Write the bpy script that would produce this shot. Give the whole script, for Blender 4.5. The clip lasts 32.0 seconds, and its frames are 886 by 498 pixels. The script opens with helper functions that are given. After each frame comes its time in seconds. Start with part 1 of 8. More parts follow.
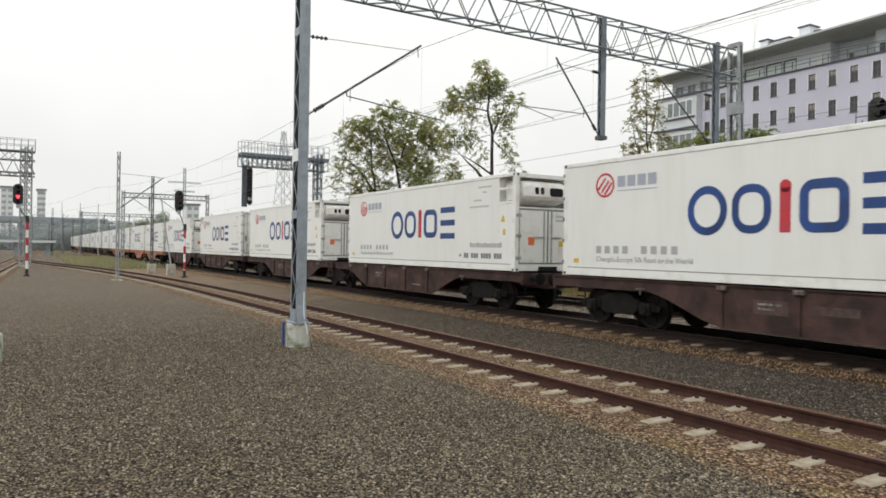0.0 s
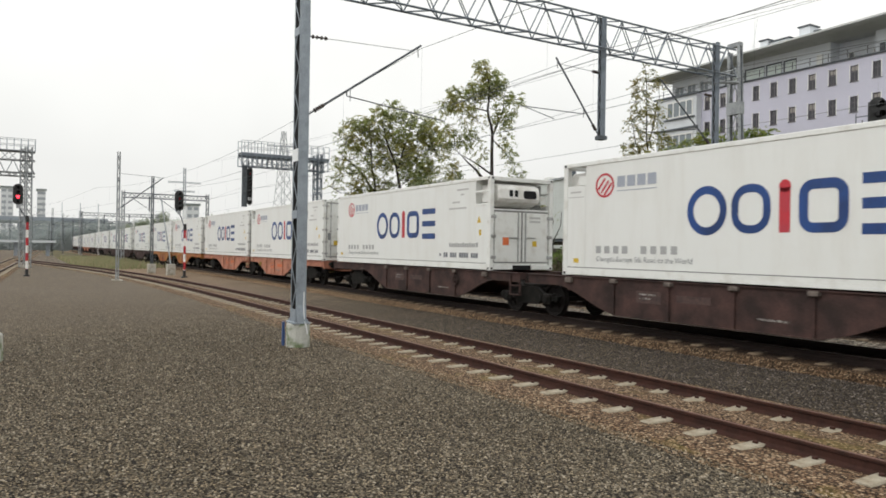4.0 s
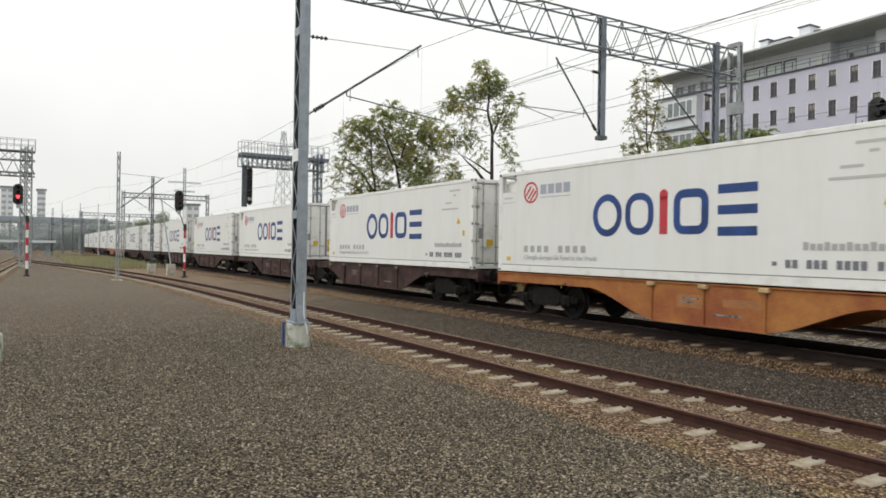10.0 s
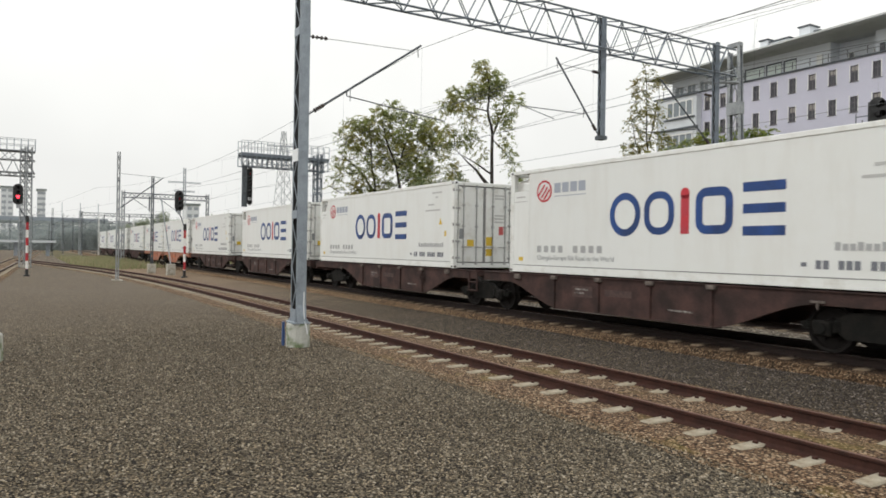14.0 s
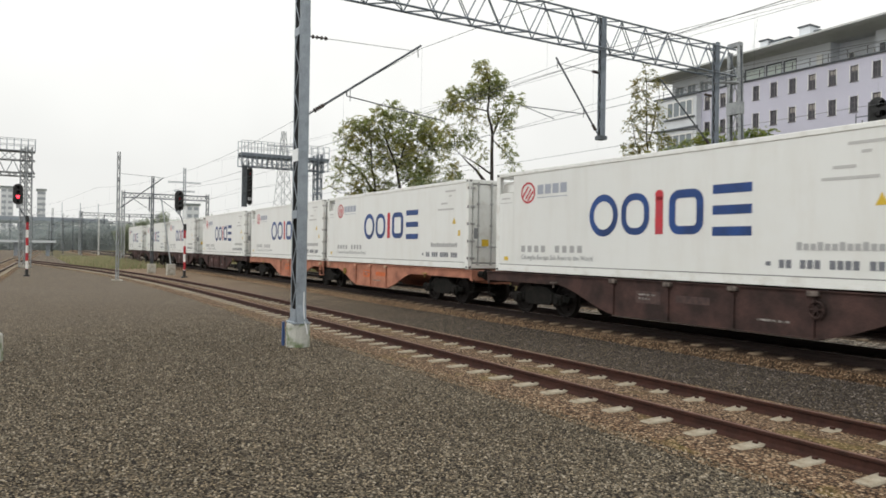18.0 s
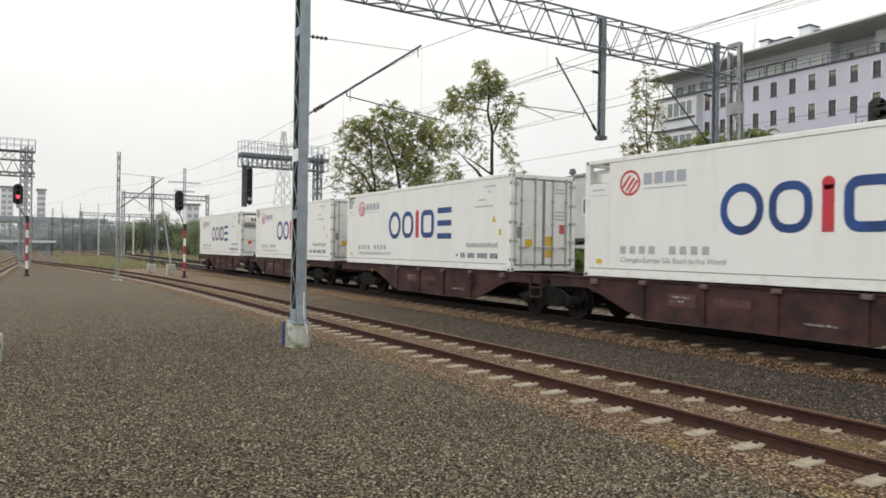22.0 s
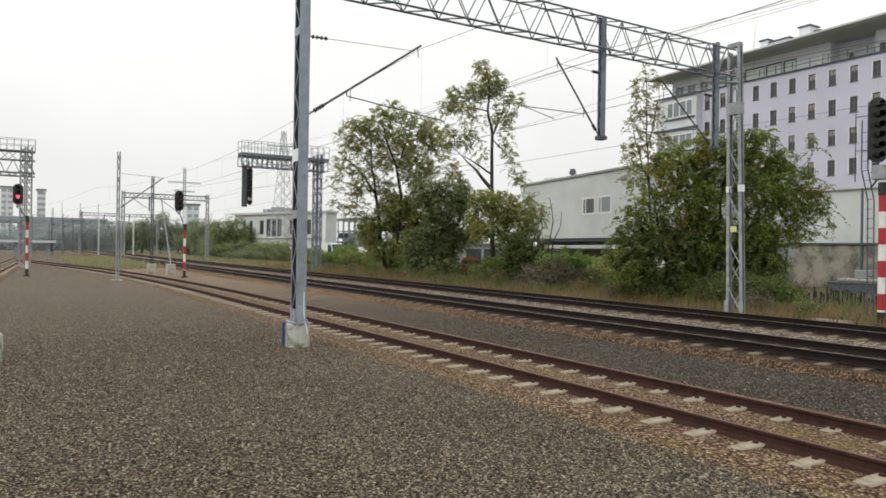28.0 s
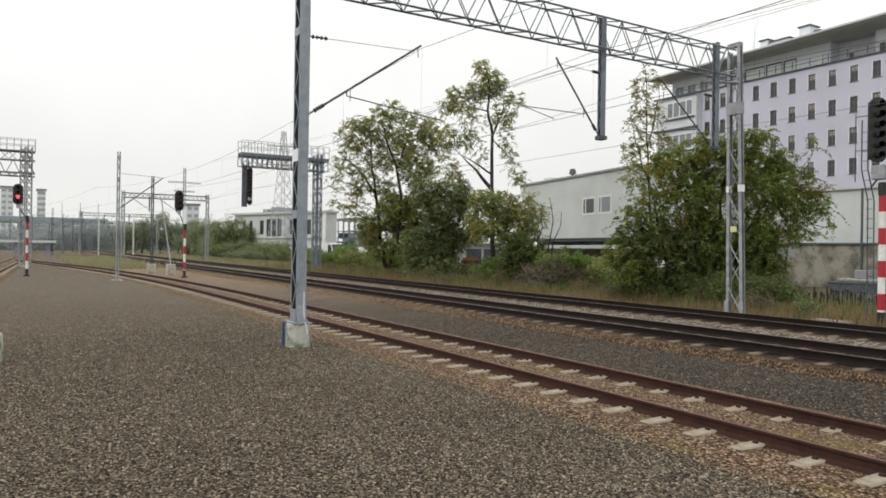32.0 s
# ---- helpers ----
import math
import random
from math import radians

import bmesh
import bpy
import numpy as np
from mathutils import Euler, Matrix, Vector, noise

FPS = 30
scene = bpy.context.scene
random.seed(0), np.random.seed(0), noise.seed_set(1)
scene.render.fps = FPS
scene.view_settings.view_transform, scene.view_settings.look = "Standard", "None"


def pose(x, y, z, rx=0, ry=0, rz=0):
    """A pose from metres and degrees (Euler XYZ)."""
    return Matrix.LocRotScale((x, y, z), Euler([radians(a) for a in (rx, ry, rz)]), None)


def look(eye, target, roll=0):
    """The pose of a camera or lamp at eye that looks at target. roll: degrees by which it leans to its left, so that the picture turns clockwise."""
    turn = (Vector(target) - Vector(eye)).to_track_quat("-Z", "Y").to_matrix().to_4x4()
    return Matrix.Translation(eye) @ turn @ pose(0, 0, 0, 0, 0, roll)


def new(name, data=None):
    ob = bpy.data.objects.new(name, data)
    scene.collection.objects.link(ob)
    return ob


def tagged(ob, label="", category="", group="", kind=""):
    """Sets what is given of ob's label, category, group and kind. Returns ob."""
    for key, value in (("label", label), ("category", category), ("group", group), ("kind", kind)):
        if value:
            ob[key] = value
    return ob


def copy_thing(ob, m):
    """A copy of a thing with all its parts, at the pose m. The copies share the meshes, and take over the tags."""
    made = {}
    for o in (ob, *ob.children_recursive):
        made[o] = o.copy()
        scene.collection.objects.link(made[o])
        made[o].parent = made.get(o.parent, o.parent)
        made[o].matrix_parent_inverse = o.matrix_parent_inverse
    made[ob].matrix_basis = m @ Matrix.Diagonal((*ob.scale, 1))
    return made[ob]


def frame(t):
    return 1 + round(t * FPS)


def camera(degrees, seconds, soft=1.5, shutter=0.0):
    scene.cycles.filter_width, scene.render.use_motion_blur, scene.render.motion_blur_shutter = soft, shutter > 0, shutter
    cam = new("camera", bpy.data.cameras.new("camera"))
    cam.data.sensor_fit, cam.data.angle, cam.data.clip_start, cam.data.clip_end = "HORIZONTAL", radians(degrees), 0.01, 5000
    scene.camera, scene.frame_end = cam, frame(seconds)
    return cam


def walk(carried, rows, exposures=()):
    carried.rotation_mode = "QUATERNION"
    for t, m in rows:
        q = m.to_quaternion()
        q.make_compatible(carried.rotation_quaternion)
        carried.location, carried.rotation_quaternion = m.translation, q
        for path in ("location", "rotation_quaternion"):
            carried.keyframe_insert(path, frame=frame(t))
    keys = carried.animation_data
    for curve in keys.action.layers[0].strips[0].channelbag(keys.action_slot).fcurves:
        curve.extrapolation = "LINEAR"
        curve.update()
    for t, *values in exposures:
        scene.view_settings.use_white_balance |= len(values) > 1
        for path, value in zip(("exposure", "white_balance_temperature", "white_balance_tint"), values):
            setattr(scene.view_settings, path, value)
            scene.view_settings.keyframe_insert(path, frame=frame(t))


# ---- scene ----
# The camera stands still beside the tracks; z = 0 is the rail head of the main line,
# x runs along the line (the train goes towards +x), y away from the camera.
EYE = (0.0, 0.0, 1.778)
cam = camera(62.635, 32.0, soft=1.7, shutter=0.13)
YAW, PITCH = radians(59.481), radians(0.0645)
AIM = (-math.sin(YAW) * math.cos(PITCH), math.cos(YAW) * math.cos(PITCH), EYE[2] + math.sin(PITCH))
STAND = look(EYE, AIM, 0.8865)
walk(cam, [(0.0, STAND), (32.0, STAND)])

# ---- overcast daylight ----
world = bpy.data.worlds.new("overcast")
scene.world = world
world.use_nodes = True
wn, wl = world.node_tree.nodes, world.node_tree.links
wn.clear()
sky = wn.new("ShaderNodeTexSky")
sky.sky_type, sky.sun_disc = "NISHITA", False
sky.sun_elevation, sky.sun_rotation = radians(41), radians(186)
sky.air_density, sky.dust_density, sky.ozone_density = 1.0, 4.0, 1.0
pale = wn.new("ShaderNodeHueSaturation")
pale.inputs["Saturation"].default_value = 0.12
cloud = wn.new("ShaderNodeMix")
cloud.data_type = "RGBA"
cloud.inputs["Factor"].default_value = 0.82
cloud.inputs["B"].default_value = (12.1, 12.15, 11.8, 1)
back = wn.new("ShaderNodeBackground")
back.inputs["Strength"].default_value = 0.1
wout = wn.new("ShaderNodeOutputWorld")
wl.new(sky.outputs["Color"], pale.inputs["Color"])
wl.new(pale.outputs["Color"], cloud.inputs["A"])
drift = wn.new("ShaderNodeTexNoise")
drift.inputs["Scale"].default_value, drift.inputs["Detail"].default_value = 2.2, 4.0
veil = wn.new("ShaderNodeMapRange")
veil.inputs["From Min"].default_value, veil.inputs["From Max"].default_value = 0.3, 0.7
veil.inputs["To Min"].default_value, veil.inputs["To Max"].default_value = 0.9, 1.05
where = wn.new("ShaderNodeTexCoord")
thick = wn.new("ShaderNodeVectorMath")
thick.operation = "SCALE"
wl.new(where.outputs["Generated"], drift.inputs["Vector"])
wl.new(drift.outputs["Fac"], veil.inputs["Value"])
wl.new(cloud.outputs["Result"], thick.inputs[0])
level = wn.new("ShaderNodeSeparateXYZ")
rise = wn.new("ShaderNodeMapRange")
rise.inputs["From Min"].default_value, rise.inputs["From Max"].default_value = 0.1, 0.75
rise.inputs["To Min"].default_value, rise.inputs["To Max"].default_value = 0.85, 1.44
both_ = wn.new("ShaderNodeMath")
both_.operation = "MULTIPLY"
wl.new(where.outputs["Generated"], level.inputs["Vector"])
wl.new(level.outputs["Z"], rise.inputs["Value"])
wl.new(veil.outputs["Result"], both_.inputs[0])
wl.new(rise.outputs["Result"], both_.inputs[1])
wl.new(both_.outputs["Value"], thick.inputs["Scale"])
wl.new(thick.outputs["Vector"], back.inputs["Color"])
wl.new(back.outputs["Background"], wout.inputs["Surface"])
sun_data = bpy.data.lights.new("sun", "SUN")
sun_data.energy, sun_data.angle, sun_data.color = 0.5, radians(30), (1.0, 0.97, 0.93)
sun = new("sun", sun_data)
sun.matrix_world = look((0, 0, 0), (0.1, 0.9, -0.78))
scene.view_settings.exposure = 0.0


# ---- materials ----
class Nodes:
    """A small builder of node materials."""

    def __init__(self, name, rough=0.7, metal=0.0):
        self.m = bpy.data.materials.new(name)
        self.m.use_nodes = True
        self.n, self.l = self.m.node_tree.nodes, self.m.node_tree.links
        self.b = self.n["Principled BSDF"]
        self.b.inputs["Roughness"].default_value = rough
        self.b.inputs["Metallic"].default_value = metal
        self.b.inputs["Specular IOR Level"].default_value = 0.5 if rough < 0.55 else 0.2
        self.co = None

    def coord(self, kind="Object"):
        if self.co is None:
            self.co = self.n.new("ShaderNodeTexCoord").outputs[kind]
        return self.co

    def link(self, a, b):
        self.l.new(a, b)

    def noise(self, scale, detail=4, rough=0.55, stretch=None):
        t = self.n.new("ShaderNodeTexNoise")
        t.inputs["Scale"].default_value = scale
        t.inputs["Detail"].default_value = detail
        t.inputs["Roughness"].default_value = rough
        v = self.coord()
        if stretch:
            mp = self.n.new("ShaderNodeMapping")
            mp.inputs["Scale"].default_value = stretch
            self.link(v, mp.inputs["Vector"])
            v = mp.outputs["Vector"]
        self.link(v, t.inputs["Vector"])
        return t.outputs["Fac"]

    def cells(self, scale, out="Color", feature="F1"):
        t = self.n.new("ShaderNodeTexVoronoi")
        t.feature = feature
        t.inputs["Scale"].default_value = scale
        self.link(self.coord(), t.inputs["Vector"])
        return t.outputs[out]

    def ramp(self, fac, *stops):
        r = self.n.new("ShaderNodeValToRGB")
        e = r.color_ramp.elements
        while len(e) < len(stops):
            e.new(0.5)
        for k, (p, c) in zip(e, stops):
            k.position, k.color = p, (*c, 1) if len(c) == 3 else c
        self.link(fac, r.inputs["Fac"])
        return r.outputs["Color"]

    def mix(self, fac, a, b, mode="MIX"):
        x = self.n.new("ShaderNodeMix")
        x.data_type, x.blend_type = "RGBA", mode
        for sock, val in (("Factor", fac), ("A", a), ("B", b)):
            i = [s for s in x.inputs if s.name == sock and (sock == "Factor" and s.type == "VALUE" or sock != "Factor" and s.type == "RGBA")][0]
            if isinstance(val, tuple):
                i.default_value = (*val, 1) if len(val) == 3 else val
            elif isinstance(val, (int, float)):
                i.default_value = val
            else:
                self.link(val, i)
        return [s for s in x.outputs if s.type == "RGBA"][0]

    def grey(self, v):
        return (v, v, v)

    def random(self):
        return self.n.new("ShaderNodeObjectInfo").outputs["Random"]

    def island(self):
        return self.n.new("ShaderNodeNewGeometry").outputs["Random Per Island"]

    def axis(self, which):
        s = self.n.new("ShaderNodeSeparateXYZ")
        self.link(self.coord(), s.inputs["Vector"])
        return s.outputs[which]

    def math(self, op, a, b=0.0, c=None):
        x = self.n.new("ShaderNodeMath")
        x.operation = op
        for i, val in zip(x.inputs, (a, b, c)):
            if val is None:
                continue
            if isinstance(val, (int, float)):
                i.default_value = val
            else:
                self.link(val, i)
        return x.outputs[0]

    def bump(self, height, strength=0.4, dist=0.02):
        b = self.n.new("ShaderNodeBump")
        b.inputs["Strength"].default_value = strength
        b.inputs["Distance"].default_value = dist
        self.link(height, b.inputs["Height"])
        self.link(b.outputs["Normal"], self.b.inputs["Normal"])

    def color(self, c):
        i = self.b.inputs["Base Color"]
        if isinstance(c, tuple):
            i.default_value = (*c, 1)
        else:
            self.link(c, i)
        return self.m


def worn(name, base, dark, rough=0.6, metal=0.0, scale=3.0, bump=0.15, amount=(0.42, 0.72), fine=40.0):
    """Painted or weathered surface: a base colour, stains at one scale and grain at another."""
    k = Nodes(name, rough, metal)
    stain = k.ramp(k.noise(scale, 5, 0.6), (amount[0], (0, 0, 0)), (amount[1], (1, 1, 1)))
    grain = k.noise(fine, 3)
    c = k.mix(stain, base, dark)
    c = k.mix(0.16, c, k.ramp(grain, (0.3, (0.0, 0.0, 0.0)), (0.7, (1, 1, 1))), "OVERLAY")
    k.bump(grain, bump, 0.01)
    return k.color(c)


def plain(name, c, rough=0.5, metal=0.0, emit=0.0):
    k = Nodes(name, rough, metal)
    if emit:
        k.b.inputs["Emission Color"].default_value = (*c, 1)
        k.b.inputs["Emission Strength"].default_value = emit
    f = k.noise(25, 3)
    return k.color(k.mix(0.12, c, k.ramp(f, (0.3, tuple(0.7 * v for v in c)), (0.7, tuple(min(1, 1.25 * v) for v in c)))))


def stones(name, tones, size, patch, bump=0.9, moss=None, dust=()):
    """Loose stone: cells with their own tones, darker in the gaps, broad patches; dust: lines (y) stained by brake
    dust, with painted shade of the train added.
    """
    k = Nodes(name, 0.95)
    cell = k.cells(1.0 / size)
    shade = k.n.new("ShaderNodeSeparateColor")
    k.link(cell, shade.inputs["Color"])
    c = k.ramp(shade.outputs[0], *[(i / (len(tones) - 1), t) for i, t in enumerate(tones)])
    dist = k.cells(1.0 / size, "Distance")
    c = k.mix(k.ramp(dist, (0.35, (0, 0, 0)), (0.75, (1, 1, 1))), c, tuple(0.35 * v for v in tones[0]))
    broad = k.ramp(k.noise(0.35, 5, 0.65), (0.35, (0, 0, 0)), (0.7, (1, 1, 1)))
    c = k.mix(k.math("MULTIPLY", broad, 0.5), c, patch, "MULTIPLY")
    dot = k.ramp(k.noise(9.0, 3, 0.7), (0.62, (0, 0, 0)), (0.75, (1, 1, 1)))
    c = k.mix(k.math("MULTIPLY", dot, 0.35), c, tones[-1])
    if moss:
        wet = k.ramp(k.noise(0.8, 4, 0.6), (0.57, (0, 0, 0)), (0.64, (1, 1, 1)))
        c = k.mix(k.math("MULTIPLY", wet, 0.38), c, moss)
    if dust:
        # Brake dust by the rails, deepened to paint in the shade under the wagons.
        near = None
        for yy in dust:
            gap_ = k.math("ABSOLUTE", k.math("SUBTRACT", k.axis("Y"), yy))
            near = gap_ if near is None else k.math("MINIMUM", near, gap_)
        near = k.math("ADD", near, k.math("MULTIPLY", k.math("SUBTRACT", k.noise(2.6, 4, 0.7), 0.5), 0.3))
        c = k.mix(k.ramp(near, (0.25, (0.88, 0.88, 0.88)), (0.45, (0, 0, 0))), c, (0.30, 0.25, 0.24), "MULTIPLY")
        # Tone multiplier: paler towards -x, darker towards +x, broken by noise.
        x_tone = k.ramp(k.math("ADD", k.math("MULTIPLY_ADD", k.axis("X"), 0.03, 1.1), k.math("MULTIPLY", k.noise(0.7, 4, 0.6), 0.3)), (0.2, (1.4, 1.4, 1.4)), (1.05, (0.64, 0.62, 0.62)))
        c = k.mix(1.0, c, x_tone, "MULTIPLY")
    k.bump(dist, bump, size * 0.6)
    return k.color(c)


GRAVEL = [(0.060, 0.045, 0.029), (0.158, 0.126, 0.082), (0.266, 0.212, 0.142), (0.444, 0.360, 0.244)]
TAN = [(0.050, 0.028, 0.015), (0.150, 0.090, 0.051), (0.262, 0.172, 0.106), (0.48, 0.37, 0.25)]
mat_ballast = stones("tan_ballast", TAN, 0.034, (0.6, 0.5, 0.42), 0.9, (0.165, 0.13, 0.035))
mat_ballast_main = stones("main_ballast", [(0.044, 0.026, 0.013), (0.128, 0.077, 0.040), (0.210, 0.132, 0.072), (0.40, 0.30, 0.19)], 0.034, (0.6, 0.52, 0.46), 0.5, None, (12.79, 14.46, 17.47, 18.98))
mat_ballast_grey = stones("grey_ballast", [(0.055, 0.042, 0.030), (0.155, 0.122, 0.092), (0.28, 0.232, 0.182), (0.52, 0.46, 0.38)], 0.075, (0.7, 0.66, 0.62))
mat_rust = worn("rusty_rail", (0.052, 0.022, 0.016), (0.028, 0.014, 0.011), 0.75, 0.1, 6.0)
mat_rustlight = worn("rusty_rail_head", (0.135, 0.066, 0.05), (0.08, 0.04, 0.03), 0.6, 0.2, 6.0)
mat_raildark = worn("dark_rail_web", (0.018, 0.011, 0.009), (0.011, 0.008, 0.007), 0.75, 0.1, 6.0)
mat_railhead = worn("worn_rail_head", (0.18, 0.145, 0.125), (0.09, 0.07, 0.06), 0.42, 0.5, 5.0)
mat_sleeper = worn("concrete_sleeper", (0.335, 0.30, 0.235), (0.19, 0.148, 0.096), 0.9, 0, 3.0)


def dusty_sleeper():
    """Concrete, black with brake dust and grease round the rail seats."""
    k = Nodes("dusty_concrete_sleeper", 0.9)
    c = k.mix(k.ramp(k.noise(3.0, 5, 0.6), (0.42, (0, 0, 0)), (0.72, (1, 1, 1))), (0.215, 0.165, 0.115), (0.115, 0.083, 0.054))
    seat = k.math("ABSOLUTE", k.math("SUBTRACT", k.math("ABSOLUTE", k.axis("Y")), 0.78))
    seat = k.math("ADD", seat, k.math("MULTIPLY", k.math("SUBTRACT", k.noise(9.0, 3, 0.6), 0.5), 0.2))
    c = k.mix(k.ramp(seat, (0.16, (0.9, 0.9, 0.9)), (0.3, (0, 0, 0))), c, (0.025, 0.018, 0.015))
    k.bump(k.noise(40.0, 3), 0.15, 0.01)
    return k.color(c)


mat_sleeper_dusty = dusty_sleeper()
mat_concrete = worn("pale_concrete", (0.46, 0.44, 0.39), (0.24, 0.22, 0.17), 0.9, 0, 5.0)
mat_galv = worn("galvanised_steel", (0.30, 0.34, 0.38), (0.21, 0.24, 0.27), 0.5, 0.35, 4.0)
mat_portal = worn("dull_blue_grey_steel", (0.2, 0.23, 0.265), (0.13, 0.15, 0.175), 0.55, 0.35, 4.0)
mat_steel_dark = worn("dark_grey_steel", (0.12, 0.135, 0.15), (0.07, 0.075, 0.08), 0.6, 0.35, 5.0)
mat_steel_pale = worn("pale_grey_steel", (0.36, 0.38, 0.39), (0.22, 0.23, 0.24), 0.6, 0.3, 4.0)
mat_wire = plain("grey_wire", (0.12, 0.125, 0.13), 0.6, 0.4)
mat_insulator = plain("brown_insulator", (0.05, 0.035, 0.03), 0.25)
mat_black = worn("black_paint", (0.012, 0.012, 0.013), (0.03, 0.03, 0.03), 0.5, 0, 5.0)
mat_red = worn("red_paint", (0.45, 0.02, 0.03), (0.28, 0.02, 0.03), 0.5, 0, 6.0)
mat_white = worn("white_paint", (0.78, 0.78, 0.76), (0.6, 0.59, 0.55), 0.5, 0, 6.0)
mat_redlamp = plain("red_signal_light", (1.0, 0.03, 0.05), 0.3, 0, 6.0)
mat_dimlamp = plain("dim_red_lens", (0.35, 0.02, 0.03), 0.2)
mat_plate = plain("white_plate", (0.75, 0.77, 0.78), 0.4)
mat_yellow = plain("yellow_sticker", (0.62, 0.42, 0.03), 0.5)
mat_yellowpale = plain("pale_yellow_plate", (0.6, 0.6, 0.28), 0.5)


def container_white():
    k = Nodes("container_white", 0.42)
    streak = k.ramp(k.noise(1.2, 5, 0.65, (1.5, 1.0, 0.25)), (0.5, (0, 0, 0)), (0.8, (1, 1, 1)))
    grime = k.ramp(k.noise(0.6, 6, 0.7), (0.5, (0, 0, 0)), (0.85, (1, 1, 1)))
    tint = k.mix(k.random(), (0.71, 0.724, 0.706), (0.75, 0.762, 0.742))
    c = k.mix(k.math("MULTIPLY", streak, 0.28), tint, (0.52, 0.49, 0.43))
    c = k.mix(k.math("MULTIPLY", grime, 0.3), c, (0.6, 0.57, 0.5))
    wave = k.math("SINE", k.math("MULTIPLY", k.axis("X"), 2 * math.pi / 0.28))
    k.bump(k.math("ADD", k.math("MULTIPLY", wave, 0.12), k.noise(0.8, 2)), 0.12, 0.05)
    return k.color(c)


mat_container = container_white()
mat_rail_white = worn("container_frame_white", (0.74, 0.75, 0.725), (0.55, 0.53, 0.48), 0.5, 0, 2.5, 0.1, (0.5, 0.8))
mat_dullpale = worn("dull_pale_steel", (0.34, 0.33, 0.3), (0.16, 0.14, 0.12), 0.7, 0, 6.0)
mat_seam = plain("grey_seal", (0.22, 0.22, 0.215), 0.7)
mat_rod = worn("galvanised_lock_rod", (0.42, 0.43, 0.43), (0.3, 0.29, 0.27), 0.4, 0.5, 6.0)
mat_blue = worn("blue_marking", (0.010, 0.056, 0.225), (0.007, 0.032, 0.125), 0.45, 0, 1.4, 0.1, (0.4, 0.65))
mat_redmark = worn("red_marking", (0.5, 0.025, 0.04), (0.42, 0.04, 0.06), 0.45, 0, 3.0)
mat_greymark = plain("grey_marking", (0.26, 0.27, 0.28), 0.6)
mat_midgrey = plain("mid_grey_marking", (0.38, 0.385, 0.385), 0.6)
mat_faint = plain("faint_grey_marking", (0.48, 0.48, 0.47), 0.6)
mat_hinge = plain("dark_hinge_steel", (0.2, 0.2, 0.195), 0.5, 0.3)
mat_bluepale = plain("pale_blue_grey_marking", (0.36, 0.39, 0.45), 0.6)
mat_bluegrey = plain("dark_grey_marking", (0.17, 0.178, 0.2), 0.6)
mat_orange_st = plain("orange_sticker", (0.7, 0.16, 0.05), 0.5)
mat_pinkred = plain("red_sticker", (0.5, 0.09, 0.09), 0.5)
mat_void = plain("dark_opening", (0.012, 0.012, 0.013), 0.8)
mat_cowl = worn("cowl_white", (0.76, 0.755, 0.73), (0.6, 0.58, 0.53), 0.5, 0, 4.0)
mat_wagon = {
    "brown": worn("brown_wagon_paint", (0.074, 0.041, 0.036), (0.031, 0.021, 0.019), 0.75, 0, 1.8, 0.15, (0.36, 0.62)),
    "redbrown": worn("red_brown_wagon_paint", (0.07, 0.033, 0.03), (0.028, 0.018, 0.017), 0.75, 0, 1.8, 0.15, (0.36, 0.62)),
    "salmon": worn("faded_salmon_wagon_paint", (0.43, 0.19, 0.125), (0.21, 0.088, 0.06), 0.7, 0, 1.8, 0.15, (0.42, 0.72)),
    "orange": worn("orange_wagon_paint", (0.37, 0.16, 0.05), (0.24, 0.075, 0.035), 0.7, 0, 0.9, 0.15, (0.4, 0.66)),
}
mat_bogie = worn("grimy_bogie", (0.007, 0.007, 0.006), (0.017, 0.014, 0.012), 0.85, 0.1, 5.0)
mat_wheel = worn("wheel_steel", (0.02, 0.017, 0.016), (0.01, 0.009, 0.008), 0.65, 0.4, 6.0)


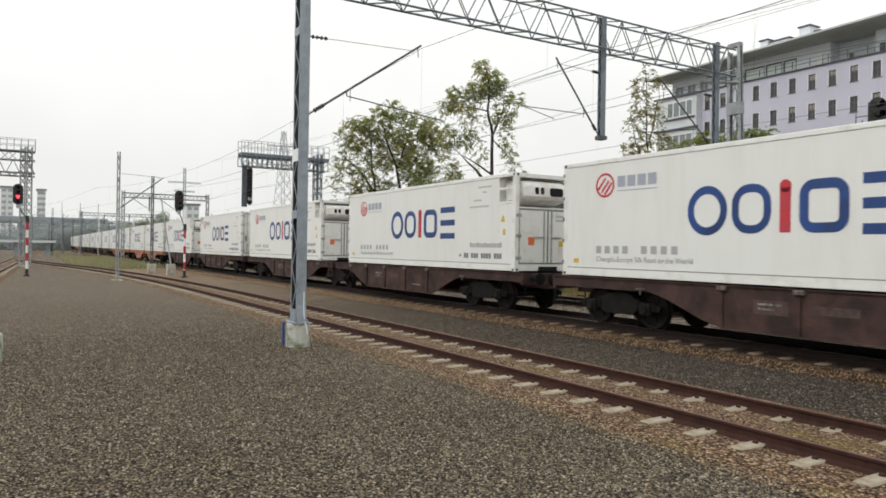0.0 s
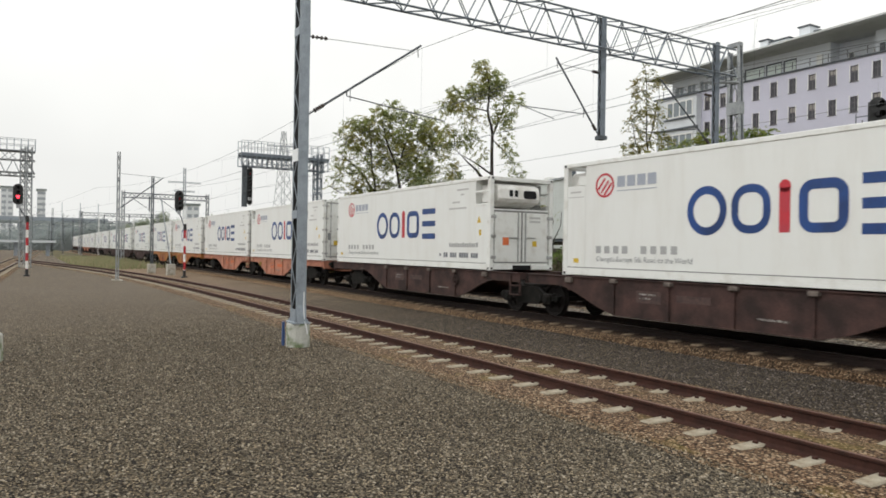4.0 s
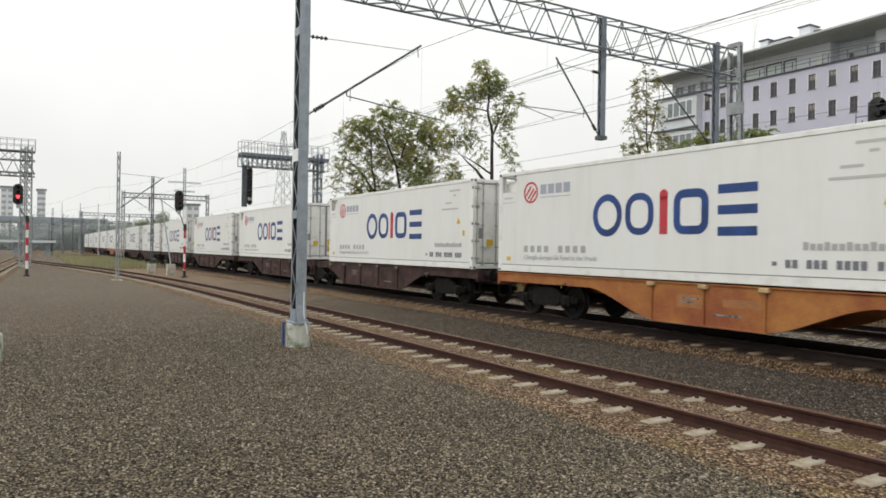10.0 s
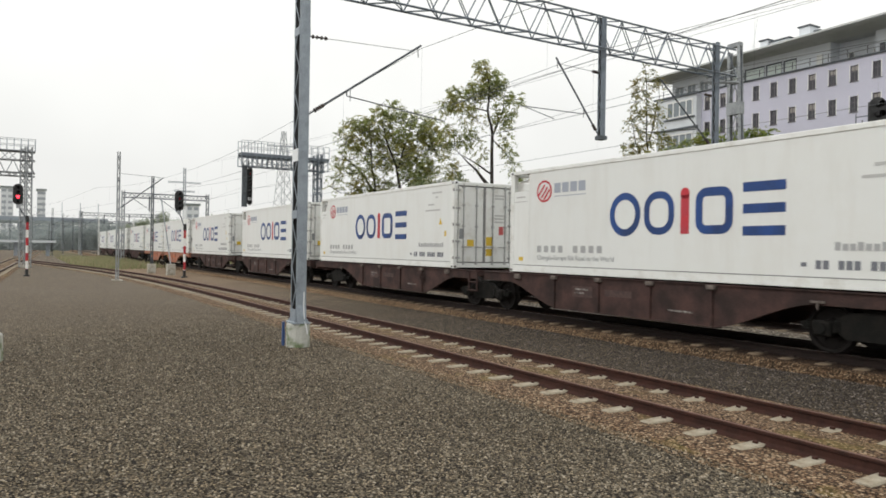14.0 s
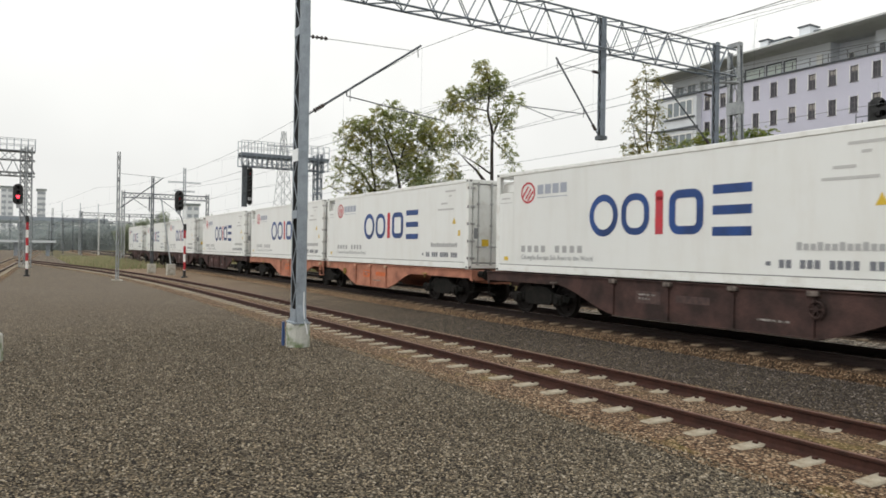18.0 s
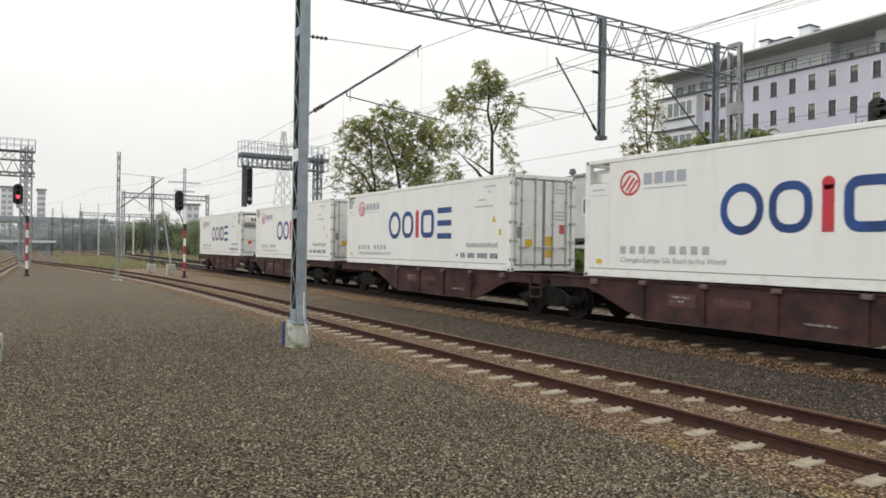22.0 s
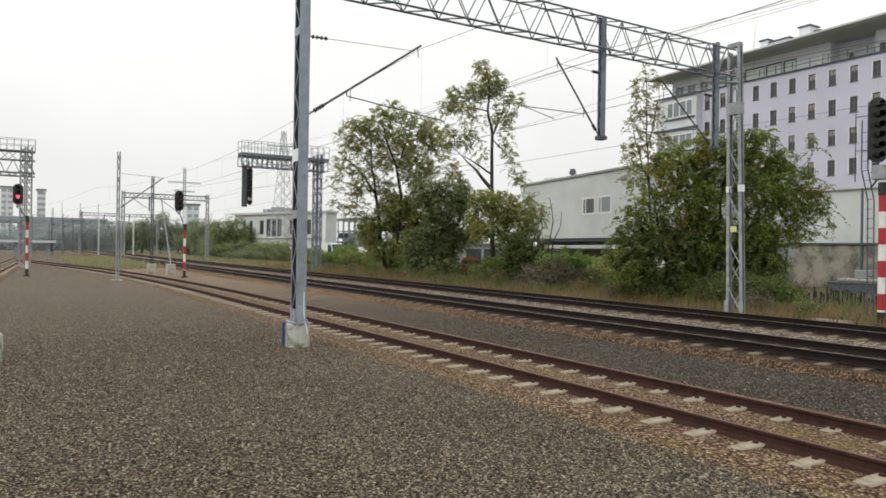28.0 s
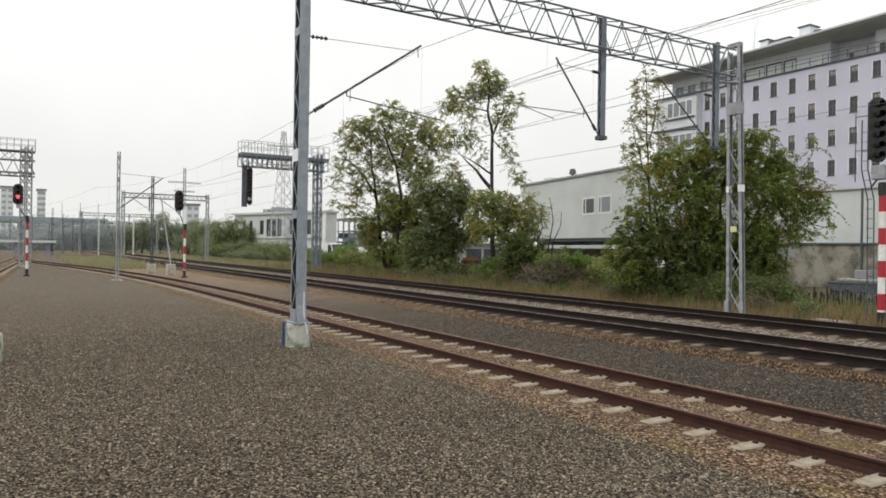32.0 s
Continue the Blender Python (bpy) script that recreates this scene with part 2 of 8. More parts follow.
# ---- mesh building ----
class Mesh:
    """Collects faces; several materials may be given by index."""

    def __init__(self):
        self.v, self.f, self.mi = [], [], []
        self.at = Matrix.Identity(4)

    def add(self, vs, fs, mi=0):
        o = len(self.v)
        m = self.at
        self.v += [tuple(m @ Vector(p)) for p in vs]
        self.f += [tuple(o + i for i in q) for q in fs]
        self.mi += [mi] * len(fs)
        return self

    def box(self, x0, x1, y0, y1, z0, z1, mi=0, c=0.0):
        """A block; c: width of its chamfered edges."""
        if c <= 0:
            vs = [(x, y, z) for x in (x0, x1) for y in (y0, y1) for z in (z0, z1)]
            return self.add(vs, [(0, 1, 3, 2), (4, 6, 7, 5), (0, 4, 5, 1), (2, 3, 7, 6), (0, 2, 6, 4), (1, 5, 7, 3)], mi)
        vs, lo, hi = [], (x0, y0, z0), (x1, y1, z1)
        idx = {}
        for sx in (0, 1):
            for sy in (0, 1):
                for sz in (0, 1):
                    s = (sx, sy, sz)
                    for a in range(3):
                        p = [(hi[i] if s[i] else lo[i]) for i in range(3)]
                        for i in range(3):
                            if i != a:
                                p[i] += -c if s[i] else c
                        idx[(s, a)] = len(vs)
                        vs.append(tuple(p))
        fs = []
        for a in range(3):
            b, d = (a + 1) % 3, (a + 2) % 3
            for e in (0, 1):
                q = []
                for sb, sd in ((0, 0), (1, 0), (1, 1), (0, 1)):
                    s = [0, 0, 0]
                    s[a], s[b], s[d] = e, sb, sd
                    q.append(idx[(tuple(s), a)])
                fs.append(tuple(q if e else q[::-1]))
            for eb in (0, 1):
                for ed in (0, 1):
                    s0, s1 = [0, 0, 0], [0, 0, 0]
                    s0[b] = s1[b] = eb
                    s0[d] = s1[d] = ed
                    s1[a] = 1
                    s0, s1 = tuple(s0), tuple(s1)
                    q = [idx[(s0, b)], idx[(s1, b)], idx[(s1, d)], idx[(s0, d)]]
                    fs.append(tuple(q if (eb == ed) else q[::-1]))
        for s in [(i, j, k) for i in (0, 1) for j in (0, 1) for k in (0, 1)]:
            q = [idx[(s, 0)], idx[(s, 1)], idx[(s, 2)]]
            fs.append(tuple(q if sum(s) % 2 else q[::-1]))
        return self.add(vs, fs, mi)

    def tube(self, p, q, r0, r1=None, n=8, mi=0, caps=True):
        p, q = Vector(p), Vector(q)
        r1 = r0 if r1 is None else r1
        d = (q - p).normalized()
        a = d.cross(Vector((0, 0, 1)) if abs(d.z) < 0.9 else Vector((1, 0, 0))).normalized()
        b = d.cross(a)
        vs = []
        for c, r in ((p, r0), (q, r1)):
            for i in range(n):
                t = 2 * math.pi * i / n
                vs.append(c + r * (math.cos(t) * a + math.sin(t) * b))
        fs = [(i, (i + 1) % n, n + (i + 1) % n, n + i) for i in range(n)]
        if caps:
            fs += [tuple(range(n))[::-1], tuple(range(n, 2 * n))]
        return self.add(vs, fs, mi)

    def prism(self, poly, y0, y1, mi=0):
        """A polygon in x, z (list of pairs), drawn out along y."""
        n = len(poly)
        vs = [(x, y0, z) for x, z in poly] + [(x, y1, z) for x, z in poly]
        fs = [tuple(range(n)), tuple(range(2 * n - 1, n - 1, -1))]
        fs += [(i, n + i, n + (i + 1) % n, (i + 1) % n) for i in range(n)]
        return self.add(vs, fs, mi)

    def sweep(self, sections, closed=True, mi=0):
        """Rings of equally many points, joined one after the other."""
        n = len(sections[0])
        vs = [p for s in sections for p in s]
        fs = []
        for k in range(len(sections) - 1):
            for i in range(n if closed else n - 1):
                j = (i + 1) % n
                fs.append((k * n + i, k * n + j, (k + 1) * n + j, (k + 1) * n + i))
        return self.add(vs, fs, mi)

    def ring(self, c, u, w, r0, r1, n=28, a0=0.0, a1=360.0, mi=0):
        """A flat ring about c in the plane of u and w (vectors give the half axes)."""
        c, u, w = Vector(c), Vector(u), Vector(w)
        vs = []
        full = abs(a1 - a0) >= 360
        for i in range(n + (0 if full else 1)):
            t = radians(a0 + (a1 - a0) * i / n)
            d = math.cos(t) * u + math.sin(t) * w
            vs += [c + r0 * d, c + r1 * d]
        m = len(vs) // 2
        fs = [(2 * i, 2 * i + 1, 2 * ((i + 1) % m) + 1, 2 * ((i + 1) % m)) for i in range(m if full else m - 1)]
        return self.add(vs, fs, mi)

    def data(self, name, mats, smooth=False):
        me = bpy.data.meshes.new(name)
        me.from_pydata(self.v, [], self.f)
        for m in mats:
            me.materials.append(m)
        if len(mats) > 1:
            me.polygons.foreach_set("material_index", self.mi)
        if smooth:
            me.polygons.foreach_set("use_smooth", [True] * len(me.polygons))
        me.update()
        return me


def part(name, m, mats, parent=None, label="", smooth=False):
    """Links a Mesh (or finished mesh data) as one object under a thing or part."""
    if isinstance(m, Mesh):
        m = m.data(name, mats if isinstance(mats, (list, tuple)) else [mats], smooth)
    ob = new(name, m)
    ob.parent = parent
    if label:
        ob["label"] = label
    return ob


def thing(name, label, category, at=None, group="", kind=""):
    ob = new(name)
    ob.empty_display_size = 0.3
    if at is not None:
        ob.matrix_basis = at
    return tagged(ob, label, category, group, kind)


def lattice(m, p, q, half, bays, r, leg=None, faces=(0, 1, 2, 3), mi=0):
    """A square lattice member from p to q: four chords and zigzag bars on its faces."""
    p, q = Vector(p), Vector(q)
    d = (q - p).normalized()
    a = d.cross(Vector((0, 0, 1)) if abs(d.z) < 0.9 else Vector((0, 1, 0))).normalized()
    b = d.cross(a).normalized()
    corners = [a * sx * half[0] + b * sy * half[1] for sx, sy in ((-1, -1), (1, -1), (1, 1), (-1, 1))]
    for c in corners:
        m.tube(p + c, q + c, leg or 1.6 * r, n=4, mi=mi)
    for k in range(bays):
        s, e = p.lerp(q, k / bays), p.lerp(q, (k + 1) / bays)
        for f in faces:
            c0, c1 = corners[f], corners[(f + 1) % 4]
            if (k + f) % 2:
                c0, c1 = c1, c0
            m.tube(s + c0, e + c1, r, n=4, mi=mi, caps=False)
    return m


# ---- the lines of the tracks ----
MAIN_Y, FAR_Y, GAUGE = 13.703, 18.222, 1.507
BEND_X, BEND = -8.803, 5.7e-5


def bend(x):
    return BEND * max(0.0, BEND_X - x) ** 2


def main_line(x):
    return MAIN_Y + bend(x)


def far_line(x):
    return FAR_Y + bend(x)


def siding_line(x):
    """Centre of the rusty siding, which swings away and joins the other siding."""
    d = max(0.0, -x - 30)
    return 8.31 - (0.0015 * d * d if d < 50 else 3.75 + 0.15 * (d - 50))


def other_line(x):
    return -1.75 - 0.042 * (x + 60)


def heading(line, x):
    return math.atan2(line(x + 0.5) - line(x - 0.5), 1.0)

# ---- ground ----
def ground_material():
    k = Nodes("ground_gravel_and_grass", 0.95)
    y, x = k.axis("Y"), k.axis("X")
    cell = k.n.new("ShaderNodeSeparateColor")
    k.link(k.cells(34.0), cell.inputs["Color"])
    g = k.ramp(cell.outputs[0], *[(i / 3, t) for i, t in enumerate(GRAVEL)])
    dist = k.cells(34.0, "Distance")
    g = k.mix(k.ramp(dist, (0.3, (0, 0, 0)), (0.62, (1, 1, 1))), g, (0.016, 0.013, 0.011))
    # Gravel pales towards -x: distance haze painted into the colour, broken by noise.
    haze_pale = k.ramp(k.math("ADD", k.math("MULTIPLY", x, -0.02), k.math("MULTIPLY", k.noise(0.15, 4), 0.4)), (0.55, (0, 0, 0)), (1.3, (1, 1, 1)))
    g = k.mix(k.math("MULTIPLY", haze_pale, 0.42), g, (0.175, 0.146, 0.12))
    spill = k.math("MULTIPLY", k.ramp(k.math("MULTIPLY", y, 0.1), (0.66, (0, 0, 0)), (0.76, (1, 1, 1))), k.ramp(k.math("ADD", k.math("MULTIPLY", x, -0.015), k.math("MULTIPLY", k.math("SUBTRACT", k.noise(0.4, 4), 0.5), 0.5)), (0.35, (0, 0, 0)), (0.8, (1, 1, 1))))
    g = k.mix(k.math("MULTIPLY", spill, 0.6), g, (0.27, 0.19, 0.125))
    broad = k.ramp(k.noise(0.3, 6, 0.65), (0.35, (0, 0, 0)), (0.7, (1, 1, 1)))
    g = k.mix(k.math("MULTIPLY", broad, 0.45), g, (0.7, 0.64, 0.55), "MULTIPLY")
    speck = k.ramp(k.noise(11.0, 3, 0.7), (0.62, (0, 0, 0)), (0.74, (1, 1, 1)))
    g = k.mix(k.math("MULTIPLY", speck, 0.2), g, (0.22, 0.19, 0.15))
    oily = k.ramp(k.math("ADD", k.math("SUBTRACT", y, 9.6), k.math("MULTIPLY", k.noise(1.2, 4, 0.7), 0.5)), (0.1, (0, 0, 0)), (0.5, (1, 1, 1)))
    oily = k.math("MULTIPLY", oily, k.ramp(k.math("MULTIPLY_ADD", x, 0.036, 1.2), (0.0, (0.05, 0.05, 0.05)), (1.0, (1, 1, 1))))
    g = k.mix(k.math("MULTIPLY", oily, 0.8), g, (0.385, 0.37, 0.38), "MULTIPLY")
    soil = k.ramp(k.noise(2.4, 6, 0.7), (0.25, (0.05, 0.04, 0.025)), (0.45, (0.11, 0.085, 0.05)), (0.6, (0.075, 0.085, 0.036)), (0.8, (0.145, 0.12, 0.066)))
    wob = k.math("MULTIPLY", k.math("SUBTRACT", k.noise(0.5, 5, 0.7), 0.5), 3.0)
    far = k.ramp(k.math("ADD", k.math("SUBTRACT", y, 22.2), wob), (0.0, (0, 0, 0)), (0.6, (1, 1, 1)))
    strip = k.math("MULTIPLY", k.math("LESS_THAN", k.math("ABSOLUTE", k.math("SUBTRACT", k.math("ADD", y, wob), 8.8)), 3.0), k.math("LESS_THAN", k.math("ADD", x, wob), -74.0))
    c = k.mix(k.math("MAXIMUM", far, strip), g, soil)
    k.bump(dist, 0.9, 0.02)
    return k.color(c)


mat_ground = ground_material()
GZ = -0.47
near_m = Mesh()
# one sheet: fine steps near the tracks, wide ones to the horizon
gx = [-2600, -1200, -700, -400, -250] + list(range(-180, 41, 5)) + [80, 200, 500, 1500]
gy = [-1500, -500, -150, -60, -20, -8, -2, 2, 6, 9.9, 10.8, 11.6, 12.15, 12.6, 14, 19.5, 21.4, 22.2, 24, 27, 32, 40, 60, 120, 300, 800, 2600]


def ground_z(x, y):
    z = GZ
    if 9.9 < y < 20.5:
        z += 0.14 * min(1.0, (y - 9.9) / 2.2) if y < 12.4 else -0.15
    if y > 22.3:
        z += min(0.25, 0.05 * (y - 22.3))
    return z + 0.03 * noise.noise(Vector((x * 0.12, y * 0.12, 0)))


near_m.add([(x, y, ground_z(x, y)) for x in gx for y in gy], [(i * len(gy) + j, (i + 1) * len(gy) + j, (i + 1) * len(gy) + j + 1, i * len(gy) + j + 1) for i in range(len(gx) - 1) for j in range(len(gy) - 1)])
ground = part("ground", near_m, mat_ground, None, "", True)
tagged(ground, "dark crushed-stone railway ground with weedy grass verge", "ground", kind="structure")


def bed(name, line, x0, x1, profile, mat, label, step=2.5):
    """Ballast bed: a cross profile (offset, height) carried along a line."""
    m, secs = Mesh(), []
    n = int((x1 - x0) / step)
    for i in range(n + 1):
        x = x0 + (x1 - x0) * i / n
        secs.append([(x, line(x) + o + 0.05 * noise.noise(Vector((x * 0.7, o, 3))), z + 0.02 * noise.noise(Vector((x * 0.9, o * 2, 9)))) for o, z in profile])
    m.sweep(secs, closed=False)
    ob = part(name, m, mat, None, "", True)
    return tagged(ob, label, "ballast", kind="structure")


both = [(-1.75, -0.5), (-1.42, -0.2), (-1.25, -0.18), (-1.1, -0.18), (-0.95, -0.18), (-0.75, -0.172), (-0.3, -0.158), (0, -0.155), (0.3, -0.158), (0.75, -0.165), (1.35, -0.19), (2.2, -0.19), (3.1, -0.19), (3.77, -0.172), (4.52, -0.155), (5.27, -0.165), (6.2, -0.24), (7.1, -0.6)]
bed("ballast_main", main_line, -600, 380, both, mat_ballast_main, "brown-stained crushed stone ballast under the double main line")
six = [(0.86, -0.2), (0.94, -0.186), (1.14, -0.185), (1.42, -0.162), (2.2, -0.172), (3.0, -0.164), (3.26, -0.185), (3.6, -0.186), (3.68, -0.2)]
bed("ballast_between", main_line, -600, 380, six, mat_ballast_grey, "pale grey crushed stone ballast between the main tracks")
low = [(-1.95, -0.62), (-1.7, -0.458), (-1.45, -0.436), (-1.33, -0.425), (-1.2, -0.436), (-0.62, -0.438), (-0.4, -0.412), (0, -0.396), (0.2, -0.408), (0.38, -0.432), (0.6, -0.436), (1.1, -0.432), (1.25, -0.4), (1.5, -0.42), (1.8, -0.62)]
bed("ballast_siding", siding_line, -106, 60, low, mat_ballast, "tan crushed stone ballast under the rusty siding")
bed("ballast_sidetrack", other_line, -330, 60, low, mat_ballast, "tan crushed stone ballast under the other siding")

RAIL = [(-0.075, 0.0), (-0.075, 0.012), (-0.02, 0.03), (-0.009, 0.05), (-0.009, 0.125), (-0.036, 0.14), (-0.036, 0.165), (-0.028, 0.172), (0.028, 0.172), (0.036, 0.165), (0.036, 0.14), (0.009, 0.125), (0.009, 0.05), (0.02, 0.03), (0.075, 0.012), (0.075, 0.0)]


def rail_mesh(line, off, x0, x1, top, mi_head):
    m, xs = Mesh(), []
    x = x0
    while x < x1:
        xs.append(x)
        x += 4.0 if abs(x) < 120 else 12.0
    xs.append(x1)
    secs = []
    for x in xs:
        h = heading(line, x)
        cx, cy = x - math.sin(h) * off, line(x) + math.cos(h) * off
        secs.append([(cx - math.sin(h) * a, cy + math.cos(h) * a, top - 0.172 + b) for a, b in RAIL])
    m.sweep(secs)
    n = len(RAIL)
    for i in range(len(m.f)):
        if i % n == 7:
            m.mi[i] = mi_head
    return m


def sleeper_mesh(clip, body):
    m = Mesh()
    secs = []
    for y, w, z in ((-1.21, 0.088, 0.0), (-1.19, 0.096, 0.008), (-0.75, 0.1, 0.02), (-0.3, 0.085, -0.015), (0.3, 0.085, -0.015), (0.75, 0.1, 0.02), (1.19, 0.096, 0.008), (1.21, 0.088, 0.0)):
        secs.append([(-w - 0.05, y, -0.2), (w + 0.05, y, -0.2), (w, y, z - 0.015), (w - 0.015, y, z), (-w + 0.015, y, z), (-w, y, z - 0.015)])
    m.sweep(secs)
    m.add(secs[0], [(0, 1, 2, 3, 4, 5)])
    m.add(secs[-1], [(5, 4, 3, 2, 1, 0)])
    for s in (-1, 1):
        for o in (-0.092, 0.092):
            m.box(-0.032, 0.032, s * 0.7535 + o - 0.022, s * 0.7535 + o + 0.022, 0.0, 0.045, 1, 0.01)
    return m.data("sleeper", [body, clip])


SLEEPER_RUST, SLEEPER_MAIN = sleeper_mesh(mat_rust, mat_sleeper), sleeper_mesh(mat_raildark, mat_sleeper_dusty)


def track(label, line, x0, x1, top, web, head, sl, near0, near1, pitch=0.6, phase=0.0, lift=0.0):
    t = thing("railway_track", label, "railway track", pose(near0, line(near0), top - 0.172), group="railway tracks")
    inv = t.matrix_basis.inverted()
    for s in (-1, 1):
        m = rail_mesh(line, s * GAUGE / 2, x0, x1, top, 1)
        m.v = [tuple(inv @ Vector(p)) for p in m.v]
        part("rail", m, [web, head], t)
    rest = Mesh()
    n = int((x1 - x0) / pitch)
    for i in range(n):
        x = phase + (math.floor((x0 - phase) / pitch) + 1 + i) * pitch
        at = inv @ pose(x + random.uniform(-0.02, 0.02), line(x) + random.uniform(-0.02, 0.02), top - 0.178 + lift + random.uniform(-0.008, 0.006), 0, 0, math.degrees(heading(line, x)) + random.uniform(-0.6, 0.6))
        if near0 <= x <= near1:
            o = new("sleeper", sl)
            o.parent, o.matrix_basis = t, at
        elif x > -260 and x < 120:
            rest.at = at
            rest.box(-0.13, 0.13, -1.3, 1.3, -0.15, 0.0)
    if rest.v:
        tagged(part("sleepers", rest, mat_sleeper, t), kind="stuff")
    return t


# ---- train ----
SPEED = 11.02
FRONT_12 = [129.48, 115.15, 99.56, 85.39, 69.78, 55.83, 42.94, 29.43, 16.3, 2.69, -13.05, -27.18, -42.55, -56.5, -71.99, -85.74, -98.48, -112.12, -127.5, -141.54, -157.19]
REEFER_FRONT = {0, 1, 2, 4, 20}
FLOOR_Z = 1.173
LEN, WID, HGT = 12.192, 2.438, 2.896
NEAR = -WID / 2


def mark(m, x0, x1, z0, z1, mi=0, y=NEAR - 0.006):
    """A flat marking on the near side."""
    return m.add([(x0, y, z0), (x1, y, z0), (x1, y, z1), (x0, y, z1)], [(0, 1, 2, 3)], mi)


def plain_frame(m, x0, x1, z0, z1, t, y, cut=0.3):
    """A hollow block outline with rounded corners."""
    r = cut * min(x1 - x0, z1 - z0)
    out, inn = [], []
    for cx, cz, a0 in ((x1 - r, z1 - r, 0), (x0 + r, z1 - r, 90), (x0 + r, z0 + r, 180), (x1 - r, z0 + r, 270)):
        for k in range(6):
            a = radians(a0 + 18 * k)
            out.append((cx + r * math.cos(a), y, cz + r * math.sin(a)))
            q = max(0.02, r - t)
            ix, iz = min(max(cx, x0 + t + q), x1 - t - q), min(max(cz, z0 + t + q), z1 - t - q)
            inn.append((ix + q * math.cos(a), y, iz + q * math.sin(a)))
    n = len(out)
    m.add(out + inn, [(i, (i + 1) % n, n + (i + 1) % n, n + i) for i in range(n)])


def text_mesh(body, size):
    """Letters of the built-in font as mesh data, in the plane of x and z."""
    cu = bpy.data.curves.new("lettering", "FONT")
    cu.body, cu.size, cu.align_x = body, size, "LEFT"
    tmp = bpy.data.objects.new("lettering", cu)
    scene.collection.objects.link(tmp)
    bpy.context.view_layer.update()
    me = bpy.data.meshes.new_from_object(tmp.evaluated_get(bpy.context.evaluated_depsgraph_get()))
    bpy.data.objects.remove(tmp)
    bpy.data.curves.remove(cu)
    me.transform(Matrix.Rotation(radians(90), 4, "X"))
    me.materials.clear()
    me.materials.append(mat_greymark)
    return me


SLOGAN = text_mesh("Chengdu-Europe Silk Road to the World", 0.18)


def casting(m, x, y, z, sx, sy, sz):
    """Corner fitting with its two holes."""
    a, b, c = 0.178, 0.162, 0.118
    x0, x1 = (x, x + a) if sx > 0 else (x - a, x)
    y0, y1 = (y, y + b) if sy > 0 else (y - b, y)
    z0, z1 = (z, z + c) if sz > 0 else (z - c, z)
    m.box(x0, x1, y0, y1, z0, z1, 0, 0.012)
    yo = y - 0.003 * sy
    zc = (z0 + z1) / 2
    xc = (x0 + x1) / 2
    m.add([(xc - 0.045, yo, zc - 0.03), (xc + 0.045, yo, zc - 0.03), (xc + 0.045, yo, zc + 0.03), (xc - 0.045, yo, zc + 0.03)], [(0, 1, 2, 3)], 1)
    xo = x - 0.003 * sx
    yc = (y0 + y1) / 2
    m.add([(xo, yc - 0.035, zc - 0.03), (xo, yc + 0.035, zc - 0.03), (xo, yc + 0.035, zc + 0.03), (xo, yc - 0.035, zc + 0.03)], [(0, 1, 2, 3)], 1)


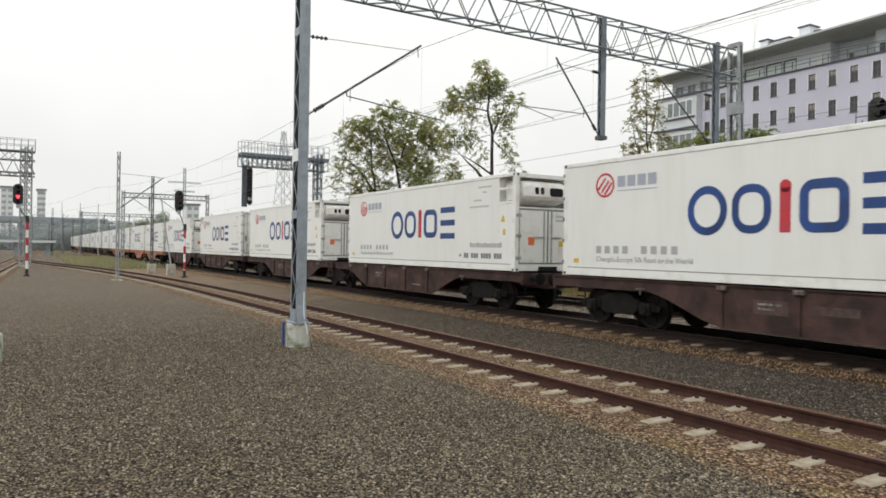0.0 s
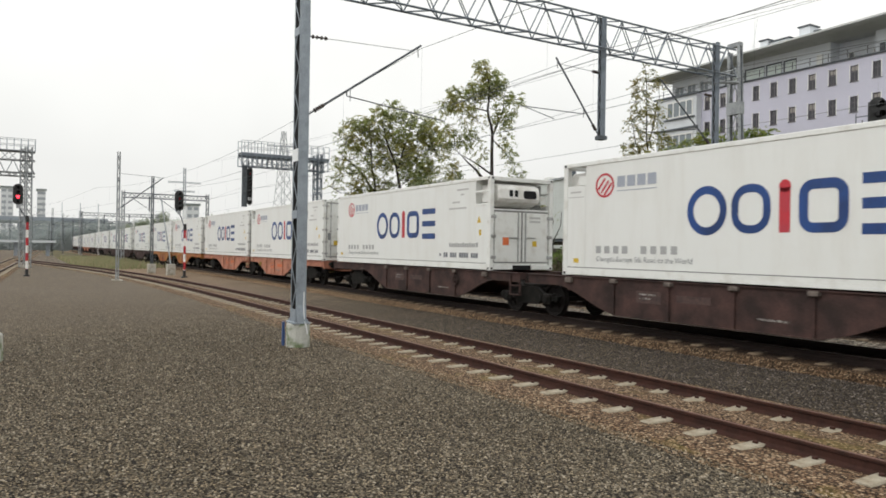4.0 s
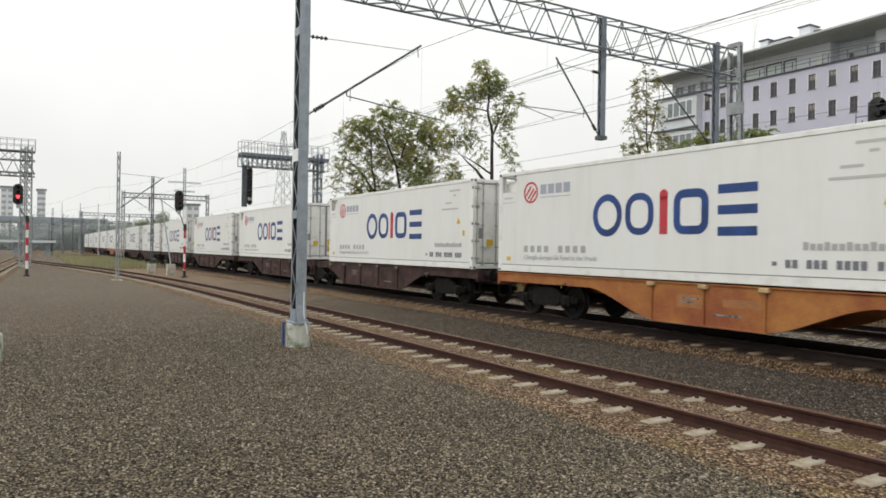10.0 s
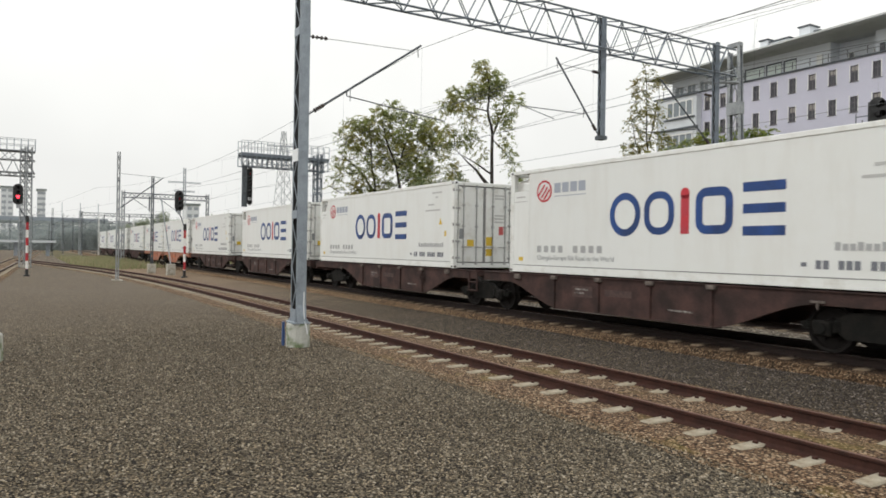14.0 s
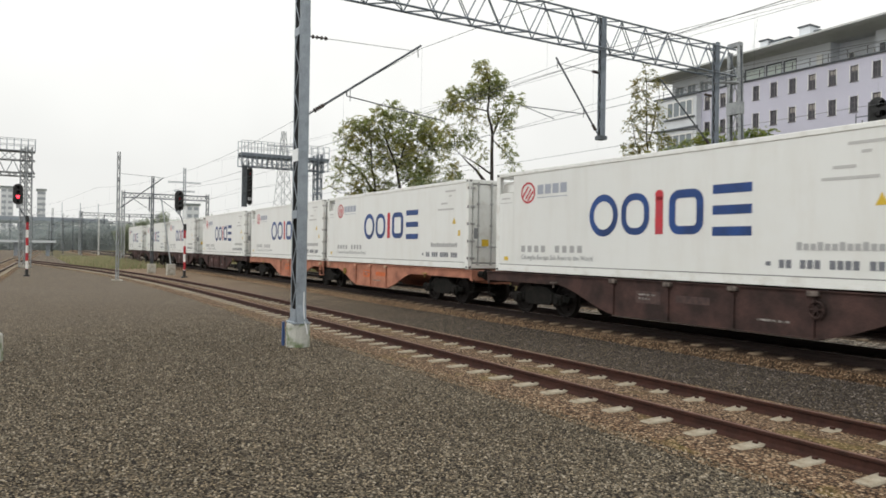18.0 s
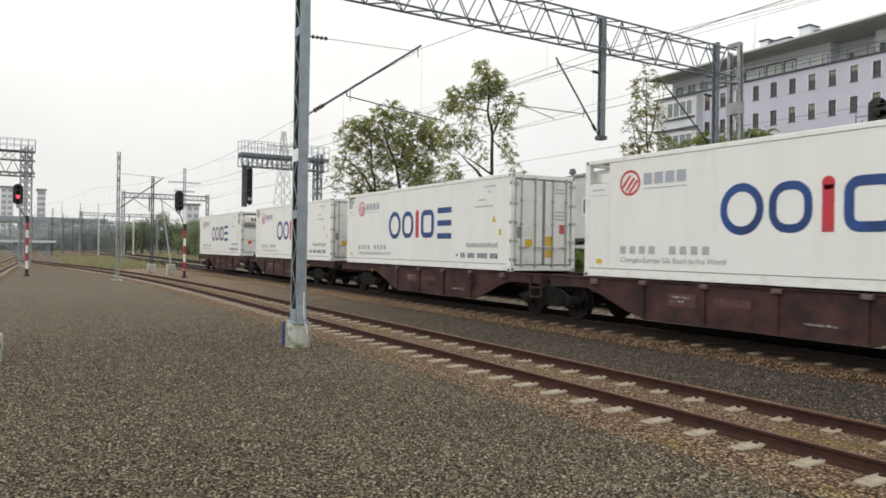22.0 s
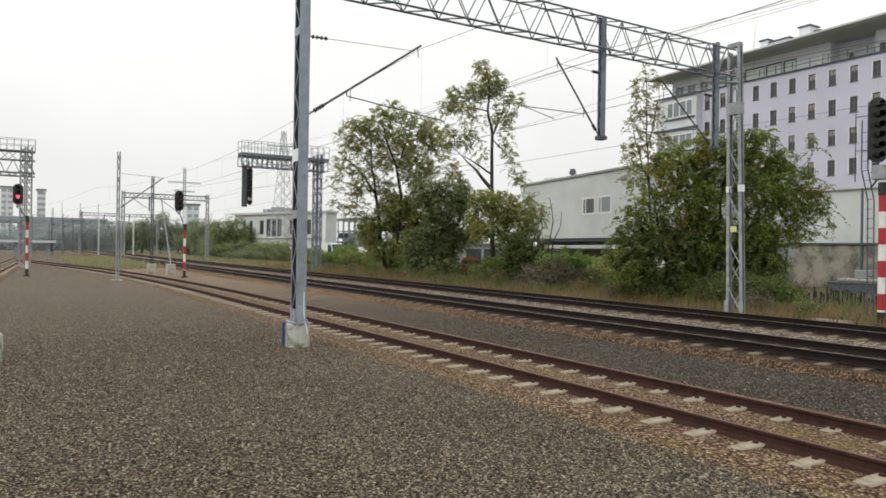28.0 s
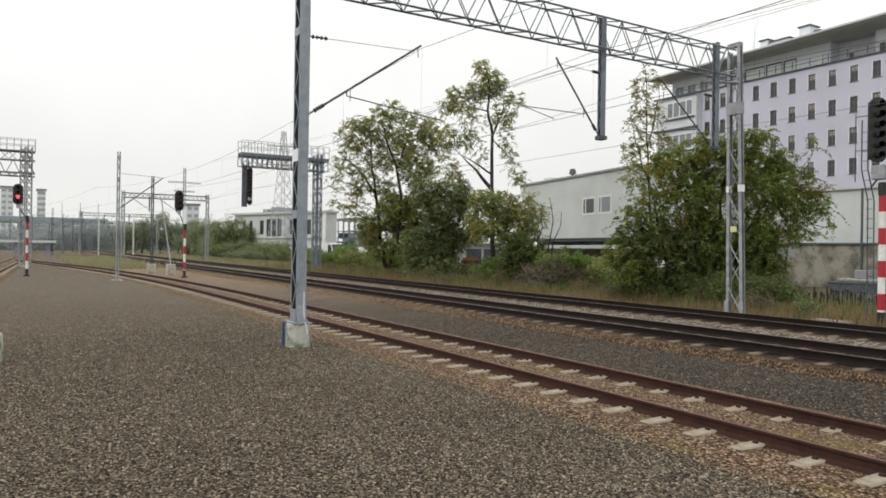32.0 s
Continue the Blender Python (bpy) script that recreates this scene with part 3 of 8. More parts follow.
def container(reefer_front):
    """A forty-foot refrigerated box; origin at the middle of its floor, front towards +x."""
    label = "white refrigerated container with cooling unit in front, blue and red markings" if reefer_front else "white refrigerated container with doors in front, blue and red markings"
    t = thing("shipping_container", label, "container", group="containers on the train")
    h, w = LEN / 2, WID / 2
    f = 1 if reefer_front else -1
    # insulated box between the two end frames; the cooling end is set back
    b = Mesh()
    x_cool, x_door = h - 0.85, h - 0.06
    x0, x1 = (-x_door, x_cool) if f > 0 else (-x_cool, x_door)
    b.box(x0, x1, -w + 0.018, w - 0.018, 0.16, HGT - 0.03, 0, 0.01)
    part("body", b, mat_container, t)
    # thin skins that close the cooling end below its openings, and its roof
    low_z = 2.0 if f > 0 else 2.3
    xa, xb = sorted((f * x_cool, f * (h - 0.165)))
    for s in (-1, 1):
        ya, yb = sorted((s * (w - 0.018), s * (w - 0.06)))
        part("side_skin", Mesh().box(xa + 0.002, xb, ya, yb, 0.16, low_z, 0, 0.008), mat_container, t)
    part("roof_skin", Mesh().box(xa + 0.002, xb, -w + 0.082, w - 0.082, HGT - 0.07, HGT - 0.03), mat_container, t)
    # upper and lower side rails
    for s in (-1, 1):
        y0, y1 = (-w, -w + 0.08) if s < 0 else (w - 0.08, w)
        part("top_rail", Mesh().box(-h + 0.178, h - 0.178, y0, y1, HGT - 0.11, HGT, 0, 0.012), mat_rail_white, t)
        part("bottom_rail", Mesh().box(-h + 0.178, h - 0.178, y0, y1, 0.012, 0.2, 0, 0.012), mat_rail_white, t)
        g = Mesh()
        yy = s * (w + 0.002)
        g.add([(-h + 0.2, yy, 0.2), (h - 0.2, yy, 0.2), (h - 0.2, yy, 0.222), (-h + 0.2, yy, 0.222)], [(0, 1, 2, 3)])
        part("seam", g, mat_seam, t)
    for sx in (-1, 1):
        for sy in (-1, 1):
            y0, y1 = (-w, -w + 0.15) if sy < 0 else (w - 0.15, w)
            xa, xb = (h - 0.17, h) if sx > 0 else (-h, -h + 0.17)
            part("corner_post", Mesh().box(xa, xb, y0 + 0.004, y1 - 0.004, 0.118, HGT - 0.118, 0, 0.012), mat_rail_white, t)
            for sz in (-1, 1):
                c = Mesh()
                casting(c, sx * h, sy * w, 0 if sz < 0 else HGT, -sx, -sy, -sz)
                part("corner_casting", c, [mat_rail_white, mat_void], t)
        xa, xb = (h - 0.1, h) if sx > 0 else (-h, -h + 0.1)
        part("end_header", Mesh().box(xa, xb, -w + 0.16, w - 0.16, HGT - 0.14, HGT - 0.012, 0, 0.012), mat_rail_white, t)
        part("end_sill", Mesh().box(xa, xb, -w + 0.16, w - 0.16, 0.02, 0.17, 0, 0.012), mat_rail_white, t)
    # doors at the end away from the cooling unit
    e = -f

    def end_box(m, a0, a1, y0, y1, z0, z1, mi=0, c=0.008, side=e):
        x0, x1 = sorted((side * (h + a0), side * (h + a1)))
        return m.box(x0, x1, y0, y1, z0, z1, mi, c)

    part("gasket", end_box(Mesh(), -0.058, -0.05, -w + 0.14, w - 0.14, 0.165, HGT - 0.135), mat_seam, t)
    for s in (-1, 1):
        y0, y1 = (0.02, w - 0.19) if s > 0 else (-w + 0.19, -0.02)
        d = part("door", end_box(Mesh(), -0.05, -0.02, y0, y1, 0.215, HGT - 0.18), mat_rail_white, t)
        part("gasket", end_box(Mesh(), -0.022, -0.014, s * 0.02 - 0.03, s * 0.02 + 0.03, 0.19, HGT - 0.16), mat_seam, d)
        for yy in (0.33, 0.84):
            r = Mesh().tube((e * (h + 0.01), s * yy, 0.12), (e * (h + 0.01), s * yy, HGT - 0.09), 0.02, n=8)
            for z in (0.16, 0.72, 1.4, 2.1, HGT - 0.2):
                end_box(r, -0.02, 0.03, s * yy - 0.05, s * yy + 0.05, z - 0.03, z + 0.03)
            part("lock_rod", r, mat_rod, d)
            part("door_handle", end_box(Mesh(), 0.02, 0.045, s * yy - (0.3 if s * yy > 0 else 0.02), s * yy + (0.02 if s * yy > 0 else 0.3), 0.7, 0.735), mat_rod, d)
        for z in (0.35, 0.9, 1.45, 2.0, 2.6):
            part("hinge", end_box(Mesh(), -0.03, 0.012, s * (w - 0.16) - 0.09, s * (w - 0.16) + 0.09, z - 0.04, z + 0.04), mat_rod, d)
            xa, xb = sorted((e * (h - 0.055), e * (h + 0.008)))
            part("hinge_lug", Mesh().box(xa, xb, min(s * (w - 0.02), s * (w + 0.016)), max(s * (w - 0.02), s * (w + 0.016)), z - 0.045, z + 0.045, 0, 0.01), mat_hinge, d)
        if s * e < 0:
            part("sticker", end_box(Mesh(), -0.02, -0.012, -0.68, -0.42, 0.74, 0.96, 0, 0), mat_yellow, d)
            part("plate", end_box(Mesh(), -0.02, -0.012, -0.99, -0.85, 0.98, 1.32, 0, 0), mat_greymark, d)
        else:
            part("sticker", end_box(Mesh(), -0.02, -0.012, 0.08, 0.34, 0.76, 1.06, 0, 0), mat_yellow, d)
            part("sticker", end_box(Mesh(), -0.02, -0.012, 0.08, 0.32, 0.42, 0.66, 0, 0), mat_yellow, d)
            part("sticker", end_box(Mesh(), -0.02, -0.012, 0.6, 0.78, 1.14, 1.42, 0, 0), mat_pinkred, d)
            for z in (1.55, 1.66, 1.77, 2.35, 2.45):
                part("lettering", end_box(Mesh(), -0.02, -0.012, 0.42, 0.78, z, z + 0.05, 0, 0), mat_faint, d)
    # cooling unit at the other end
    u = part("cooling_unit", end_box(Mesh(), -0.845, -0.36, -w + 0.16, w - 0.16, 0.17, 1.9, side=f), mat_cowl, t)
    lower = end_box(Mesh(), -0.36, -0.05, -w + 0.155, w - 0.155, 0.175, 1.9, side=f)
    part("access_panel", lower, mat_rail_white, u)
    part("gasket", end_box(Mesh(), -0.05, -0.046, -w + 0.17, w - 0.17, 0.22, 1.86, c=0.001, side=f), mat_seam, u)
    for y0, y1 in ((-w + 0.19, -0.012), (0.012, w - 0.19)):
        part("panel_door", end_box(Mesh(), -0.05, -0.025, y0, y1, 0.26, 1.8, side=f), mat_rail_white, u)
    part("fork_pocket", end_box(Mesh(), -0.02, 0.004, -0.36, 0.36, 0.015, 0.16, side=f), mat_void, u)
    part("centre_seal", end_box(Mesh(), -0.026, -0.018, -0.03, 0.03, 0.26, 1.82, c=0.001, side=f), mat_seam, u)
    for s in (-1, 1):
        for z in (0.4, 1.05, 1.65):
            part("hinge", end_box(Mesh(), -0.04, 0.012, s * (w - 0.13) - 0.1, s * (w - 0.13) + 0.1, z - 0.05, z + 0.05, side=f), mat_rod, u)
        part("door_handle", end_box(Mesh(), -0.02, 0.02, s * 0.34 - 0.16, s * 0.34 + 0.16, 1.0, 1.04, side=f), mat_rod, u)
    for yy in (-0.14, 0.14):
        part("bar", Mesh().tube((f * (h - 0.02), yy, 0.24), (f * (h - 0.02), yy, 1.84), 0.028, n=8), mat_rod, u)
    cw = Mesh()
    prof = [(-0.84, 1.96), (-0.42, 1.96), (-0.06, 2.06), (0.03, 2.12), (0.085, 2.22), (0.06, 2.5), (0.03, 2.58), (-0.08, 2.66), (-0.84, 2.7)]
    n = len(prof)
    secs = []
    for yy, sc in ((-0.97, 0.8), (-0.95, 0.92), (-0.86, 1.0), (0.52, 1.0), (0.61, 0.92), (0.63, 0.8)):
        secs.append([(f * (h - 0.84 + (a + 0.84) * (0.75 + 0.25 * sc)), yy, 2.34 + (z - 2.34) * sc) for a, z in prof])
    cw.sweep(secs)
    cw.add(secs[0], [tuple(range(n))])
    cw.add(secs[-1], [tuple(range(n))[::-1]])
    part("cowl", cw, mat_cowl, u, smooth=False)
    part("recess_panel", end_box(Mesh(), -0.5, -0.46, 0.64, w - 0.16, 1.95, 2.72, side=f), mat_seam, u)
    for ya, yb in ((-0.02, 0.47), (-0.36, -0.24), (-0.56, -0.44)):
        fo = Mesh()
        zc, zr = (2.36, 0.125) if ya > -0.1 else (2.38, 0.1)
        grid = [(ya + (yb - ya) * (0.5 + 0.5 * p), zc + zr * q) for p, q in ((-1, -0.6), (-0.8, -1), (0.8, -1), (1, -0.6), (1, 0.6), (0.8, 1), (-0.8, 1), (-1, 0.6))]
        fo.sweep([[(f * (h + a - 0.07 * (c - 2.22)), b, c) for b, c in grid] for a in (0.05, 0.1)])
        fo.add([(f * (h + 0.1 - 0.07 * (c - 2.22)), b, c) for b, c in grid], [tuple(range(8))])
        part("fan_opening", fo, mat_void, u)
    part("sticker", end_box(Mesh(), -0.025, -0.018, -0.72, -0.5, 0.78, 1.02, 0, 0, f), mat_orange_st, u)
    part("sticker", end_box(Mesh(), -0.025, -0.018, 0.42, 0.58, 0.75, 0.92, 0, 0, f), mat_yellow, u)
    for z in (1.5, 1.62):
        part("lettering", end_box(Mesh(), -0.025, -0.018, 0.3, 0.72, z, z + 0.06, 0, 0, f), mat_faint, u)
    # bars across the side openings of the cooling end
    for s in (-1, 1):
        xa, xb = sorted((f * x_cool, f * (h - 0.165)))
        ya, yb = sorted((s * (w - 0.005), s * (w - 0.06)))
        if f > 0:
            for z in (2.02, 2.44):
                part("side_bar", Mesh().box(xa, xb, ya, yb, z - 0.03, z + 0.04, 0, 0.008), mat_rail_white, u)
            part("control_box", Mesh().box(xb - 0.42, xb - 0.04, min(s * 0.85, s * 1.1), max(s * 0.85, s * 1.1), 2.1, 2.36, 0, 0.015), mat_rail_white, u)
        else:
            part("control_box", Mesh().box(xa + 0.32, xb - 0.03, min(s * 0.85, s * 1.12), max(s * 0.85, s * 1.12), 2.31, 2.55, 0, 0.015), mat_rail_white, u)
    # markings on the near side: plain shapes for the big coloured name
    side = NEAR + 0.018 - 0.006

    def put(name, m, mat, label=""):
        return part(name, m, mat, t, label)

    zb, zt = 1.0, 2.02
    cz = (zb + zt) / 2
    th = 0.165
    put("marking", Mesh().ring((-1.485, side, cz), (0.505, 0, 0), (0, 0, 0.52), 0.67, 1.0, 34), mat_blue, "blue ring shape")
    m = Mesh()
    plain_frame(m, -0.87, 0.02, zb + 0.02, zt - 0.02, th, side, 0.44)
    put("marking", m, mat_blue, "blue hollow block shape")
    put("marking", mark(Mesh(), 0.2, 0.43, zb + 0.03, zt - 0.14, 0, side), mat_redmark, "red bar")
    put("marking", Mesh().ring((0.315, side, zt - 0.11), (0.125, 0, 0), (0, 0, 0.125), 0.0, 1.0, 20), mat_redmark, "red disc")
    m = Mesh()
    plain_frame(m, 0.6, 1.54, zb + 0.02, zt - 0.02, th + 0.02, side, 0.3)
    put("marking", m, mat_blue, "blue hollow block shape")
    for z0, z1 in ((zb - 0.02, zb + 0.17), (cz - 0.09, cz + 0.1), (zt - 0.17, zt + 0.02)):
        put("marking", mark(Mesh(), 1.77, 2.71, z0, z1, 0, side), mat_blue, "blue bar")
    put("emblem", Mesh().ring((-4.55, side, 2.25), (0.325, 0, 0), (0, 0, 0.3), 0.82, 1.0, 30), mat_redmark, "red ring emblem")
    for o in (-0.09, 0.03, 0.13):
        m = Mesh().add([(-4.55 - 0.17 + o, side, 2.25 - 0.14 - 0.6 * o), (-4.55 - 0.12 + o, side, 2.25 - 0.17 - 0.6 * o), (-4.55 + 0.13 + o, side, 2.25 + 0.1 - 0.6 * o), (-4.55 + 0.08 + o, side, 2.25 + 0.14 - 0.6 * o)], [(0, 1, 2, 3)])
        put("emblem_bar", m, mat_redmark)
    for i in range(4):
        put("lettering", mark(Mesh(), -4.12 + 0.325 * i, -3.86 + 0.325 * i, 2.18, 2.44, 0, side), mat_bluepale)
    put("lettering", mark(Mesh(), -4.12, -2.86, 2.08, 2.1, 0, side), mat_bluepale)
    for i in (0, 1, 2, 3, 5, 6, 7, 8):
        put("lettering", mark(Mesh(), -4.83 + 0.3 * i, -4.65 + 0.3 * i, 0.58, 0.76, 0, side), mat_midgrey)
    # web address, telephone number, weights and codes as bars
    for i in range(13):
        put("lettering", mark(Mesh(), 3.67 + 0.136 * i, 3.67 + 0.136 * i + 0.105, 0.7, 0.82 if i % 3 else 0.85, 0, side), mat_midgrey)
    for i in (0, 2, 3, 5, 6, 7, 9, 10, 11, 12, 14, 15, 16):
        x = 3.03 + 0.142 * i
        put("lettering", mark(Mesh(), x, x + 0.108, 0.36 if i else 0.4, 0.52 if i else 0.48, 0, side), mat_bluegrey)
    sh = -0.5 if f > 0 else 0.0
    for x0, x1, z in ((4.61, 5.28, 2.54), (4.85, 5.02, 2.38), (4.34, 4.76, 2.14), (4.13, 5.16, 1.94)):
        put("lettering", mark(Mesh(), x0 + sh, x1 + sh * 0.9, z, z + 0.055, 0, side), mat_faint)
    sl = part("slogan", SLOGAN, None, t)
    sl.matrix_basis = pose(-4.82, side, 0.38)
    tx = 5.32 if f > 0 else 5.06
    put("sticker", Mesh().add([(tx + 0.03, side, 1.47), (tx + 0.25, side, 1.47), (tx + 0.14, side, 1.69)], [(0, 1, 2)]), mat_yellow, "yellow warning triangle")
    put("sticker", mark(Mesh(), 5.47, 5.59, 1.07, 1.25, 0, side), mat_yellow)
    put("sticker", mark(Mesh(), -5.67, -5.47, 0.33, 0.44, 0, side), mat_yellow)
    if f < 0:
        put("lettering", mark(Mesh(), -5.82, -5.4, 2.12, 2.16, 0, side), mat_faint)
        put("lettering", mark(Mesh(), -5.9, -5.3, 2.0, 2.02, 0, side), mat_faint)
    return t


BOX_REEFER, BOX_DOOR = container(True), container(False)


def wheelset():
    m = Mesh()
    m.tube((0, -0.86, 0), (0, 0.86, 0), 0.08, n=10)
    for s in (-1, 1):
        prof = [(0.06, 0.69), (0.14, 0.69), (0.16, 0.73), (0.36, 0.735), (0.39, 0.69), (0.49, 0.685), (0.49, 0.715), (0.46, 0.73), (0.455, 0.82), (0.39, 0.82), (0.36, 0.765), (0.17, 0.77), (0.14, 0.83), (0.06, 0.83)]
        n = 28
        secs = [[(r * math.cos(2 * math.pi * i / n), s * yy, r * math.sin(2 * math.pi * i / n)) for r, yy in prof] for i in range(n + 1)]
        m.sweep(secs)
        for i in range(5):
            a = 2 * math.pi * i / 5
            m.box(0.24 * math.cos(a) - 0.04, 0.24 * math.cos(a) + 0.04, s * 0.79 - 0.012, s * 0.79 + 0.012, 0.24 * math.sin(a) - 0.04, 0.24 * math.sin(a) + 0.04)
    return m.data("wheelset", [mat_wheel])


WHEELSET = wheelset()
WHEEL_R = 0.46


def bogie_parts(parent, x):
    """A two-axle bogie at x under a wagon; returns its wheelsets."""
    out = []
    for s in (-1, 1):
        poly = [(-1.35, 0.56), (-1.3, 0.42), (-0.62, 0.4), (-0.45, 0.3), (0.45, 0.3), (0.62, 0.4), (1.3, 0.42), (1.35, 0.56), (0.7, 0.62), (0.4, 0.78), (-0.4, 0.78), (-0.7, 0.62)]
        fr = Mesh().prism([(x + a, b) for a, b in poly], s * 1.0 - 0.06, s * 1.0 + 0.06)
        part("bogie_frame", fr, mat_bogie, parent)
        for a in (-0.9, 0.9):
            bx = Mesh().box(x + a - 0.17, x + a + 0.17, s * 1.03 - 0.1, s * 1.03 + 0.1, 0.32, 0.6, 0, 0.03)
            bx.tube((x + a, s * 1.03, WHEEL_R), (x + a, s * 1.17, WHEEL_R), 0.12, 0.1, 12)
            part("axle_box", bx, mat_bogie, parent)
            for o in (-0.27, 0.27):
                secs = []
                for k in range(11):
                    r = 0.075 if k % 2 else 0.055
                    secs.append([(x + a + o + r * math.cos(q * 0.785), s * 1.03 + r * math.sin(q * 0.785), 0.42 + 0.019 * k) for q in range(8)])
                part("spring", Mesh().sweep(secs), mat_bogie, parent)
        for a in (-0.4, 0.4):
            part("brake_hanger", Mesh().box(x + a - 0.05, x + a + 0.05, s * 0.75 - 0.05, s * 0.75 + 0.05, 0.25, 0.75, 0, 0.01), mat_bogie, parent)
    part("bolster", Mesh().box(x - 0.25, x + 0.25, -1.0, 1.0, 0.6, 0.85, 0, 0.03), mat_bogie, parent)
    for a in (-0.9, 0.9):
        w = part("wheelset", WHEELSET, None, parent)
        w.matrix_basis = pose(x + a, 0, WHEEL_R)
        out.append(w)
    return out


def side_beam(x0, x1, deep0, deep1, top, low):
    """Outline of a fish-bellied side beam between x0 and x1."""
    pts = [(x0, top), (x0, top - 0.26)]
    for k in range(9):
        u = k / 8
        pts.append((deep0 - 2.0 * (1 - u), top - 0.26 - (top - 0.26 - low) * (0.45 * u + 0.55 * u * u * (3 - 2 * u))))
    for k in range(9):
        u = k / 8
        pts.append((deep1 + 2.0 * u, low + (top - 0.26 - low) * (0.45 * u + 0.55 * u * u * (3 - 2 * u))))
    pts += [(x1, top - 0.26), (x1, top)]
    return pts


def wagon(colour, long_type, label):
    """An articulated two-part container flat; origin at its middle joint on the rail head."""
    t = thing("container_wagon", label, "freight wagon", group="wagons of the train")
    paint = mat_wagon[colour]
    inner = 1.68 if long_type else 0.3      # half the gap between its two boxes
    end = inner + LEN
    over = 0.42 if long_type else 0.2       # frame beyond the box
    pivot = end - 1.9
    top = FLOOR_Z - 0.03
    wheels = []
    for s in (-1, 1):
        a, b = s * 0.22, s * (end + over)
        x0, x1 = min(a, b), max(a, b)
        d0, d1 = sorted((s * 3.6, s * (pivot - 3.1))) if long_type else sorted((s * 3.6, s * (pivot - 4.0)))
        for y in (-1, 1):
            bm_ = Mesh()
            bm_.prism(side_beam(x0, x1, d0, d1, top, 0.27), y * 1.16 - 0.03, y * 1.16 + 0.03)
            beam = part("side_beam", bm_, paint, t)
            fl = Mesh().box(x0, x1, y * 1.13 - 0.1, y * 1.13 + 0.1, top - 0.02, top + 0.006, 0, 0.005)
            fl.box(d0, d1, y * 1.13 - 0.1, y * 1.13 + 0.1, 0.25, 0.275, 0, 0.005)
            part("flange", fl, paint, t)
            n = 3 if not long_type else 4
            for i in range(n):
                xx = d0 + (d1 - d0) * (i + 0.02) / (n - 1) * 0.97
                part("stiffener", Mesh().prism([(xx - 0.02, 0.28), (xx + 0.02, 0.28), (xx + 0.02, top - 0.03), (xx - 0.02, top - 0.03)], y * 1.2 - 0.035, y * 1.2 + 0.02), paint, beam)
                part("spigot_bracket", Mesh().box(xx - 0.11, xx + 0.11, y * 1.2 - 0.09, y * 1.2 + 0.09, top - 0.11, top - 0.01, 0, 0.02), mat_bracket[colour], beam)
            # data panels with unreadable lines
            for px, w_, z0, z1 in ((d0 + 0.75, 0.75, 0.62, 0.9), (d0 + 1.95, 0.9, 0.7, 0.86)):
                yy = y * (1.19 + 0.004)
                part("panel", Mesh().add([(px, yy, z0), (px + w_, yy, z0), (px + w_, yy, z1), (px, yy, z1)], [(0, 1, 2, 3)]), mat_panel[colour], beam)
            for px, w_, z0 in ((d0 + 0.85, 0.5, 0.8), (d0 + 0.85, 0.34, 0.71), (d1 - 1.3, 0.7, 0.5)):
                yy = y * (1.19 + 0.008)
                part("lettering", Mesh().add([(px, yy, z0), (px + w_, yy, z0), (px + w_, yy, z0 + 0.04), (px, yy, z0 + 0.04)], [(0, 1, 2, 3)]), mat_stencil, beam)
            hook = Mesh().tube((s * (pivot - 0.9), y * 1.24, top - 0.2), (s * (pivot - 0.9), y * 1.24, top - 0.34), 0.02, n=6)
            hook.box(s * (pivot - 0.9) - 0.14, s * (pivot - 0.9) + 0.14, y * 1.24 - 0.02, y * 1.24 + 0.02, top - 0.22, top - 0.18)
            part("brake_rod", hook, mat_handle[colour], t)
        for i in range(7):
            xx = x0 + (x1 - x0) * (i + 0.5) / 7
            part("cross_member", Mesh().box(xx - 0.1, xx + 0.1, -1.13, 1.13, top - 0.22, top - 0.03), paint, t)
        part("centre_sill", Mesh().box(x0, x1, -0.3, 0.3, top - 0.45, top - 0.225), paint, t)
        hb = Mesh().box(min(s * (end + over - 0.12), s * (end + over)), max(s * (end + over - 0.12), s * (end + over)), -1.2, 1.2, top - 0.34, top + 0.004, 0, 0.01)
        part("headstock", hb, paint, t)
        for y in (-0.88, 0.88):
            bf = Mesh().tube((s * (end + over), y, 1.02), (s * (end + over + 0.36), y, 1.02), 0.1, n=12)
            bf.tube((s * (end + over + 0.36), y, 1.0), (s * (end + over + 0.4), y, 1.0), 0.17, n=16)
            part("buffer", bf, mat_bogie, t)
        for y in (-1.12, 1.12):
            hd = Mesh()
            hd.tube((s * (end + over + 0.02), y, 0.45), (s * (end + over + 0.02), y, 0.86), 0.018, n=6)
            hd.tube((s * (end + over + 0.02), y, 0.45), (s * (end + over - 0.35), y, 0.45), 0.018, n=6)
            part("step", hd, mat_bogie, t)
        wheels += bogie_parts(t, s * pivot)
    wheels += bogie_parts(t, 0.0)
    j = Mesh().box(-0.8, 0.8, -0.5, 0.5, 0.84, top - 0.12, 0, 0.03)
    part("joint", j, mat_bogie, t)
    # foot steps beside the joint, twist-lock blocks and brake handwheels
    for y in (-1, 1):
        st_ = Mesh()
        for xx in (-0.62, -0.16):
            st_.box(xx - 0.025, xx + 0.025, y * 1.21 - 0.02, y * 1.21 + 0.02, 0.5, top - 0.06)
        for zz in (0.52, 0.78):
            st_.box(-0.62, -0.16, y * 1.21 - 0.06, y * 1.21 + 0.06, zz - 0.015, zz + 0.015)
        part("step", st_, paint, t)
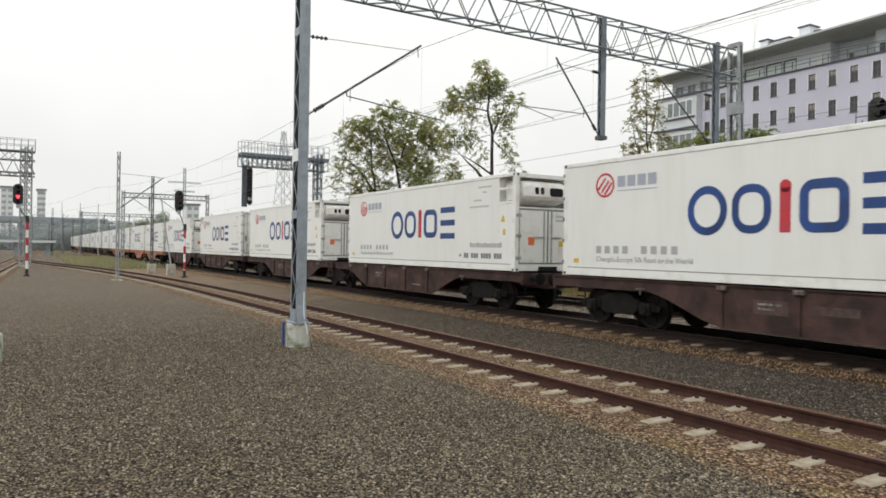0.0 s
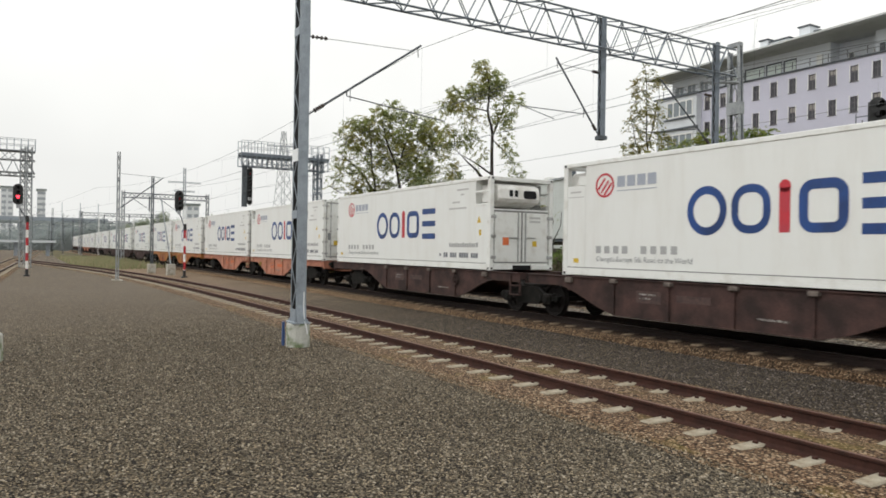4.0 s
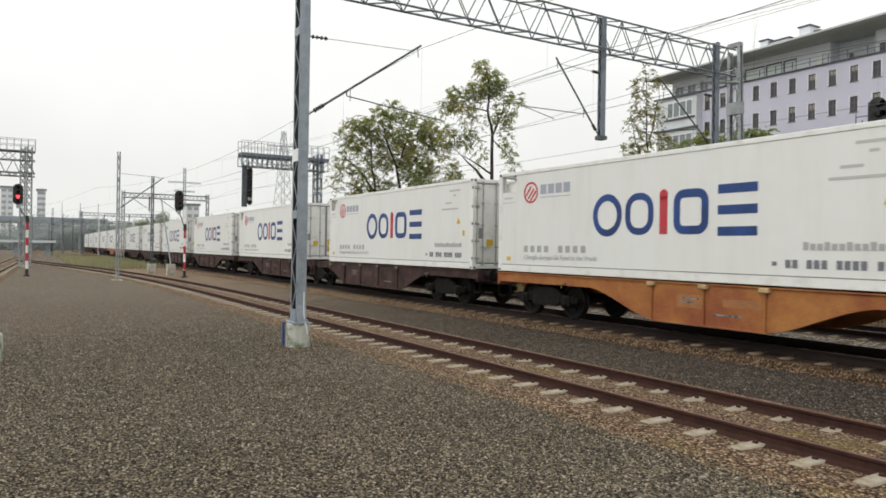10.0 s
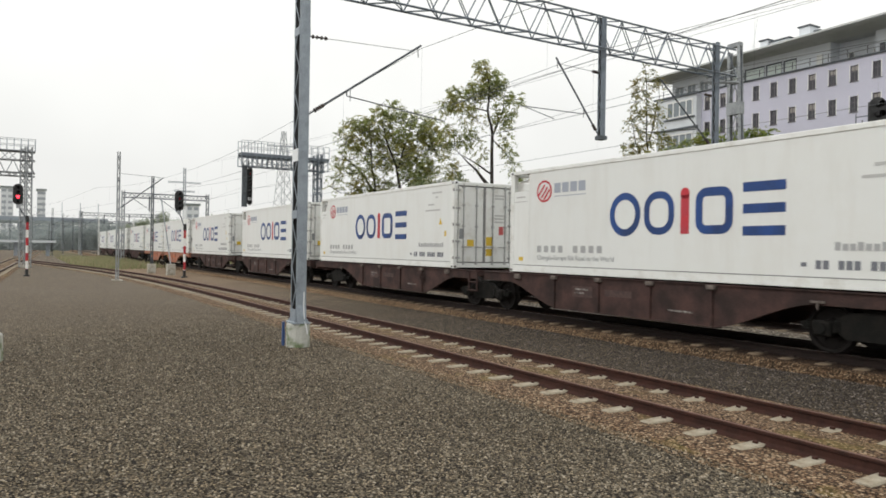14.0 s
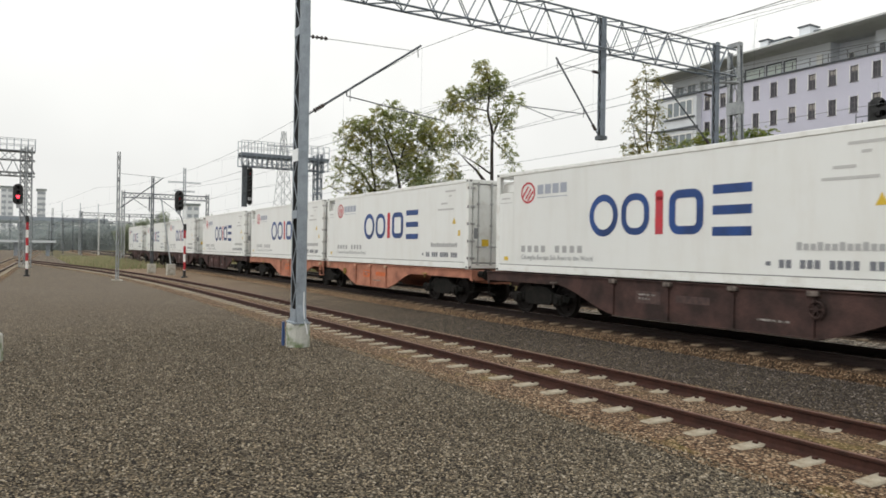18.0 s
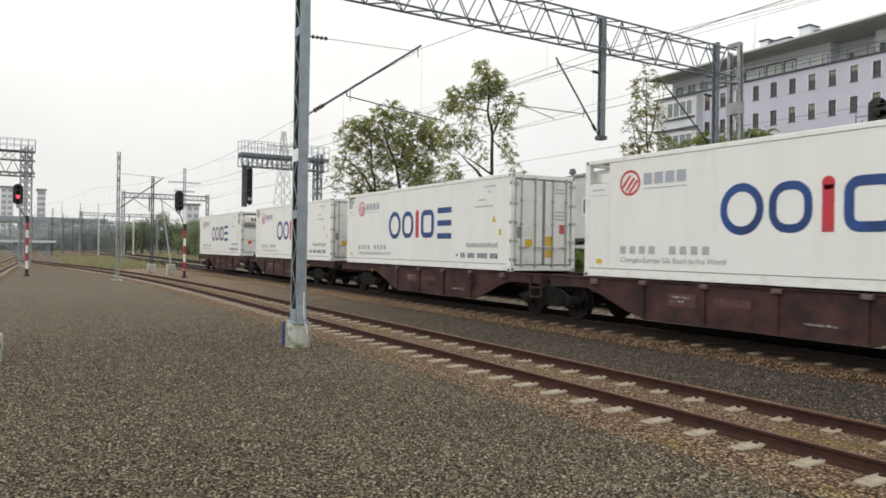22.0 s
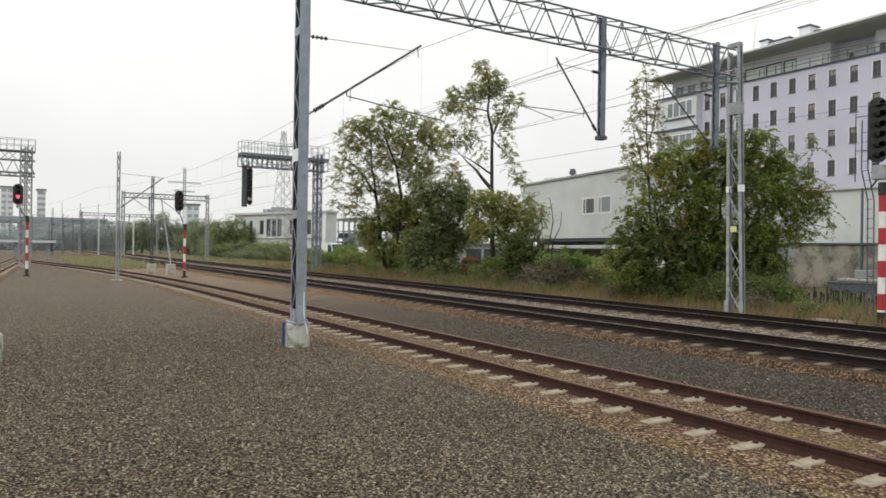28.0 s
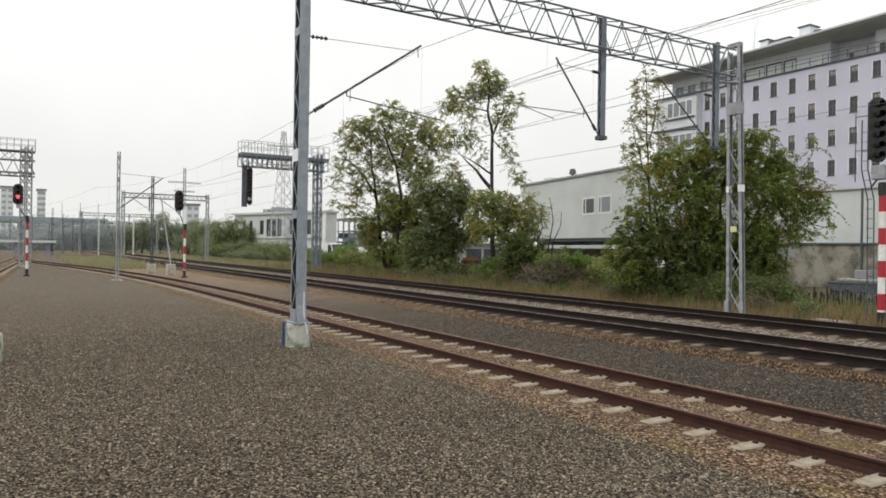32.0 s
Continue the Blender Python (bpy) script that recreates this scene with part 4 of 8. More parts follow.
        for xx in (-inner - 0.3, inner + 0.3):
            part("twist_lock", Mesh().box(xx - 0.13, xx + 0.13, y * 1.21 - 0.05, y * 1.21 + 0.05, top - 0.17, top - 0.025, 0, 0.02), mat_bracket[colour], t)
        wx, wr = (-3.65, 0.15) if long_type else (2.5, 0.12)
        hw = Mesh()
        for q in range(14):
            a0, a1 = q * math.pi / 7, (q + 1) * math.pi / 7
            hw.tube((wx + wr * math.cos(a0), y * 1.25, 0.8 + wr * math.sin(a0)), (wx + wr * math.cos(a1), y * 1.25, 0.8 + wr * math.sin(a1)), 0.022, n=5, caps=False)
        for q in range(3):
            a0 = q * math.pi / 3
            hw.tube((wx - wr * math.cos(a0), y * 1.25, 0.8 - wr * math.sin(a0)), (wx + wr * math.cos(a0), y * 1.25, 0.8 + wr * math.sin(a0)), 0.014, n=5)
        hw.tube((wx, y * 1.19, 0.8), (wx, y * 1.27, 0.8), 0.045, n=8)
        part("handwheel", hw, mat_wagon["brown"] if long_type else mat_dullyellow, t)
    return t, wheels


mat_panel = {"brown": worn("worn_brown_panel", (0.085, 0.055, 0.05), (0.045, 0.034, 0.033), 0.75, 0, 7.0), "redbrown": worn("worn_red_panel", (0.105, 0.05, 0.046), (0.05, 0.034, 0.034), 0.75, 0, 7.0), "salmon": worn("orange_panel", (0.56, 0.13, 0.04), (0.4, 0.13, 0.06)), "orange": worn("dull_orange_panel", (0.36, 0.16, 0.06), (0.24, 0.12, 0.06))}
mat_bracket = {"brown": worn("grimy_bracket_steel", (0.15, 0.125, 0.11), (0.05, 0.04, 0.036), 0.8, 0, 9.0), "redbrown": worn("grimy_red_bracket_steel", (0.14, 0.105, 0.095), (0.05, 0.036, 0.034), 0.8, 0, 9.0), "salmon": worn("worn_pale_salmon", (0.5, 0.26, 0.18), (0.34, 0.3, 0.2)), "orange": worn("worn_pale_orange", (0.46, 0.33, 0.18), (0.3, 0.22, 0.12))}
mat_stencil = worn("worn_white_stencil", (0.3, 0.28, 0.26), (0.07, 0.055, 0.05), 0.8, 0, 14.0, 0.1, (0.4, 0.6))
mat_dullyellow = worn("dull_yellow_paint", (0.3, 0.21, 0.05), (0.12, 0.09, 0.04))
mat_handle = {k: mat_bracket[k] if k == "brown" else mat_dullyellow for k in mat_panel}
WAGONS = [("brown", (None, 0)), ("brown", (1, 2)), ("brown", (3, 4)), ("salmon", (5, 6)), ("orange", (7, 8)), ("brown", (9, 10)), ("brown", (11, 12)), ("brown", (13, 14)), ("salmon", (15, 16)), ("redbrown", (17, 18)), ("redbrown", (19, 20))]
WAGON_LABEL = {"brown": "grimy dark brown articulated container flat wagon on three bogies", "redbrown": "dull red-brown articulated container flat wagon on three bogies", "salmon": "faded salmon-red articulated container flat wagon on three bogies", "orange": "dirty orange articulated container flat wagon on three bogies"}
MOVING, ROLLING = [], []
models = {}
for colour, pair in WAGONS:
    if colour not in models:
        models[colour] = wagon(colour, colour in ("brown", "redbrown"), WAGON_LABEL[colour])
        w, wheels = models[colour]
    else:
        w = copy_thing(models[colour][0], Matrix.Identity(4))
        wheels = [c for c in w.children if c.name.startswith("wheelset")]
    fronts = [FRONT_12[i] for i in pair if i is not None]
    if len(fronts) == 2:
        mid = (fronts[0] - LEN + fronts[1]) / 2
    else:
        mid = fronts[0] + 1.68
    MOVING.append((w, mid, 0.0))
    ROLLING += [(o, mid) for o in wheels]
first = {True: True, False: True}
for i, front in enumerate(FRONT_12):
    r = i in REEFER_FRONT
    src = BOX_REEFER if r else BOX_DOOR
    if first[r]:
        c, first[r] = src, False
    else:
        c = copy_thing(src, Matrix.Identity(4))
    MOVING.append((c, front - LEN / 2, FLOOR_Z))


def on_line(x, z):
    return pose(x, main_line(x), z, 0, 0, math.degrees(heading(main_line, x)))


def motions():
    for ob, x12, z in MOVING:
        walk(ob, [(t, on_line(x12 + SPEED * (t - 12.0), z)) for t in [2.0 * i for i in range(17)]])
    # wheels roll while their wagon passes near the camera
    for ob, mid in ROLLING:
        off = ob.matrix_basis.translation.copy()
        at = lambda t: mid + off.x + SPEED * (t - 12.0)
        t0 = (-34.0 - mid - off.x) / SPEED + 12.0
        k0, k1 = max(0, round(t0 * FPS)), min(960, round((t0 + 31.0 / SPEED) * FPS))
        ks = list(range(k0, k1 + 1)) if k1 > k0 else []
        ks = [0] * (not ks or ks[0] > 0) + ks
        ks += [960] * (ks[-1] < 960)
        ref = at(min(k1, 960) / FPS) if k1 > k0 else 0.0
        rows = []
        for k in ks:
            t = min(max(k, k0), max(k1, k0)) / FPS
            rows.append((k / FPS, pose(off.x, off.y, off.z, 0, math.degrees((at(t) - ref) / WHEEL_R) if k1 > k0 else 0, 0)))
        walk(ob, rows)


# ---- overhead line ----
def tube_chain(m, pts, r, n=6, mi=0):
    for a, b in zip(pts[:-1], pts[1:]):
        m.tube(a, b, r, n=n, mi=mi)
    return m


def insulator(m, p, q, r=0.07):
    """Ribbed insulator between two points."""
    p, q = Vector(p), Vector(q)
    m.tube(p, q, 0.4 * r, n=8)
    for k in range(4):
        c = p.lerp(q, (k + 0.5) / 4)
        d = (q - p).normalized() * 0.016
        m.tube(c - d, c + d, r, 0.8 * r, n=10)
    return m


def channel_post(t, z0, z1, wy, wx, bay, mat):
    """Two channels set wx apart, with flat zigzag bars between them on both open sides."""
    for s in (-1, 1):
        m = Mesh()
        x = s * wx / 2
        m.box(x - 0.008, x + 0.008, -wy / 2, wy / 2, z0, z1)
        for y in (-1, 1):
            a, b = sorted((x, x - s * 0.035))
            m.box(a, b, y * wy / 2 - 0.007, y * wy / 2 + 0.007, z0, z1)
        part("channel", m, mat, t)
        if wx > 0.1:
            # Added black plate that stands in for the shade inside the post.
            a, b = sorted((x - s * 0.009, x - s * 0.014))
            part("inner_face", Mesh().box(a, b, -wy / 2 + 0.01, wy / 2 - 0.01, z0, z1), mat_black, t, "black plate painting in the shade inside the channel")
    k, z = 0, z0 + 0.25
    while z + bay < z1:
        for y in (-1, 1):
            p, q = (-wx / 2 + 0.04, y * (wy / 2 + 0.01), z), (wx / 2 - 0.04, y * (wy / 2 + 0.01), z + bay)
            if k % 2:
                p, q = (-p[0], p[1], p[2]), (-q[0], q[1], q[2])
            d = Vector((0, 0, 0.03))
            m = Mesh().add([Vector(p) - d, Vector(q) - d, Vector(q) + d, Vector(p) + d, Vector(p) - d + Vector((0, -y * 0.012, 0)), Vector(q) - d + Vector((0, -y * 0.012, 0)), Vector(q) + d + Vector((0, -y * 0.012, 0)), Vector(p) + d + Vector((0, -y * 0.012, 0))], [(0, 1, 2, 3), (7, 6, 5, 4), (0, 4, 5, 1), (1, 5, 6, 2), (2, 6, 7, 3), (3, 7, 4, 0)])
            part("lattice_bar", m, mat, t)
        k += 1
        z += bay


PX, PY = -15.95, 5.6
near_post = thing("catenary_post", "grey lattice catenary post with white band on concrete footing", "catenary post", pose(PX, PY, GZ), group="catenary posts")
ft = Mesh()
secs = [[(r * math.cos(radians(a)), r * math.sin(radians(a)) * 0.95, z) for a in range(0, 360, 30)] for r, z in ((0.29, -0.15), (0.285, 0.3), (0.28, 0.5), (0.25, 0.53))]
ft.sweep(secs)
ft.add(secs[-1], [tuple(range(12))])
part("footing", ft, worn("mossy_concrete", (0.46, 0.46, 0.42), (0.15, 0.19, 0.1), 0.9, 0, 5.0, 0.3, (0.48, 0.66)), near_post)
channel_post(near_post, 0.56, 9.75, 0.22, 0.38, 0.5, mat_galv)
bp = Mesh().box(-0.27, 0.27, -0.2, 0.2, 0.53, 0.57, 0, 0.006)
for s in (-1, 1):
    bp.prism([(s * 0.19, 0.57), (s * 0.26, 0.57), (s * 0.19, 1.0)], -0.11, 0.11)
    for y in (-0.14, 0.14):
        bp.tube((s * 0.22, y, 0.55), (s * 0.22, y, 0.63), 0.018, n=6)
part("base_plate", bp, mat_galv, near_post)
part("gusset", Mesh().box(-0.185, 0.185, -0.128, -0.118, 0.57, 0.86), mat_galv, near_post)
for z in (3.0, 7.15):
    for y in (-1, 1):
        part("tie_plate", Mesh().box(-0.18, 0.18, y * 0.122 - 0.006, y * 0.122 + 0.006, z - 0.09, z + 0.09), mat_galv, near_post)
band = Mesh().box(0.183, 0.192, -0.115, 0.115, 4.2, 4.48)
band.box(-0.18, 0.19, -0.135, -0.126, 4.2, 4.48)
part("band", band, mat_plate, near_post, "white painted band")
cb = tube_chain(Mesh(), [(0.2, 0.06, 1.25), (0.22, 0.05, 0.9), (0.24, 0.06, 0.6), (0.3, 0.1, 0.45), (0.31, 0.11, 0.3)], 0.014)
part("earth_cable", cb, mat_plate, near_post)
part("blue_strap", Mesh().box(-0.19, -0.13, -0.315, -0.265, 0.02, 0.56), plain("blue_plastic", (0.03, 0.07, 0.2), 0.5), near_post)


# a second post of the same kind stands nearer, at the edge of the view
side_post = copy_thing(near_post, pose(-16.26, -0.42, GZ))
side_post["label"] = "grey lattice catenary post standing on a mossy concrete footing"


def cantilever(anchor, low, high, tip_wire, mat=mat_steel_dark):
    """The slanting bracket that carries the wires: stay, insulators and steady arm."""
    t = thing("catenary_bracket", "grey slanting catenary bracket with dark insulators and steady arm", "catenary bracket", pose(*low), group="catenary brackets")
    o = Vector(low)
    h = Vector(high) - o
    a = Vector(anchor) - o
    part("insulator", insulator(Mesh(), h * 0.06, h * 0.14, 0.055), mat_insulator, t)
    part("bracket_tube", Mesh().tube((0, 0, 0), h * 0.06, 0.018).tube(h * 0.14, h, 0.027), mat, t)
    part("stay_wire", Mesh().tube(a, h * 0.92, 0.007), mat_wire, t)
    part("insulator", insulator(Mesh(), a.lerp(h * 0.92, 0.03), a.lerp(h * 0.92, 0.18), 0.05), mat_insulator, t)
    p = h * 0.33
    q = Vector(tip_wire) - o
    part("steady_arm", tube_chain(Mesh(), [p, p + Vector((0, 0, -0.12)), q], 0.014), mat_wire, t)
    part("clamp", Mesh().tube(h * 0.36, h * 0.36 + Vector((0, 0, -0.3)), 0.009).tube(h * 0.97, h * 0.97 + Vector((0.02, 0, -0.25)), 0.012), mat_wire, t)
    return t


cantilever((PX, PY + 0.12, 6.62), (PX, PY + 0.12, 4.8), (-16.18, 8.8, 6.93), (-16.3, 9.6, 5.12))


def portal_beam(name, label, p, q, half, bays, r, mat):
    t = thing(name, label, "catenary portal", pose(*p), group="catenary portals")
    d = Vector(q) - Vector(p)
    part("truss", lattice(Mesh(), (0, 0, 0), d, half, bays, r, 1.6 * r), mat, t)
    return t


RX, RY = -17.36, 22.6
beam = portal_beam("portal_beam", "grey steel lattice beam spanning the tracks", (PX - 0.02, PY + 0.1, 8.2), (RX + 0.08, RY - 0.6, 8.56), (0.24, 0.47), 30, 0.02, mat_portal)
right_post = thing("catenary_post", "grey lattice catenary post with white band and yellow plate", "catenary post", pose(RX, RY, ground_z(RX, RY)), group="catenary posts")
right_post.matrix_basis = pose(RX, RY, ground_z(RX, RY), 0.8, -0.5, 0)


def half(z):
    return 0.29 - 0.0085 * z


for sx in (-1, 1):
    for sy in (-1, 1):
        lg = Mesh()
        lg.sweep([[(sx * half(z) + a, sy * 0.07 + b, z) for a, b in ((-0.06, -0.015), (0.06, -0.015), (0.06, 0.015), (-0.06, 0.015))] for z in (-0.1, 9.85 if sx > 0 else 9.6)])
        part("leg", lg, mat_steel_pale, right_post)
    wb = Mesh()
    wb.sweep([[(sx * (half(z) + 0.03) + a, b, z) for a, b in ((-0.008, -0.054), (0.008, -0.054), (0.008, 0.054), (-0.008, 0.054))] for z in (-0.1, 9.6)])
    part("web", wb, mat_steel_dark, right_post)
for f in (-1, 1):
    for k in range(11):
        z = 0.2 + 0.84 * k
        s = 1 if (k + (f > 0)) % 2 else -1
        part("lattice_bar", Mesh().tube((-s * (half(z) - 0.02), f * 0.085, z), (s * (half(z + 0.84) - 0.02), f * 0.085, z + 0.84), 0.024, n=4), mat_steel_pale, right_post)
part("head_frame", Mesh().box(-0.27, 0.27, -0.1, 0.1, 9.74, 9.9, 0, 0.01), mat_steel_pale, right_post)
part("collar", Mesh().box(-0.3, 0.3, -0.12, 0.12, 7.3, 7.75, 0, 0.01), mat_steel_pale, right_post)
part("bracket", Mesh().tube((0.3, -0.2, 8.4), (-0.2, -1.6, 8.35), 0.05, n=6).tube((0.2, -0.2, 8.9), (-0.1, -1.4, 8.5), 0.035, n=6), mat_steel_pale, right_post)
part("band", Mesh().box(0.18, 0.325, -0.1, 0.1, 4.5, 4.75), mat_plate, right_post, "white painted band")
part("band", Mesh().box(-0.325, -0.2, -0.1, 0.1, 4.5, 4.72), mat_plate, right_post, "white painted band")
part("plate", Mesh().box(-0.12, 0.14, -0.13, -0.115, 3.05, 3.26), mat_yellowpale, right_post, "pale yellow plate with an unreadable mark")
part("base_plate", Mesh().box(-0.42, 0.42, -0.22, 0.22, -0.2, 0.08, 0, 0.02), mat_concrete, right_post)
for sx in (-1, 1):
    part("gusset", Mesh().box(sx * 0.31 - 0.1, sx * 0.31 + 0.1, -0.125, -0.1, 0.05, 0.55, 0, 0.01), mat_steel_pale, right_post)

for y, x, zb in ((15.42, -16.75, 5.23), (21.15, -17.2, 5.45)):
    t = thing("drop_post", "grey lattice drop post hanging from the portal beam", "catenary post", pose(x, y, zb), group="drop posts")
    channel_post(t, 0.0, 3.75, 0.16, 0.17, 0.24, mat_portal)
    part("foot_plate", Mesh().box(-0.14, 0.14, -0.13, 0.13, -0.02, 0.1, 0, 0.01), mat_steel_dark, t)
drop_arm = cantilever((-16.75, 15.3, 7.25), (-16.75, 15.3, 5.36), (-16.6, 13.5, 7.42), (-16.7, 12.3, 5.9))
part("registration_arm", Mesh().tube((0.05, -2.76, 0.52), (0.1, -1.79, 0.28), 0.012, n=6), mat_wire, drop_arm)
cantilever((-17.2, 21.0, 7.3), (-17.2, 21.0, 5.5), (-17.0, 18.2, 7.5), (-17.0, 17.7, 5.7))


def wires(line, side, top, low, x0, x1, span=55.0, phase=-16.5):
    """Carrier wire that sags between supports, contact wire and droppers of one track."""
    t = thing("overhead_wire", "thin dark overhead contact and carrier wires", "overhead wire", pose(phase, line(phase) + side, low), group="overhead wires")
    o = Vector((phase, line(phase) + side, low))

    def height(x):
        u = ((x - phase) / span) % 1.0
        return top - 0.8 * 4 * u * (1 - u)

    a, b = Mesh(), Mesh()
    x, step = x0, 5.0
    while x < x1:
        p, q = [Vector((v, line(v) + side, height(v))) - o for v in (x, x + step)]
        a.tube(p, q, 0.0065, n=4, caps=False)
        p, q = [Vector((v, line(v) + side, low)) - o for v in (x, x + step)]
        b.tube(p, q, 0.0065, n=4, caps=False)
        if -80 < x < 20:
            part("dropper", Mesh().tube(Vector((x, line(x) + side, low)) - o, Vector((x, line(x) + side, height(x))) - o, 0.002, n=3), mat_wire, t)
        x += step
    part("carrier_wire", a, mat_wire, t)
    part("contact_wire", b, mat_wire, t)


wires(main_line, -0.2, 7.3, 5.6, -400, 100)
wires(far_line, 0.0, 7.4, 5.52, -400, 100)
wires(siding_line, 0.42, 6.84, 5.15, -106, 60)
for fy, z0, slope in ((22.6, 10.44, -0.05), (22.9, 10.36, -0.022)):
    fw = thing("feeder_wire", "thin grey feeder wire strung high along the line", "overhead wire", pose(-19.0, fy, z0), group="overhead wires")
    part("wire", tube_chain(Mesh(), [(-80.0, 0.0, 2.6), (-40.0, 0.0, 0.9), (-10.0, 0.0, 0.12), (0.0, 0.0, 0.0), (10.0, 0.0, 10 * slope), (40.0, 0.0, 40 * slope)], 0.007, 4), mat_wire, fw)
    if fy == 22.6:
        part("dropper", Mesh().tube((2.4, 0.0, 2.4 * slope), (2.2, 0.0, -1.35), 0.004, n=4), mat_wire, fw)

# ---- signals ----
def signal_head(t, x, y, z, n, lit, size=0.62, facing=0.0, depth=0.22):
    """Black signal head with rounded ends, hooded lenses on its face towards the camera."""
    h = n * 0.32 + 0.15
    prof = []
    w = size / 2
    for k in range(9):
        a = math.pi * k / 8
        prof.append((w * math.cos(a), h / 2 - w + w * math.sin(a)))
    for k in range(9):
        a = math.pi + math.pi * k / 8
        prof.append((w * math.cos(a), -h / 2 + w + w * math.sin(a)))
    m = Mesh()
    m.at = pose(x, y, z, 0, 0, facing)
    m.prism(prof, 0.0, 0.03)
    m.box(-0.17, 0.17, 0.03, 0.03 + depth, -h / 2 + 0.12, h / 2 - 0.12, 0, 0.02)
    head = part("signal_head", m, mat_black, t)
    for k in range(n):
        zz = h / 2 - 0.235 - 0.32 * k
        hood = Mesh()
        hood.at = m.at
        rings = [[(0.115 * math.cos(radians(a)), yy, zz + 0.115 * math.sin(radians(a))) for a in range(-30, 211, 24)] for yy in (0.0, -0.22)]
        hood.sweep(rings, closed=False)
        part("hood", hood, mat_black, head)
        lens = Mesh()
        lens.at = m.at
        lens.ring((0, -0.012, zz), (0.1, 0, 0), (0, 0, 0.1), 0.0, 1.0, 18)
        part("lens", lens, mat_redlamp if k == lit else (mat_dimlamp if lit == -2 and k == 1 else mat_void), head, "glowing red lens" if k == lit else "")
    return head


def striped_mast(t, h, r, first=0):
    n = int(h / 0.5)
    for k in range(n):
        z0, z1 = h * k / n, h * (k + 1) / n
        part("mast_band", Mesh().tube((0, 0, z0), (0, 0, z1), r, n=12), mat_red if (k + first) % 2 else mat_white, t)


def mast_signal(x, y, h, label, lit, aim, n, z, off, first=0):
    g = ground_z(x, y)
    t = thing("railway_signal", label, "railway signal", pose(x, y, g), group="light signals")
    striped_mast(t, h, 0.085, first)
    part("mast_base", Mesh().box(-0.2, 0.2, -0.2, 0.2, -0.1, 0.1, 0, 0.02).tube((0, 0, 0.1), (0, 0, 0.5), 0.1, n=12), mat_black, t)
    part("mast_top", Mesh().tube((0, 0, h), (0, 0, h + 0.45), 0.11, n=12), mat_black, t)
    tx, ty = off
    part("support_arm", Mesh().tube((0, 0, h + 0.1), (tx, ty, z - g - n * 0.16 - 0.1), 0.035, n=8), mat_steel_dark, t)
    part("junction_box", Mesh().box(tx - 0.1, tx + 0.1, ty - 0.1, ty + 0.1, z - g - n * 0.16 - 0.3, z - g - n * 0.16 - 0.05, 0, 0.02), mat_steel_pale, t)
    signal_head(t, tx, ty, z - g, n, lit, facing=aim)
    return t


mast_signal(-57.36, 0.78, 3.7, "railway signal showing red on a red and white striped mast", 2, 92, 4, 5.1, (0.1, -0.58), 1)
mast_signal(-53.07, 10.3, 3.3, "dark railway signal on a red and white striped mast", -2, 100, 4, 4.9, (0.05, -0.42), 0)

# signal beside the far track, with its ladder
sg = thing("railway_signal", "black five-lens railway signal on a striped mast with ladder", "railway signal", pose(-12.62, 23.35, ground_z(-12.6, 23.35)), group="light signals")
striped_mast(sg, 4.1, 0.11, 0)
part("mast_base", Mesh().box(-0.25, 0.25, -0.25, 0.25, -0.1, 0.1, 0, 0.02).tube((0, 0, 0.1), (0, 0, 0.45), 0.12, n=12), mat_black, sg)
part("mast_top", Mesh().tube((0, 0, 4.1), (0, 0, 4.5), 0.13, n=12), mat_black, sg)
part("junction_box", Mesh().box(-0.3, 0.1, -0.15, 0.15, 4.6, 5.05, 0, 0.02), mat_steel_pale, sg)
signal_head(sg, -0.12, -0.1, 6.15, 6, -1, 0.6, 62, 0.26)
ld = Mesh()
for s in (-0.1, 0.1):
    tube_chain(ld, [(-0.62 + s, 0.5, 0.0), (-0.62 + s, 0.45, 4.0), (-0.75 + s, 0.3, 5.0), (-0.75 + s, 0.3, 6.6)], 0.02)
part("ladder_rails", ld, mat_steel_dark, sg)
for k in range(20):
    z = 0.3 + 0.31 * k
    dx = 0 if z < 4 else -0.13 * min(1, z - 4)
    part("rung", Mesh().tube((-0.72 + dx, 0.5 - 0.04 * z, z), (-0.52 + dx, 0.5 - 0.04 * z, z), 0.011, n=5), mat_steel_dark, sg)
part("cage_bar", Mesh().tube((-1.0, 0.2, 4.6), (-1.0, 0.2, 6.8), 0.016, n=5).tube((-1.0, 0.2, 6.7), (-0.5, 0.2, 6.7), 0.016, n=5).tube((-1.0, 0.2, 5.6), (-0.5, 0.2, 5.6), 0.016, n=5).tube((-0.6, 0.4, 4.4), (-0.1, 0.0, 4.7), 0.03, n=6), mat_steel_dark, sg)


